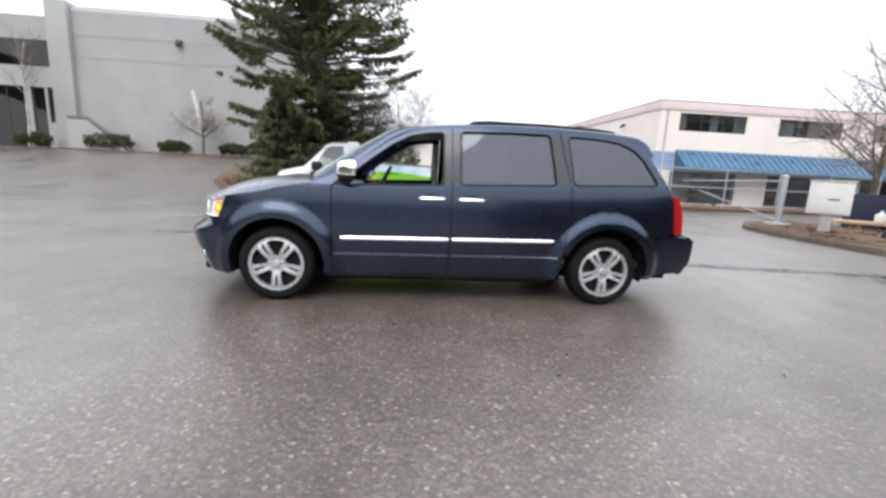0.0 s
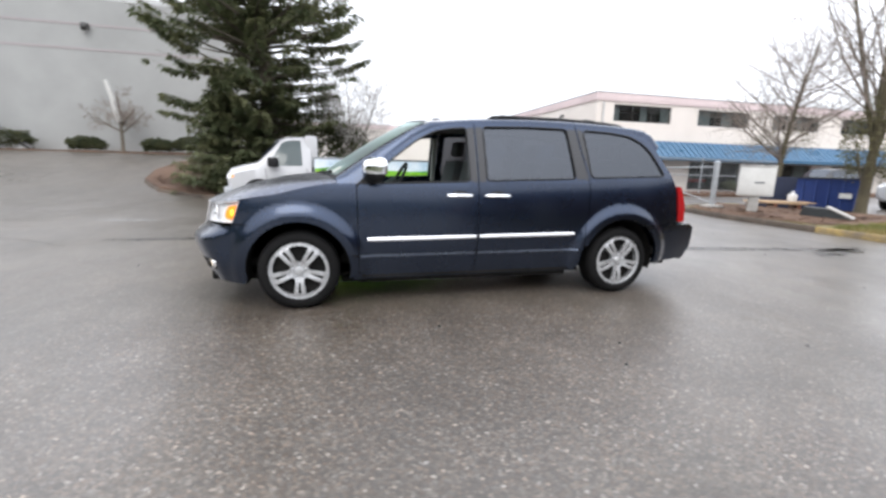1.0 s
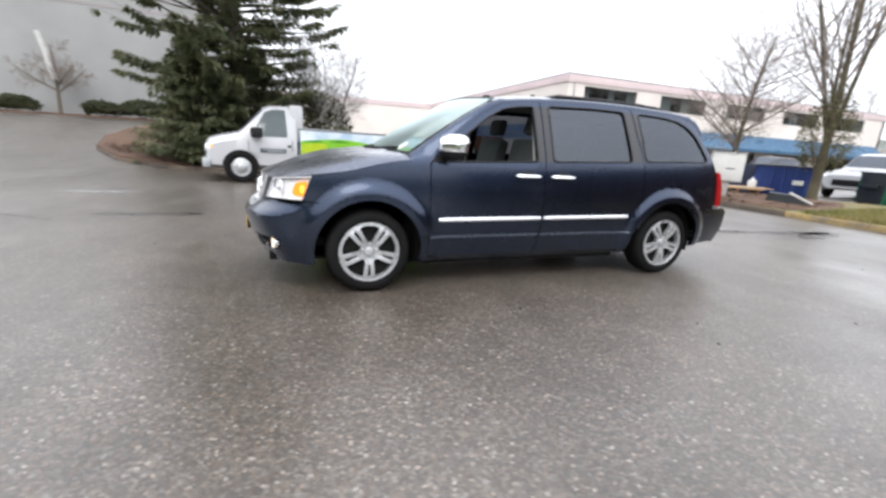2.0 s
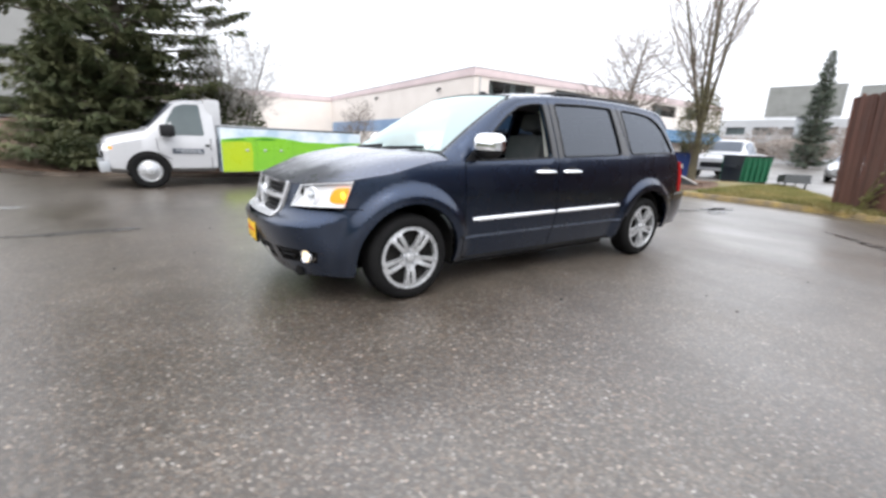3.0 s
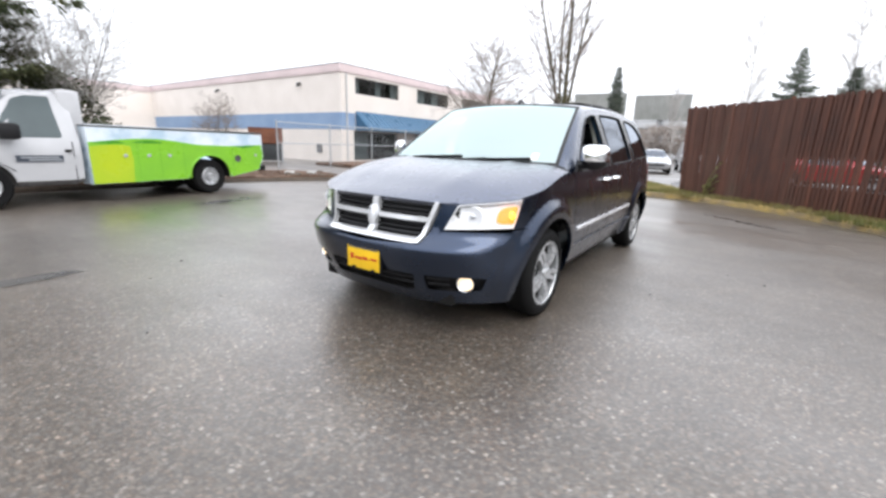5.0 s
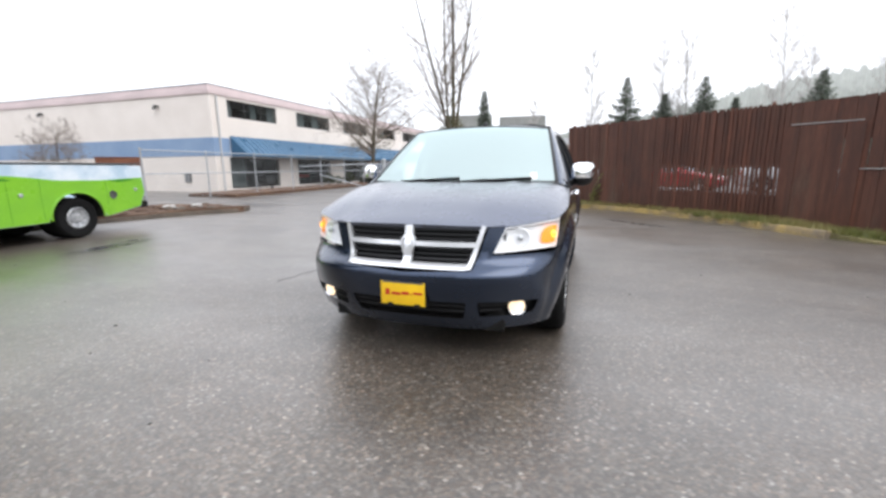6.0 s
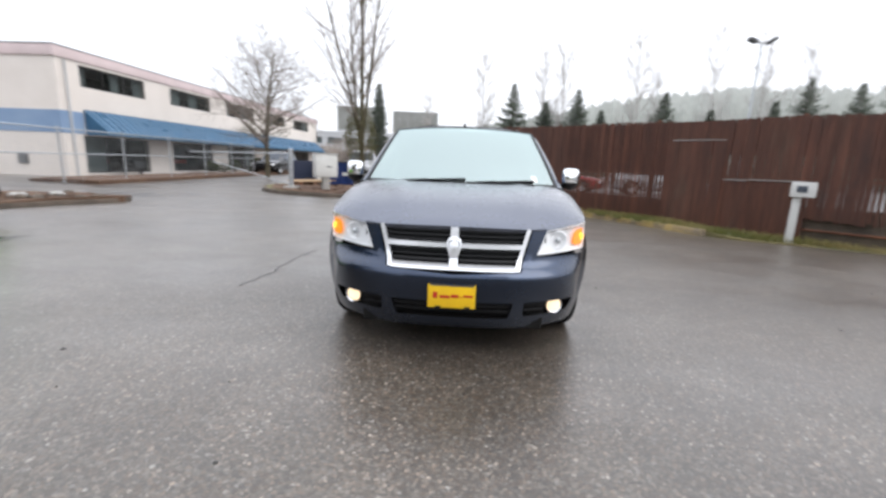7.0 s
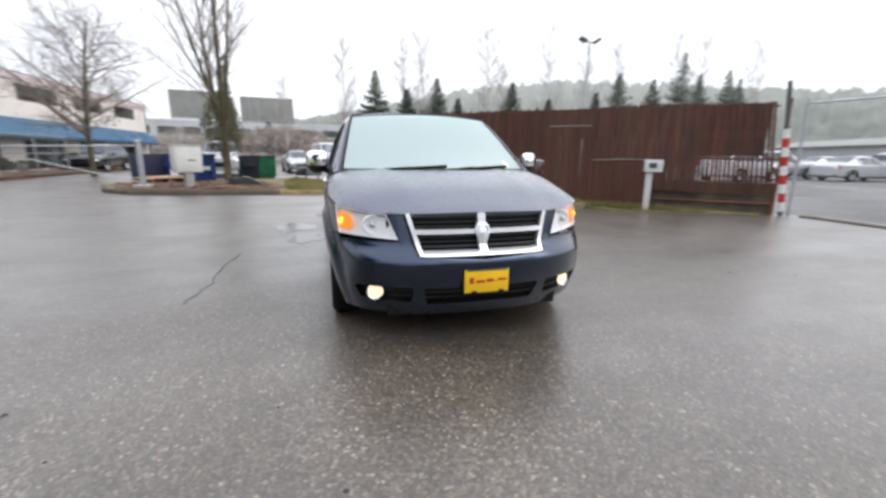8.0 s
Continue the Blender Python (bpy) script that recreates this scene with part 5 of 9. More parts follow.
# cabin
bm = bmesh.new()
box(bm, -1.05, 2.2, -0.80, 0.80, 0.36, 0.42, 0.01)
part("cabin_floor", bm, "seat", van)
bm = bmesh.new()
box(bm, -1.20, -0.80, -0.82, 0.82, 0.62, 1.00, 0.06)
box(bm, -1.22, -0.92, -0.80, 0.80, 0.90, 1.075, 0.05)
dash = part("dashboard", bm, "trim_grey", van)
bm = bmesh.new()
wheel_m = Matrix.Translation((-0.64, -0.40, 1.085)) @ Matrix.Rotation(radians(-62), 4, "Y")
ring = [wheel_m @ Vector((0.185 * math.cos(a), 0.185 * math.sin(a), 0)) for a in (2 * math.pi * k / 28 for k in range(29))]
tube(bm, ring, 0.015, 8, False)
for a in (radians(90), radians(-90), radians(180)):
    tube(bm, [wheel_m @ Vector((0, 0, -0.03)), wheel_m @ Vector((0.18 * math.cos(a), 0.18 * math.sin(a), 0))], 0.017, 6)
tube(bm, [wheel_m @ Vector((0, 0, 0.01)), (-0.98, -0.40, 0.88)], 0.05, 10)
part("steering_wheel", bm, "black_plastic", van)


def seat(x, y, tilt=12, w=0.26):
    bm = bmesh.new()
    box(bm, x - 0.28, x + 0.26, y - w, y + w, 0.60, 0.76, 0.05)
    box(bm, x - 0.10, x + 0.10, y - w * 0.8, y + w * 0.8, 0.42, 0.60, 0.02)
    lean = Matrix.Translation((x + 0.24, y, 0.70)) @ Matrix.Rotation(radians(tilt), 4, "Y")
    box(bm, -0.07, 0.07, -w, w, 0.0, 0.62, 0.055, lean)
    st = part("seat", bm, "seat", van, "dark grey cloth seat")
    bm = bmesh.new()
    box(bm, -0.055, 0.055, -0.135, 0.135, 0.665, 0.845, 0.05, lean)
    part("headrest", bm, "seat", st)


for y in (-0.40, 0.40):
    seat(-0.20, y)
    seat(0.75, y)
seat(1.55, 0.0, 12, 0.62)
for s in (-1, 1):
    # light pillar trim inside the front opening
    bm = bmesh.new()
    tube(bm, [(-0.01, s * 0.86, 1.02), (-0.015, s * 0.78, 1.35), (-0.02, s * 0.705, 1.57)], [0.030, 0.030, 0.026], 8)
    part("pillar_trim", bm, "beige", van)
bm = bmesh.new()
sheet(bm, [(-0.34, -0.66), (-0.34, 0.66), (2.05, 0.66), (2.05, -0.66)], [], 0.3, lambda x, y: Vector((x, y, roof_z(x, y) - 0.05)))
part("headliner", bm, "beige", van)
bm = bmesh.new()
box(bm, -0.62, -0.58, -0.13, 0.13, 1.485, 1.555, 0.018, Matrix.Translation((0.1, 0, 0.0)))
tube(bm, [(-0.50, 0, 1.53), (-0.46, 0, 1.60)], 0.01, 6)
part("inside_mirror", bm, "black_plastic", van)

# ---- ground ----
def ground_z(x, y):
    return 1.6 * ease(9.5, 24.0, y) * ease(3.0, -5.0, x)


def spread(lo, hi, fine_lo, fine_hi, step):
    xs, x = [], fine_lo
    while x < fine_hi + 1e-6:
        xs.append(x)
        x += step
    d, x = step, fine_hi
    while x < hi:
        d *= 1.5
        x = min(x + d, hi)
        xs.append(x)
    d, x = step, fine_lo
    while x > lo:
        d *= 1.5
        x = max(x - d, lo)
        xs.insert(0, x)
    return xs


gx, gy = spread(-900, 900, -30, 30, 1.0), spread(-900, 900, -12, 34, 1.0)
gv = [(x, y, ground_z(x, y)) for y in gy for x in gx]
gf = [(j * len(gx) + i, j * len(gx) + i + 1, (j + 1) * len(gx) + i + 1, (j + 1) * len(gx) + i) for j in range(len(gy) - 1) for i in range(len(gx) - 1)]
gm = bpy.data.meshes.new("ground")
gm.from_pydata(gv, [], gf)
gm.polygons.foreach_set("use_smooth", [True] * len(gm.polygons))
gm.materials.append(M["asphalt"])
ground = tagged(new("ground", gm), "wet grey asphalt yard with pale stones showing", "asphalt", kind="structure")


# worn white arrow, tar-sealed cracks and standing water on the asphalt
def flat_patch(name, outline, z, material, label, category, step=0.2):
    bm = bmesh.new()
    sheet(bm, outline, [], step, lambda x, y: Vector((x, y, ground_z(x, y) + z)))
    return tagged(part(name, bm, material, smooth=False), label, category, kind="structure")


def blob(cx, cy, rx, ry, seed, n=40, rough=0.35, yaw=0.0):
    out = []
    for k in range(n):
        a = 2 * math.pi * k / n
        q = 1 + rough * noise.noise(Vector((math.cos(a) * 1.7, math.sin(a) * 1.7, seed * 3.1)))  + 0.5 * rough * noise.noise(Vector((math.cos(a) * 5, math.sin(a) * 5, seed)))
        x, y = rx * q * math.cos(a), ry * q * math.sin(a)
        out.append((cx + x * math.cos(yaw) - y * math.sin(yaw), cy + x * math.sin(yaw) + y * math.cos(yaw)))
    return out


for k, (x, y, rx, ry) in enumerate(((2.75, 1.58, 0.50, 0.32), (1.62, 1.32, 0.30, 0.26))):
    flat_patch("water_%d" % (k + 1), blob(x, y, rx, ry, k + 2, 60, 0.6), 0.004, "puddle", "shallow puddle on wet asphalt", "puddle")
for k, (x, y, rx, ry, yaw) in enumerate(((5.8, 0.85, 1.7, 0.14, -0.15), (0.0, 6.5, 0.8, 0.22, 0.2), (-4.0, 2.85, 0.7, 0.10, 0.0), (6.9, 0.5, 0.6, 0.2, 0.3), (5.2, -2.3, 0.9, 0.10, 0.75))):
    flat_patch("stain_%d" % (k + 1), blob(x, y, rx, ry, k + 11, 44, 0.6, yaw), 0.004, "stain", "dark damp stain on the asphalt", "stain")
for k, pts in enumerate(((( -1.1, 2.2), (-0.5, 2.12), (0.25, 2.15), (0.9, 2.05)), ((3.6, 1.05), (4.6, 1.0), (5.6, 0.8), (6.8, 0.62), (8.6, 0.5)), ((-5.0, 2.4), (-6.2, 3.2), (-8.0, 3.6)))):
    line = [Vector((x, y)) for x, y in pts]
    fine = []
    for a, b in zip(line, line[1:]):
        fine += [a.lerp(b, t / 6) + Vector((noise.noise(Vector((a.x + t, a.y, 1.0))), noise.noise(Vector((a.x, a.y + t, 2.0))))) * 0.05 for t in range(6)]
    left, right = [], []
    for i, p in enumerate(fine):
        t = (fine[min(i + 1, len(fine) - 1)] - fine[max(i - 1, 0)]).normalized()
        w = 0.006 + 0.007 * abs(noise.noise(Vector((i * 0.7, k, 0))))
        left.append((p.x - t.y * w, p.y + t.x * w))
        right.append((p.x + t.y * w, p.y - t.x * w))
    flat_patch("crack_%d" % (k + 1), left + right[::-1], 0.0035, "tar", "tar-sealed crack in the asphalt", "crack", 0.3)
flat_patch("marking_1", blob(-5.45, 5.32, 0.55, 0.10, 31, 40, 0.7, -0.02), 0.004, "line_paint", "worn white paint mark on the asphalt", "road marking")
pebbles = random.Random(12)
def pebble(V, F, x, y, r):
    k, s = len(V), r.uniform(0.008, 0.020)
    a = r.uniform(0, 3)
    ring = [(s * math.cos(a + i * 1.2566) * r.uniform(0.7, 1.2), s * math.sin(a + i * 1.2566) * r.uniform(0.7, 1.2)) for i in range(5)]
    V += [(x + u, y + v, 0.001) for u, v in ring] + [(x, y, s * 0.7)]
    F += [(k + i, k + (i + 1) % 5, k + 5) for i in range(5)]
flat_patch("pavement_1", [(1.7, -9.7), (10.5, -0.2), (16.0, 0.4), (70, -6), (70, -70), (-45, -70), (-45, -10.6)], 0.004, "lot", "old grey asphalt of the lot behind the fence", "pavement", 12.0)


def verge_rise(x, y):
    """The verge sinks to the asphalt where its kerb ends."""
    return 1.0 - 0.85 * ease(-4.9, -5.7, y)


def raised(name, outline, height, material, label, category, step=0.7, bumps=0.03):
    """A verge or bed: one sheet a little above the asphalt, its edge turned down into it."""
    bm = bmesh.new()
    sheet(bm, outline, [], step, lambda x, y: Vector((x, y, ground_z(x, y) + (height * verge_rise(x, y) if y < -4.5 else height) + bumps * verge_rise(x, y) * (noise.noise(Vector((x * 0.7, y * 0.7, 3.0))) + 0.4))), lambda p: p - Vector((0, 0, height + 0.12)))
    ob = part(name, bm, material)
    return tagged(ob, label, category, kind="structure")


def kerb(name, line, material, label, w=0.15, h=0.13, piece=1.5, parent=None):
    """A run of kerb stones along a line, each a stone of its own."""
    run = thing(name, label, "kerb", kind="structure")
    pts = [Vector((x, y, 0)) for x, y in line]
    lens = [0.0]
    for a, b in zip(pts, pts[1:]):
        lens.append(lens[-1] + (b - a).length)
    def at(d):
        d = min(max(d, 0), lens[-1] - 1e-6)
        k = max(i for i in range(len(lens) - 1) if lens[i] <= d)
        return pts[k].lerp(pts[k + 1], (d - lens[k]) / (lens[k + 1] - lens[k]))
    n = max(1, int(lens[-1] / piece))
    for k in range(n):
        d0, d1 = lens[-1] * k / n + 0.006, lens[-1] * (k + 1) / n - 0.006
        ps = [at(d0 + (d1 - d0) * i / 3) for i in range(4)]
        bm = bmesh.new()
        rings = []
        lift = random.uniform(-0.008, 0.008)
        for i, p in enumerate(ps):
            t = (ps[min(i + 1, 3)] - ps[max(i - 1, 0)]).normalized()
            q = Vector((-t.y, t.x, 0)) * w / 2
            z = ground_z(p.x, p.y)
            rings.append([bm.verts.new(p + c * q + Vector((0, 0, z + zz))) for c, zz in ((-1, -0.05), (-1, h - 0.03 + lift), (-0.75, h + lift), (0.75, h + lift), (1, h - 0.03 + lift), (1, -0.05))])
        for a, b in zip(rings, rings[1:]):
            for i in range(6):
                bm.faces.new((a[i], a[(i + 1) % 6], b[(i + 1) % 6], b[i]))
        bm.faces.new(rings[0][::-1])
        bm.faces.new(rings[-1])
        bmesh.ops.recalc_face_normals(bm, faces=bm.faces[:])
        part("kerb_stone", bm, material, run)
    return run


def inset_line(line, d):
    out = []
    for i, p in enumerate(line):
        a, b = Vector(line[max(i - 1, 0)]), Vector(line[min(i + 1, len(line) - 1)])
        t = (b - a).normalized()
        out.append((p[0] - t.y * d, p[1] + t.x * d))
    return out


NORTH_KERB = [(12.6, 8.6), (10.6, 7.7), (9.7, 6.7), (9.3, 5.0), (9.15, 2.4)]
EAST_KERB = [(9.15, 2.4), (9.05, 0.4), (8.85, -0.9), (8.2, -2.1), (7.2, -3.05), (5.6, -4.15), (3.95, -5.05)]
east_in = inset_line(NORTH_KERB[:-1] + EAST_KERB, 0.06)
kerb("kerb_north", NORTH_KERB, "dark_kerb", "dark stained concrete kerb beside an earth bed")
raised("grass_verge", east_in + [(3.6, -5.5), (3.3, -6.3), (2.85, -7.2), (2.2, -8.3), (2.6, -9.1), (6.8, -5.2), (10.6, -0.9), (13.4, 0.6), (16.5, 2.2), (15.4, 4.2), (13.9, 6.2), (13.6, 8.4)], 0.11, "grass", "wet grass verge with bare brown patches", "grass verge", 0.45, 0.05)
kerb("kerb_east", EAST_KERB, "yellow_kerb", "kerb with worn yellow paint beside a grass verge")
raised("dirt_bed", [(9.75, 6.6), (9.45, 5.0), (9.35, 2.6), (10.6, 2.3), (13.4, 3.4), (14.6, 4.6), (13.7, 6.4), (12.6, 8.3), (10.8, 7.5)], 0.135, "mulch", "bare brown earth and leaf litter bed", "earth bed", 0.4, 0.05)
WEST_KERB = [(-8.9, 16.5), (-8.5, 14.2), (-7.3, 12.2), (-5.2, 10.7), (-2.0, 10.15), (2.0, 10.2), (4.1, 9.6), (5.3, 8.8), (5.9, 9.1), (5.8, 10.2), (4.6, 13.0)]
raised("mulch_bed", WEST_KERB + [(2.5, 17.5), (-2.0, 22.0), (-7.6, 22.4)], 0.10, "mulch", "brown bark mulch bed with leaf litter", "mulch bed", 0.5, 0.10)
kerb("kerb_west", WEST_KERB, "dark_kerb", "low dirty kerb round a mulch bed", h=0.10)
raised("planting_strip", [(-28, 23.2), (-9.0, 23.2), (-8.6, 24.9), (-28, 24.9)], 0.06, "mulch", "narrow bark planting strip along the wall", "planting strip", 0.8, 0.05)
raised("shop_bed", [(10.4, 14.1), (16.0, 14.2), (48.0, 14.6), (48.0, 17.4), (10.6, 17.2)], 0.12, "mulch", "brown planting bed in front of the shops", "planting bed", 0.8, 0.06)


def scatter_stuff(name, label, category, material, spots, maker, seed):
    rnd = random.Random(seed)
    V, F = [], []
    for x, y in spots:
        maker(V, F, x, y, rnd)
    me = bpy.data.meshes.new(name)
    me.from_pydata(V, [], F)
    me.materials.append(M[material])
    return tagged(new(name, me), label, category, kind="stuff")


def blade_tuft(V, F, x, y, r):
    z = ground_z(x, y) + 0.10 * verge_rise(x, y)
    for _ in range(5):
        a, h, w = r.uniform(0, 6.28), r.uniform(0.05, 0.16), r.uniform(0.006, 0.014)
        ox, oy = r.uniform(-0.06, 0.06), r.uniform(-0.06, 0.06)
        lean = r.uniform(0.02, 0.10)
        k = len(V)
        V += [(x + ox - w * math.sin(a), y + oy + w * math.cos(a), z), (x + ox + w * math.sin(a), y + oy - w * math.cos(a), z), (x + ox + lean * math.cos(a), y + oy + lean * math.sin(a), z + h)]
        F.append((k, k + 1, k + 2))


def chip(V, F, x, y, r):
    z = ground_z(x, y) + 0.12 + r.uniform(0, 0.06)
    a, l, w = r.uniform(0, 6.28), r.uniform(0.03, 0.10), r.uniform(0.015, 0.05)
    k = len(V)
    for du, dv, dz in ((-l, -w, 0), (l, -w, r.uniform(-0.02, 0.03)), (l, w, r.uniform(-0.02, 0.03)), (-l, w, 0.0)):
        V.append((x + du * math.cos(a) - dv * math.sin(a), y + du * math.sin(a) + dv * math.cos(a), z + dz))
    F.append((k, k + 1, k + 2, k + 3))


def fill(poly, n, seed):
    r = random.Random(seed)
    xs, ys = [p[0] for p in poly], [p[1] for p in poly]
    out = []
    while len(out) < n:
        p = (r.uniform(min(xs), max(xs)), r.uniform(min(ys), max(ys)))
        if inside(p, poly):
            out.append(p)
    return out


scatter_stuff("grit", "loose grit and leaf crumbs on the asphalt", "grit", "tar", fill([(-6, -6), (6, -6), (8, 0), (4, 7), (-8, 6)], 60, 4), pebble, 7)
FENCE_A, FENCE_B = Vector((9.845, -0.59, 0)), Vector((2.226, -8.795, 0))
scatter_stuff("grass", "short wet grass on the verge by the fence", "grass", "blade", fill([(9.2, 2.2), (9.1, 0.3), (8.3, -1.9), (7.2, -2.95), (5.6, -4.0), (4.1, -5.0), (3.5, -6.1), (2.7, -7.7), (4.0, -6.6), (9.9, -0.8), (13.0, 0.7), (15.5, 2.4), (13.0, 2.6)], 5200, 5), blade_tuft, 6)
scatter_stuff("leaf_litter", "brown fallen leaves and bark chips", "leaf litter", "mulch", fill([(9.75, 6.5), (9.4, 2.6), (13.4, 3.4), (13.6, 6.2), (12.6, 8.2)], 1500, 8) + fill([(-8.4, 14.6), (-7.2, 12.4), (-5.1, 10.9), (-2.0, 10.3), (2.0, 10.35), (4.1, 9.75), (5.5, 9.0), (5.6, 10.2), (4.0, 13.0), (-5, 16)], 3500, 9), chip, 10)


# ---- trees and shrubs ----
def raw_mesh(name, V, F, material, parent, label="", smooth=True):
    me = bpy.data.meshes.new(name)
    me.from_pydata([tuple(v) for v in V], [], F)
    if smooth:
        me.polygons.foreach_set("use_smooth", [True] * len(me.polygons))
    me.materials.append(M[material])
    ob = new(name, me)
    ob.parent = parent
    if label:
        tagged(ob, label)
    return ob


def limb(V, F, pts, radii, seg=5):
    base = len(V)
    for k, p in enumerate(pts):
        d = (pts[min(k + 1, len(pts) - 1)] - pts[max(k - 1, 0)]).normalized()
        u = d.orthogonal().normalized()
        w = d.cross(u)
        for i in range(seg):
            a = 2 * math.pi * i / seg
            V.append(p + (u * math.cos(a) + w * math.sin(a)) * radii[k])
    for k in range(len(pts) - 1):
        for i in range(seg):
            a, b = base + k * seg, base + (k + 1) * seg
            F.append((a + i, a + (i + 1) % seg, b + (i + 1) % seg, b + i))


def conifer(name, label, base, h, reach, seed, branches, steps=14, spray=0.34, low=0.06, droop=0.35, material="needle", trunk_r=0.22, per=4, group="", power=0.85, profile=None, lift=0.45, gaps=-1.0):
    r = random.Random(seed)
    tree = thing(name, label, "tree", pose(*base), group)
    V, F = [], []
    limb(V, F, [Vector((0, 0, -0.3)), Vector((0.03, 0, h * 0.3)), Vector((0, 0.04, h * 0.65)), Vector((0, 0, h))], [trunk_r, trunk_r * 0.75, trunk_r * 0.4, 0.02], 8)
    bough_v, bough_f, V2, F2 = [], [], [], []
    for i in range(branches):
        f = low + (1 - low) * (i + r.random()) / branches
        z = h * f
        L = reach * (lerp(*profile, f) if profile else (1 - f) ** power) * r.uniform(0.55, 1.10) + 0.15
        az = i * 2.399963 + r.uniform(-0.4, 0.4)
        out = Vector((math.cos(az), math.sin(az), 0))
        side = Vector((-out.y, out.x, 0))
        rise = r.uniform(-0.15, 0.15) + lift * f
        pts = []
        for k in range(5):
            t = k / 4
            pts.append(Vector((0, 0, z)) + out * L * t + Vector((0, 0, L * (rise * t - droop * t * t + 0.22 * t ** 4))) + side * 0.08 * L * math.sin(3 * t + i))
        limb(bough_v, bough_f, pts, [0.035 * L ** 0.5, 0.028 * L ** 0.5, 0.02 * L ** 0.5, 0.012, 0.005], 4)
        m = max(4, int(steps * (0.4 + 0.6 * L / reach)))
        for k in range(m):
            t = 0.16 + 0.86 * (k + r.random()) / m
            q = min(t, 0.999) * 4
            p = pts[int(q)].lerp(pts[min(int(q) + 1, 4)], q - int(q))
            wide = (0.10 + 0.30 * L * (1 - t) * 0.55 + 0.05) if t < 1 else 0.06
            if noise.noise(p * 0.95) < gaps:
                continue
            for s in range(per):
                sg = 1 if s % 2 else -1
                d = (out * r.uniform(0.3, 1.0) + side * sg * r.uniform(0.25, 1.1) + Vector((0, 0, r.uniform(-0.85, 0.15)))).normalized()
                start = p + side * sg * wide * r.uniform(0, 0.9) + Vector((0, 0, -0.10 * r.random()))
                ln = spray * r.uniform(0.6, 1.25) * (0.4 + 0.6 * min(1.0, L / (0.35 * reach)))
                cr = d.cross(Vector((r.uniform(-0.4, 0.4), r.uniform(-0.4, 0.4), 1))).normalized() * ln * r.uniform(0.12, 0.20)
                b = len(V2)
                V2 += [start, start + d * ln * 0.45 + cr, start + d * ln + Vector((0, 0, -0.12 * ln)), start + d * ln * 0.45 - cr]
                F2.append((b, b + 1, b + 2, b + 3))
    raw_mesh("trunk", V + bough_v, F + [tuple(i + len(V) for i in f) for f in bough_f], "bark", tree)
    raw_mesh("crown", V2, F2, material, tree, smooth=False)
    return tree


def bare_tree(name, label, base, h, seed, stems=1, trunk_r=0.14, spread_a=0.5, levels=4, fork=0.28, mossy="bark", twigs="twig", group="", clear=0.25, reach_a=0.34, dense_n=16, tip=0.0022, wobble=0.13, lean_a=(0.10, 0.26), kids1=6):
    r = random.Random(seed)
    tree = thing(name, label, "tree", pose(*base), group)
    V, F, V2, F2 = [], [], [], []

    def grow(p, d, L, rad, lev):
        n = 4
        pts, radii = [p], [rad]
        cur = d.copy()
        for k in range(n):
            cur = (cur + Vector((r.uniform(-1, 1), r.uniform(-1, 1), r.uniform(-0.3, 0.8))) * (wobble if lev == 0 else 0.13)).normalized()
            pts.append(pts[-1] + cur * L / n)
            radii.append(rad * (1 - 0.75 * (k + 1) / n) + tip)
        tv, tf = (V, F) if lev <= 0 else (V2, F2)
        limb(tv, tf, pts, radii, 7 if lev == 0 else (5 if lev == 1 else 3))
        if lev >= levels:
            return
        kids = {0: dense_n, 1: kids1, 2: 4, 3: 3}.get(lev, 3)
        for i in range(kids):
            t = (clear if lev == 0 else 0.15) + (0.97 - (clear if lev == 0 else 0.15)) * (i + r.random() * 0.8) / kids
            q = t * n
            a, b = int(q), min(int(q) + 1, n)
            s = pts[a].lerp(pts[b], q - a)
            rr = radii[a] + (radii[b] - radii[a]) * (q - a)
            az = r.uniform(0, 6.283)
            o = cur.orthogonal().normalized()
            o = Matrix.Rotation(az, 3, cur) @ o
            nd = (cur * r.uniform(0.45, 0.9) + o * (spread_a + 0.35 * r.random()) + Vector((0, 0, 0.22))).normalized()
            grow(s, nd, L * (reach_a if lev == 0 else 0.52) * (1.15 - 0.6 * t) * r.uniform(0.7, 1.15), rr * 0.45, lev + 1)

    if stems == 1:
        grow(Vector((0, 0, -0.1)), Vector((0.03, 0.02, 1)).normalized(), h, trunk_r, 0)
    else:
        limb(V, F, [Vector((0, 0, -0.1)), Vector((0, 0, 0.15)), Vector((0.02, 0, h * fork * 0.5)), Vector((0.03, 0.0, h * fork + 0.25))], [trunk_r * 1.35, trunk_r, trunk_r * 0.85, trunk_r * 0.6], 9)
        for k in range(stems):
            a = 2 * math.pi * k / stems + seed
            lean = r.uniform(*lean_a) if k else 0.02
            grow(Vector((0.02, 0, h * fork * r.uniform(0.7, 1.0))), Vector((lean * math.cos(a), lean * math.sin(a), 1)).normalized(), h * (1 - fork) * r.uniform(0.75, 1.0) if k else h * (1 - fork), trunk_r * (0.62 if k == 0 else 0.45), 0)
    raw_mesh("trunk", V, F, mossy, tree)
    raw_mesh("crown", V2, F2, twigs, tree, smooth=False)
    return tree


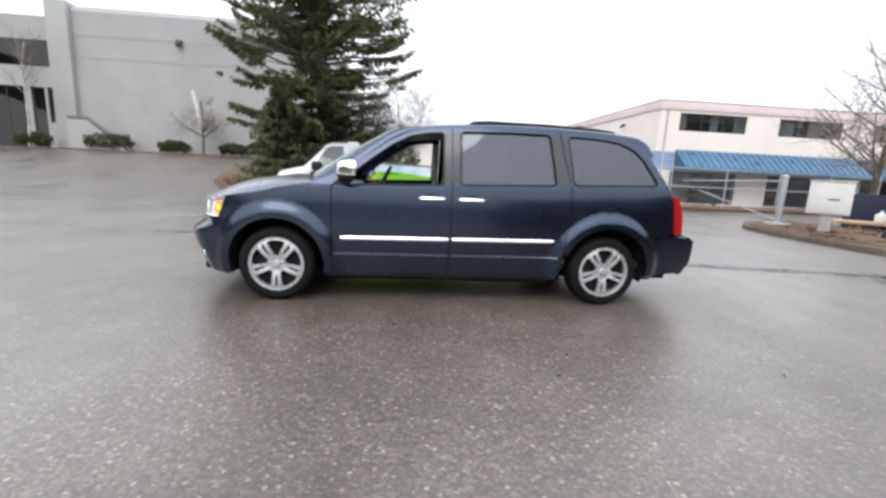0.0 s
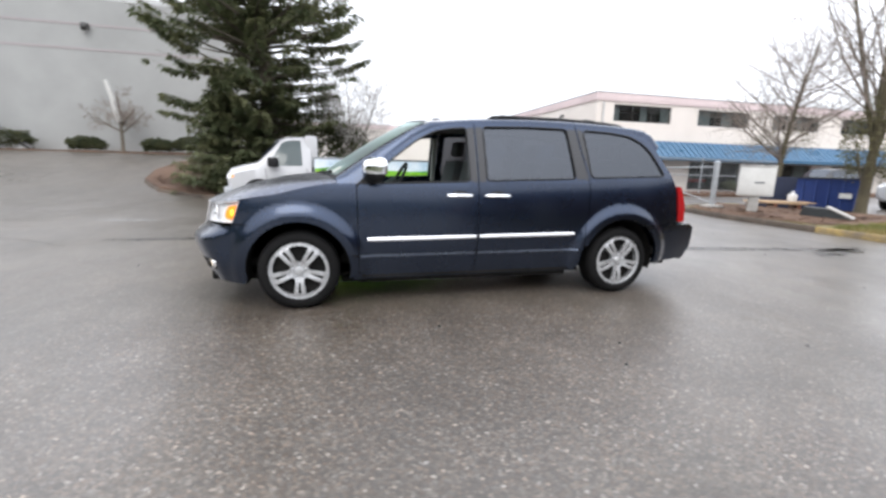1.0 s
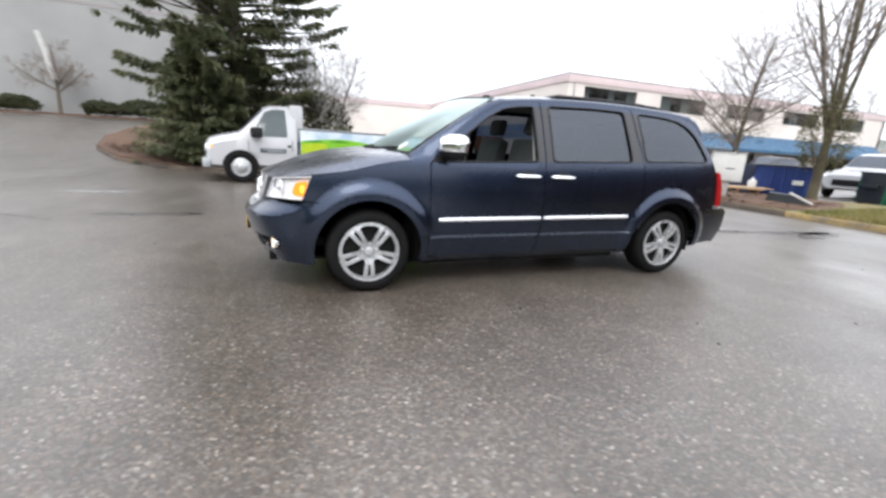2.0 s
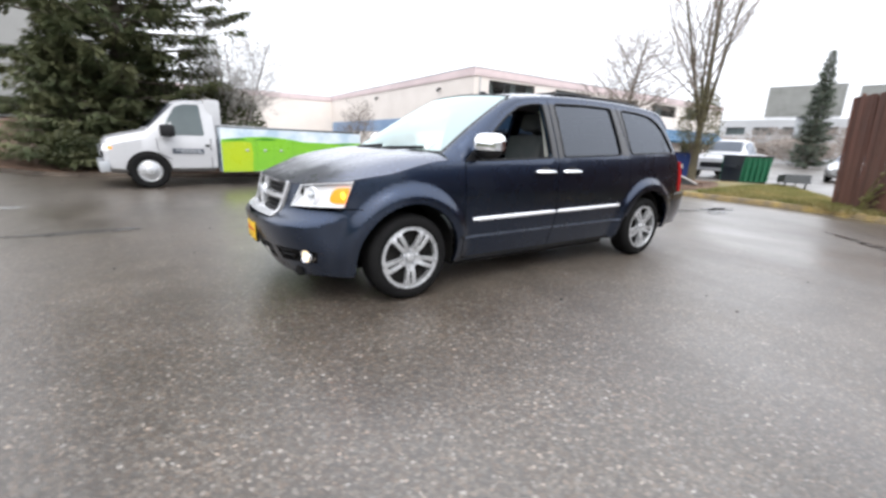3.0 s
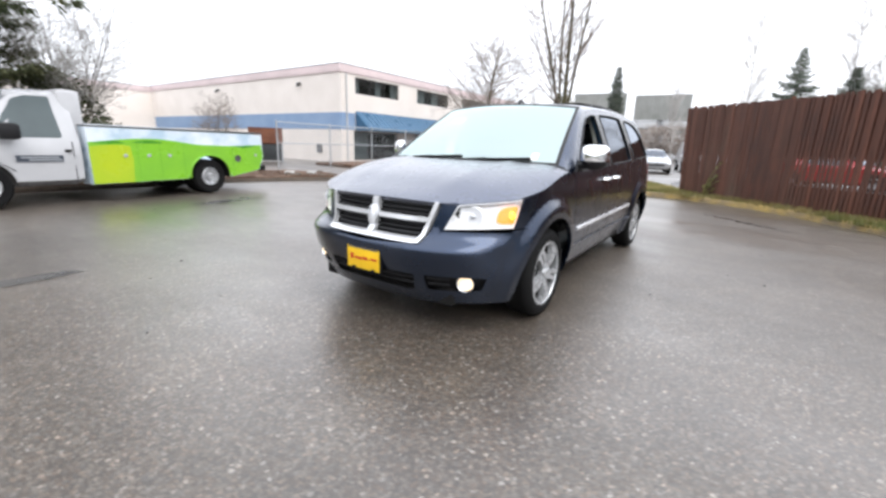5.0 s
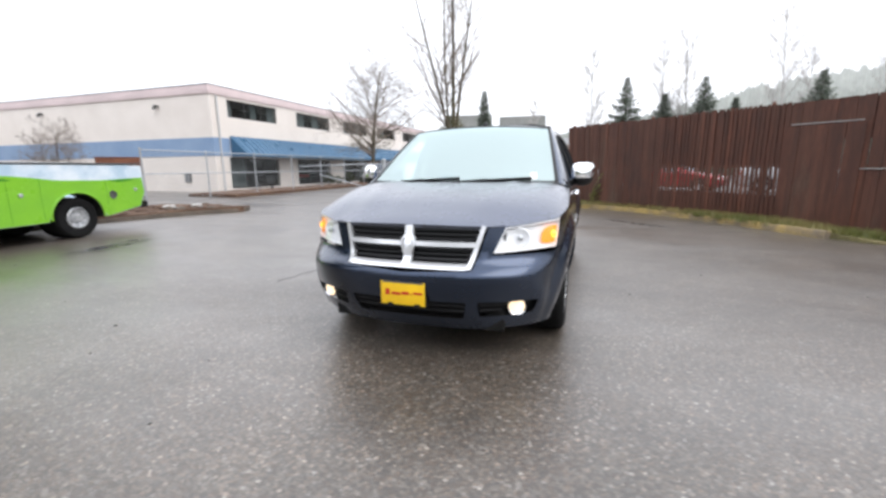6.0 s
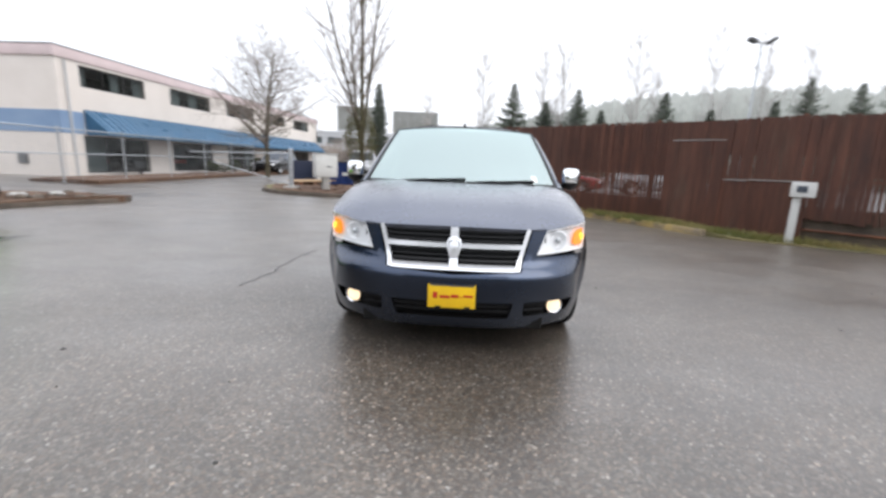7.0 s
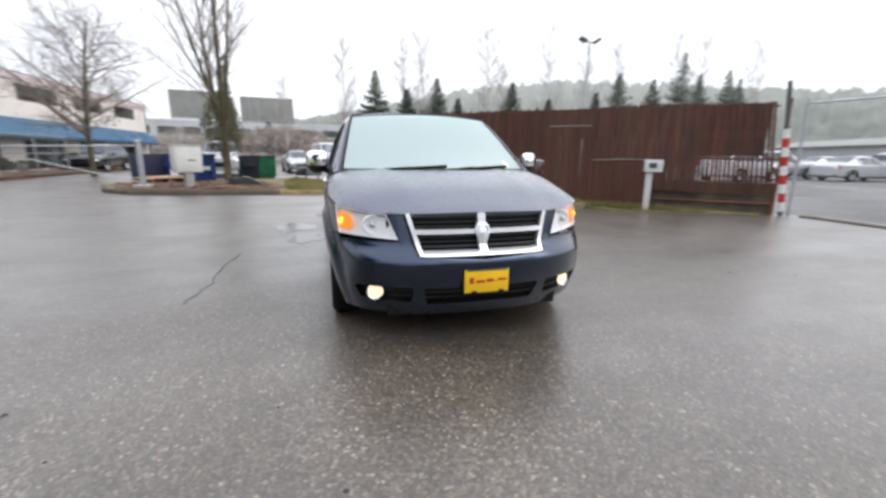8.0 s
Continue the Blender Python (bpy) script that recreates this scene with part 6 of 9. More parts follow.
def bush(name, label, base, rx, ry, rz, seed, n=900, leaf=0.07, material="leaf", group=""):
    r = random.Random(seed)
    ob = thing(name, label, "shrub", pose(*base), group)
    V, F, SV, SF = [], [], [], []
    for k in range(9):
        a = r.uniform(0, 6.283)
        tip = Vector((rx * 0.7 * math.cos(a), ry * 0.7 * math.sin(a), rz * r.uniform(0.9, 1.5)))
        limb(SV, SF, [Vector((0, 0, -0.05)), tip * 0.5 + Vector((0, 0, 0.05)), tip], [0.02, 0.014, 0.004], 4)
    for _ in range(n):
        th, ph = r.uniform(0, 6.283), math.acos(r.uniform(-0.75, 1))
        q = r.uniform(0.72, 1.06) * (0.86 + 0.22 * noise.noise(Vector((math.cos(th) * 1.8 + seed, math.sin(th) * 1.8, ph * 2))))
        p = Vector((rx * q * math.sin(ph) * math.cos(th), ry * q * math.sin(ph) * math.sin(th), rz * (0.9 + q * math.cos(ph))))
        u = Vector((r.uniform(-1, 1), r.uniform(-1, 1), r.uniform(-0.4, 1))).normalized()
        w = u.orthogonal().normalized()
        s = leaf * r.uniform(0.6, 1.3)
        b = len(V)
        V += [p, p + u * s * 0.5 + w * s * 0.35, p + u * s, p + u * s * 0.5 - w * s * 0.35]
        F.append((b, b + 1, b + 2, b + 3))
    raw_mesh("stems", SV, SF, "bark", ob)
    raw_mesh("leaves", V, F, material, ob, smooth=False)
    return ob


conifer("fir_tree", "tall dark green fir tree with drooping boughs above a mulch bed", (-3.82, 13.3, ground_z(-3.82, 13.3) + 0.1), 18.0, 4.15, 3, 380, 46, 0.25, 0.05, 0.22, per=11, trunk_r=0.24, profile=((0.0, 0.10, 0.17, 0.26, 0.45, 0.70, 1.0), (0.50, 0.62, 0.80, 0.98, 1.02, 0.66, 0.04)), lift=0.75, gaps=-0.19)
conifer("fir_tree", "younger fir tree with lower dense boughs beside a taller fir", (-5.1, 12.2, ground_z(-5.1, 12.2) + 0.1), 3.9, 1.8, 8, 150, 20, 0.22, 0.02, 0.25, per=6, trunk_r=0.09)
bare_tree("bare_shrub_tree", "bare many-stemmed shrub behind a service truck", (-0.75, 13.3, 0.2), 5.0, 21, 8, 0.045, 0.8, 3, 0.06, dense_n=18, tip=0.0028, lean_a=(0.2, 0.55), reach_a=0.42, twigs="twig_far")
bare_tree("bare_shrub_tree", "small bare shrub standing before the shop wall", (5.7, 17.9, 0.0), 3.1, 23, 5, 0.035, 0.9, 3, 0.08, dense_n=12, tip=0.003, lean_a=(0.15, 0.35), reach_a=0.45)
for k, (x, y, rx, rz) in enumerate(((-4.9, 10.9, 0.7, 0.55), (-2.6, 11.3, 1.2, 0.8), (-0.6, 11.6, 1.1, 0.8), (1.1, 12.0, 0.9, 0.6), (-2.0, 13.0, 1.3, 1.9), (-0.75, 13.2, 1.0, 1.45))):
    bush("shrub", "low dark evergreen shrub in the mulch bed", (x, y, ground_z(x, y) + 0.1), rx, rx * 0.8, rz, 31 + k, 2600, 0.12, group="shrubs in the mulch bed")
for k, (x, rx, rz) in enumerate(((-23.2, 1.1, 0.52), (-18.9, 1.7, 0.60), (-15.0, 1.1, 0.44), (-11.4, 0.9, 0.44), (-9.6, 1.2, 0.55), (-8.2, 1.0, 0.5))):
    bush("clipped_shrub", "clipped round shrub against a pale wall", (x, 23.9, ground_z(x, 23.9) + 0.04), rx, 0.6, rz, 51 + k, 2600, 0.12, group="shrubs along the pale wall")
snag = bare_tree("small_birch", "small bare birch with a peeled white top by a wall", (-13.1, 23.6, ground_z(-13.1, 23.6)), 3.6, 61, 5, 0.10, 1.3, 3, 0.42, clear=0.10, dense_n=8, lean_a=(0.9, 1.6), tip=0.004, reach_a=0.62, twigs="twig")
bm = bmesh.new()
tube(bm, [(0.0, 0.0, 1.7), (-0.16, -0.02, 2.3), (-0.22, -0.05, 3.0), (-0.45, -0.04, 3.9)], [0.12, 0.13, 0.12, 0.11], 9)
part("bare_top", bm, "white_box", snag, "peeled white upper trunk")
bare_tree("small_birch", "small bare birch with a white trunk by an entrance", (-23.2, 23.6, ground_z(-23.2, 23.6)), 6.2, 62, 1, 0.09, 0.4, 3, clear=0.5, twigs="twig", mossy="white_bark")
bare_tree("bare_maple", "tall bare tree with several upright stems on a verge", (14.55, 4.95, 0.1), 11.5, 4, 4, 0.16, 0.45, 3, 0.20, "moss_bark", reach_a=0.42, dense_n=13, tip=0.0030, lean_a=(0.16, 0.36), wobble=0.06, clear=0.10, kids1=6)
bare_tree("bare_tree", "spreading bare street tree in front of the shops", (20.6, 12.4, 0.0), 7.6, 9, 1, 0.15, 1.30, 4, 0.22, "moss_bark", clear=0.24, reach_a=0.62, dense_n=38, tip=0.0022, wobble=0.05, kids1=10)
bush("moss_growth", "olive moss and lichen over the branches of a bare street tree", (20.6, 12.4, 2.2), 1.7, 1.7, 0.75, 73, 900, 0.075, "ivy")
bush("ivy_growth", "olive ivy and twigs growing round a bare trunk", (14.6, 5.0, 0.75), 0.85, 0.85, 1.65, 71, 3000, 0.085, "ivy")


# ---- buildings ----
def wall_mesh(name, u0, u1, z0, z1, openings, thick, place, material, parent):
    """A wall with openings through it. place(u, d, z): d is the depth behind the face."""
    us = sorted({u0, u1} | {u for o in openings for u in o[:2]})
    zs_ = sorted({z0, z1} | {z for o in openings for z in o[2:4]})
    bm = bmesh.new()
    cache = {}
    def vert(i, j, d):
        if (i, j, d) not in cache:
            cache[(i, j, d)] = bm.verts.new(place(us[i], thick if d else 0.0, zs_[j]))
        return cache[(i, j, d)]
    def solid(i, j):
        if not (0 <= i < len(us) - 1 and 0 <= j < len(zs_) - 1):
            return False
        cu, cz = (us[i] + us[i + 1]) / 2, (zs_[j] + zs_[j + 1]) / 2
        return not any(o[0] < cu < o[1] and o[2] < cz < o[3] for o in openings)
    for i in range(len(us) - 1):
        for j in range(len(zs_) - 1):
            if not solid(i, j):
                continue
            for d in (0, 1):
                bm.faces.new([vert(i, j, d), vert(i + 1, j, d), vert(i + 1, j + 1, d), vert(i, j + 1, d)][::1 if d == 0 else -1])
            for di, dj, a, b in ((-1, 0, (i, j), (i, j + 1)), (1, 0, (i + 1, j + 1), (i + 1, j)), (0, -1, (i + 1, j), (i, j)), (0, 1, (i, j + 1), (i + 1, j + 1))):
                if not solid(i + di, j + dj):
                    bm.faces.new((vert(*a, 0), vert(*b, 0), vert(*b, 1), vert(*a, 1)))
    bmesh.ops.recalc_face_normals(bm, faces=bm.faces[:])
    return part(name, bm, material, parent, smooth=False)


def window_unit(parent, place, u0, u1, z0, z1, lights, depth=0.10, curtains=(), name="window", glass_mat="window"):
    """A framed window in an opening: frame, panes side by side, sill and curtains."""
    bm = bmesh.new()
    f = 0.05
    def blk(a0, a1, c0, c1, d0, d1):
        vs = [bm.verts.new(place(u, d, z)) for d in (d0, d1) for u, z in ((a0, c0), (a1, c0), (a1, c1), (a0, c1))]
        for q in ((0, 1, 2, 3), (7, 6, 5, 4), (0, 4, 5, 1), (1, 5, 6, 2), (2, 6, 7, 3), (3, 7, 4, 0)):
            bm.faces.new([vs[i] for i in q])
    blk(u0, u0 + f, z0, z1, depth, depth + 0.06)
    blk(u1 - f, u1, z0, z1, depth, depth + 0.06)
    blk(u0 + f, u1 - f, z0, z0 + f, depth, depth + 0.06)
    blk(u0 + f, u1 - f, z1 - f, z1, depth, depth + 0.06)
    step = (u1 - u0 - 2 * f) / lights
    for k in range(1, lights):
        c = u0 + f + step * k
        blk(c - 0.02, c + 0.02, z0 + f, z1 - f, depth + 0.005, depth + 0.055)
    bmesh.ops.recalc_face_normals(bm, faces=bm.faces[:])
    win = part(name, bm, "frame", parent, smooth=False)
    for k in range(lights):
        a, b = u0 + f + step * k + 0.021, u0 + f + step * (k + 1) - 0.021
        bm = bmesh.new()
        vs = [bm.verts.new(place(u, depth + 0.03 + (0.008 if k % 2 else 0.0), z)) for u, z in ((a, z0 + f), (b, z0 + f), (b, z1 - f), (a, z1 - f))]
        bm.faces.new(vs)
        part("pane", bm, glass_mat, win, smooth=False)
    for c0, c1 in curtains:
        bm = bmesh.new()
        n = 10
        top_, low_ = [], []
        for k in range(n + 1):
            u = u0 + (u1 - u0) * (c0 + (c1 - c0) * k / n)
            d = depth + 0.22 + (0.03 if k % 2 else 0.0)
            top_.append(bm.verts.new(place(u, d, z1)))
            low_.append(bm.verts.new(place(u, d, z0 + 0.02)))
        for k in range(n):
            bm.faces.new((low_[k], low_[k + 1], top_[k + 1], top_[k]))
        part("curtain", bm, "curtain", win)
    return win


# cream shop building: long front facing -y, end wall facing -x
SHOP_X, SHOP_Y, SHOP_TOP, SHOP_END = 14.16, 19.05, 5.94, 47.6
shop = thing("shop_building", "cream two-storey shop building with blue metal awning and band", "building")
front = lambda u, d, z: Vector((u, SHOP_Y + d, z))
side_w = lambda u, d, z: Vector((SHOP_X + d, u, z))
upper = [(15.38 + 6.29 * k, 19.58 + 6.29 * k, 4.30, 5.30) for k in range(5)]
lower = [(15.20 + 6.29 * k, 19.50 + 6.29 * k, 0.14, 1.98) for k in range(5)]
wall_mesh("front_wall", SHOP_X, SHOP_END, -0.1, 5.45, upper + lower, 0.30, front, "cream", shop)
wall_mesh("end_wall", SHOP_Y + 0.30, 46.0, -0.1, 5.45, [], 0.30, side_w, "cream", shop)
wall_mesh("end_wall", SHOP_Y, 46.0, -0.1, 5.45, [], -0.30, lambda u, d, z: Vector((SHOP_END + d, u, z)), "cream", shop)
wall_mesh("wing_wall", -30.0, SHOP_X - 0.01, -0.1, 5.35, [], 0.30, lambda u, d, z: Vector((u, 46.0 + d, z)), "cream", shop)
for nm, args in (("front_parapet", (SHOP_X - 0.06, SHOP_END + 0.06, SHOP_Y - 0.06, SHOP_Y + 0.30, 5.45, SHOP_TOP)), ("end_parapet", (SHOP_X - 0.06, SHOP_X + 0.30, SHOP_Y + 0.302, 46.0, 5.45, SHOP_TOP)), ("wing_parapet", (-30.0, SHOP_X - 0.062, 45.94, 46.3, 5.35, 5.85))):
    bm = bmesh.new()
    box(bm, *args, 0.015)
    part(nm, bm, "pink_cap", shop)
    bm = bmesh.new()
    x0, x1, y0, y1, z0, z1 = args
    box(bm, x0 - 0.03, x1 + 0.03, y0 - 0.03, y1 + 0.03, z1 + 0.002, z1 + 0.05, 0.01)
    part("coping", bm, "steel", shop)
bm = bmesh.new()
box(bm, SHOP_X + 0.3, SHOP_END - 0.3, SHOP_Y + 0.3, 46.0, 5.30, 5.42)
part("roof", bm, "concrete", shop)
bm = bmesh.new()
box(bm, SHOP_X - 0.018, SHOP_X - 0.002, SHOP_Y - 0.018, 45.9, 2.05, 3.08)
part("painted_band", bm, "blue_band", shop, "faded blue painted band")
bm = bmesh.new()
box(bm, SHOP_X, SHOP_X + 1.15, SHOP_Y - 0.018, SHOP_Y - 0.002, 2.05, 3.08)
part("painted_band", bm, "blue_band", shop, "faded blue painted band")
bm = bmesh.new()
tube(bm, [(SHOP_X + 0.42, SHOP_Y - 0.07, 0.0), (SHOP_X + 0.42, SHOP_Y - 0.07, 5.4)], 0.05, 8)
part("downpipe", bm, "wall_soft", shop)
# two small lamps and a vent grille on the end wall
for y, z in ((23.0, 4.95), (33.5, 5.0)):
    bm = bmesh.new()
    box(bm, SHOP_X - 0.22, SHOP_X - 0.002, y - 0.10, y + 0.10, z - 0.06, z + 0.06, 0.02)
    tube(bm, [(SHOP_X - 0.14, y, z - 0.05), (SHOP_X - 0.28, y, z - 0.16)], [0.06, 0.09], 10)
    part("wall_lamp", bm, "frame", shop)
bm = bmesh.new()
box(bm, SHOP_X - 0.05, SHOP_X - 0.002, 21.0, 21.5, 0.55, 1.05, 0.01)
vent = part("wall_vent", bm, "frame", shop)
for k in range(6):
    bm = bmesh.new()
    box(bm, SHOP_X - 0.07, SHOP_X - 0.052, 21.03, 21.47, 0.58 + 0.075 * k, 0.62 + 0.075 * k)
    part("slat", bm, "steel", vent)
cur = [((0.0, 0.14), (0.50, 0.62), (0.86, 1.0)), ((0.05, 0.30), (0.52, 0.74)), ((0.0, 0.2), (0.6, 0.8)), ((0.3, 0.5),), ((0.0, 0.25), (0.7, 1.0))]
for k, (a, b, c, d) in enumerate(upper):
    window_unit(shop, front, a, b, c, d, 3, 0.08, cur[k])
for k, (a, b, c, d) in enumerate(lower):
    window_unit(shop, front, a, b, c, d, 3, 0.10, (((0.02, 0.36),), (), ((0.70, 0.98),), (), ((0.0, 0.2),))[k], "shop_window")
# added dark backing and floor: the rooms' dimness is put into their colour
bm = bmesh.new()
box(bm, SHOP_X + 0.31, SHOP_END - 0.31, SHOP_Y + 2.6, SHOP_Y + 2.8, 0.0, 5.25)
part("room_backing", bm, "dark_room", shop)
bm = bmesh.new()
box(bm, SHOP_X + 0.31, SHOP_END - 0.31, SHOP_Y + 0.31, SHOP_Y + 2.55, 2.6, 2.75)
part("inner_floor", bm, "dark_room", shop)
# awning: sloped standing-seam metal over the front, closed at its ends
AW0, AW1, AW_OUT = 15.35, 47.0, 1.15
awn = bmesh.new()
P = lambda x, d, z: awn.verts.new((x, SHOP_Y - 0.02 - d, z))
prof = [(0.0, 3.22), (AW_OUT, 2.22), (AW_OUT, 2.02), (AW_OUT - 0.04, 2.02), (AW_OUT - 0.04, 2.17), (0.0, 3.15)]
a_ = [P(AW0, d, z) for d, z in prof]
b_ = [P(AW1, d, z) for d, z in prof]
for i in range(len(prof)):
    awn.faces.new((a_[i], a_[(i + 1) % 6], b_[(i + 1) % 6], b_[i]))
for x in (AW0, AW1):
    v = [P(x, d, z) for d, z in ((0.0, 3.22), (AW_OUT, 2.22), (AW_OUT, 2.02), (0.0, 2.02))]
    awn.faces.new(v if x == AW0 else v[::-1])
bmesh.ops.recalc_face_normals(awn, faces=awn.faces[:])
awning = part("awning", awn, "awning", shop, "blue standing-seam metal awning", smooth=False)
rib = bmesh.new()
vs = [rib.verts.new((x, -d, z + e)) for d, z in ((0.01, 3.20 - 0.0), (AW_OUT, 2.22)) for x, e in ((-0.018, 0.0), (-0.010, 0.055), (0.010, 0.055), (0.018, 0.0))]
for q in ((0, 1, 5, 4), (1, 2, 6, 5), (2, 3, 7, 6), (4, 5, 6, 7)):
    rib.faces.new([vs[i] for i in q])
bmesh.ops.recalc_face_normals(rib, faces=rib.faces[:])
rib_mesh = mesh_of("awning_rib", rib, False)
rib_mesh.materials.append(M["awning"])
x = AW0 + 0.2
while x < AW1:
    o = part("awning_rib", rib_mesh, None, awning)
    o.location = (x, SHOP_Y - 0.02, 0.0)
    x += 0.41


# goods shown behind the shop's panes, and what stands along its front
for x0, x1, y0, z1 in ((15.75, 17.1, SHOP_Y + 0.55, 0.82), (21.9, 23.6, SHOP_Y + 0.60, 0.86), (36.0, 37.4, SHOP_Y + 0.6, 0.8)):
    stall = thing("display_table", "low display table with a red cloth behind a shop window", "table", pose((x0 + x1) / 2, y0 + 0.3, 0.0), "display tables in the shop windows")
    hw = (x1 - x0) / 2
    bm = bmesh.new()
    box(bm, -hw, hw, -0.28, 0.28, z1 - 0.22, z1, 0.03)
    part("cloth", bm, "red_tape", stall, "red draped cloth")
    for sx in (-1, 1):
        for sy in (-1, 1):
            bm = bmesh.new()
            box(bm, sx * (hw - 0.08) - 0.025, sx * (hw - 0.08) + 0.025, sy * 0.22 - 0.025, sy * 0.22 + 0.025, 0.0, z1 - 0.21)
            part("leg", bm, "frame", stall)
tub = thing("wheelbarrow", "blue-grey wheelbarrow standing before a shop window", "wheelbarrow", pose(17.0, 18.15, 0.06, 0, 0, 12))
bm = bmesh.new()
sheet(bm, [(-0.62, 0.80), (-0.38, 0.38), (0.34, 0.34), (0.62, 0.66)], [], 0.3, lambda x, z: Vector((x, -0.30 - 0.10 * z, z)), lambda p: Vector((p.x, -p.y, p.z)))
part("tray", bm, "bin_dark", tub, smooth=False)
for y in (-0.24, 0.24):
    bm = bmesh.new()
    tube(bm, [(0.70, y * 0.3, 0.18), (0.10, y, 0.34), (-1.05, y, 0.62)], 0.020, 6)
    part("handle", bm, "frame", tub)
    bm = bmesh.new()
    tube(bm, [(-0.30, y, 0.40), (-0.38, y, 0.0)], 0.018, 6)
    part("leg", bm, "frame", tub)
bm = bmesh.new()
lathe(bm, [(0.10, -0.02), (0.14, -0.04), (0.18, -0.03), (0.18, 0.03), (0.14, 0.04), (0.10, 0.02)], 18, Matrix.Translation((0.72, 0.0, 0.18)), True)
part("wheel", bm, "rubber", tub)
for x, rx, rz, k in ((24.1, 0.55, 0.42, 0), (30.6, 0.95, 0.62, 1), (27.1, 0.35, 0.50, 2)):
    bush("shrub", "small green shrub on the strip before the shops", (x, 18.2, 0.04), rx, 0.5, rz, 141 + k, 1300, 0.12, group="shrubs before the shops")

# pale grey warehouse behind the rising drive, with its entrance block
ware = thing("warehouse", "pale grey concrete warehouse with dusky bands and a recessed entrance", "building")
WY = 25.0
wf = lambda u, d, z: Vector((u, WY + d, z))
wall_mesh("front_wall", -21.1, -6.2, 0.9, 10.25, [], 0.3, wf, "grey_wall", ware)
wall_mesh("end_wall", WY + 0.3, 60.0, 0.9, 10.25, [], -0.3, lambda u, d, z: Vector((-6.2 + d, u, z)), "grey_wall", ware)
bm = bmesh.new()
box(bm, -22.35, -21.105, WY - 0.35, WY + 0.9, 0.9, 10.45, 0.02)
part("pier", bm, "grey_wall", ware)
ent = [(-29.0, -22.75, 6.75, 8.35), (-24.6, -23.75, 1.65, 5.5), (-28.5, -24.9, 1.65, 5.5), (-23.6, -22.75, 3.3, 5.5)]
wr = lambda u, d, z: Vector((u, WY + 0.9 + d, z))
wall_mesh("entrance_wall", -40.0, -22.36, 0.9, 9.8, ent, 0.3, wr, "grey_wall", ware)
for k, (a, b, c, d) in enumerate(ent):
    window_unit(ware, wr, a, b, c, d, 3 if b - a > 2 else 1, 0.10, ())
# added backing, dark in colour for the unlit room behind the entrance
bm = bmesh.new()
box(bm, -40, -22.4, WY + 4.0, WY + 4.2, 0.9, 9.7)
part("room_backing", bm, "dark_room", ware)
bm = bmesh.new()
box(bm, -40, -6.5, WY + 1.25, 60.0, 9.6, 9.75)
part("roof", bm, "concrete", ware)
for z in (7.25, 8.55):
    bm = bmesh.new()
    box(bm, -21.1, -6.19, WY - 0.012, WY - 0.001, z, z + 0.13)
    part("reveal_band", bm, "grey_band", ware, "dusky painted line")
for x in (-14.8,):
    bm = bmesh.new()
    box(bm, x - 0.16, x + 0.16, WY - 0.26, WY - 0.002, 8.42, 8.68, 0.03)
    tube(bm, [(x, WY - 0.2, 8.45), (x, WY - 0.34, 8.33)], [0.10, 0.13], 10)
    part("wall_lamp", bm, "frame", ware)
bm = bmesh.new()
box(bm, -21.05, -6.2, WY - 0.010, WY - 0.001, 9.98, 10.2)
part("coping_strip", bm, "wall_soft", ware)
# stair down along the wall: sloping parapet under a thickened dark rail
bm = bmesh.new()
prof = [(-21.0, 3.45), (-19.9, 3.45), (-17.6, 1.55), (-17.6, 1.2), (-21.0, 1.2)]
sheet(bm, prof, [], 0.8, lambda u, z: Vector((u, WY - 1.3, z)), lambda p: p + Vector((0, 0.2, 0)))
part("stair_parapet", bm, "grey_wall", ware, smooth=False)
# rail made thick and dark to stand for the shaded stair opening
bm = bmesh.new()
tube(bm, [(-21.0, WY - 1.2, 3.52), (-19.9, WY - 1.2, 3.52), (-17.5, WY - 1.2, 1.68)], 0.12, 8)
part("stair_shade_rail", bm, "frame", ware)


# ---- other vehicles ----
def body_ring(st):
    """Half a cross-section, from the sill up to the middle of the roof."""
    x, zb, zw, zt, wl, ww, wt = st
    return [(wl * 0.80, zb), (wl, zb + 0.10), (ww, zb + 0.55 * (zw - zb)), (ww * 0.985, zw), (wt + 0.45 * (ww - wt) * 0.4, zw + 0.62 * (zt - zw)), (wt, zt - 0.07 * min(1, (zt - zw) * 3)), (wt * 0.72, zt), (0.0, zt + 0.015)]


def loft_body(bm, stations):
    rings = []
    for st in stations:
        half = body_ring(st)
        full = [(-y, z) for y, z in half] + [(y, z) for y, z in half[-2::-1]]
        rings.append([bm.verts.new((st[0], y, z)) for y, z in full])
    n = len(rings[0])
    for a, b in zip(rings, rings[1:]):
        for i in range(n - 1):
            bm.faces.new((a[i], a[i + 1], b[i + 1], b[i]))
        bm.faces.new((a[n - 1], a[0], b[0], b[n - 1]))
    bm.faces.new(rings[0][::-1])
    bm.faces.new(rings[-1])
    bmesh.ops.recalc_face_normals(bm, faces=bm.faces[:])


def body_at(stations, x, f, seg=3):
    """A point of the side between belt (f=0) and roof edge (f=1)."""
    k = max(i for i in range(len(stations) - 1) if stations[i][0] <= x + 1e-9)
    t = (x - stations[k][0]) / (stations[k + 1][0] - stations[k][0])
    st = tuple(a + (b - a) * t for a, b in zip(stations[k], stations[k + 1]))
    pts = body_ring(st)[seg:seg + 3]
    q = f * 2
    i = min(int(q), 1)
    y = pts[i][0] + (pts[i + 1][0] - pts[i][0]) * (q - i)
    z = pts[i][1] + (pts[i + 1][1] - pts[i][1]) * (q - i)
    return y, z


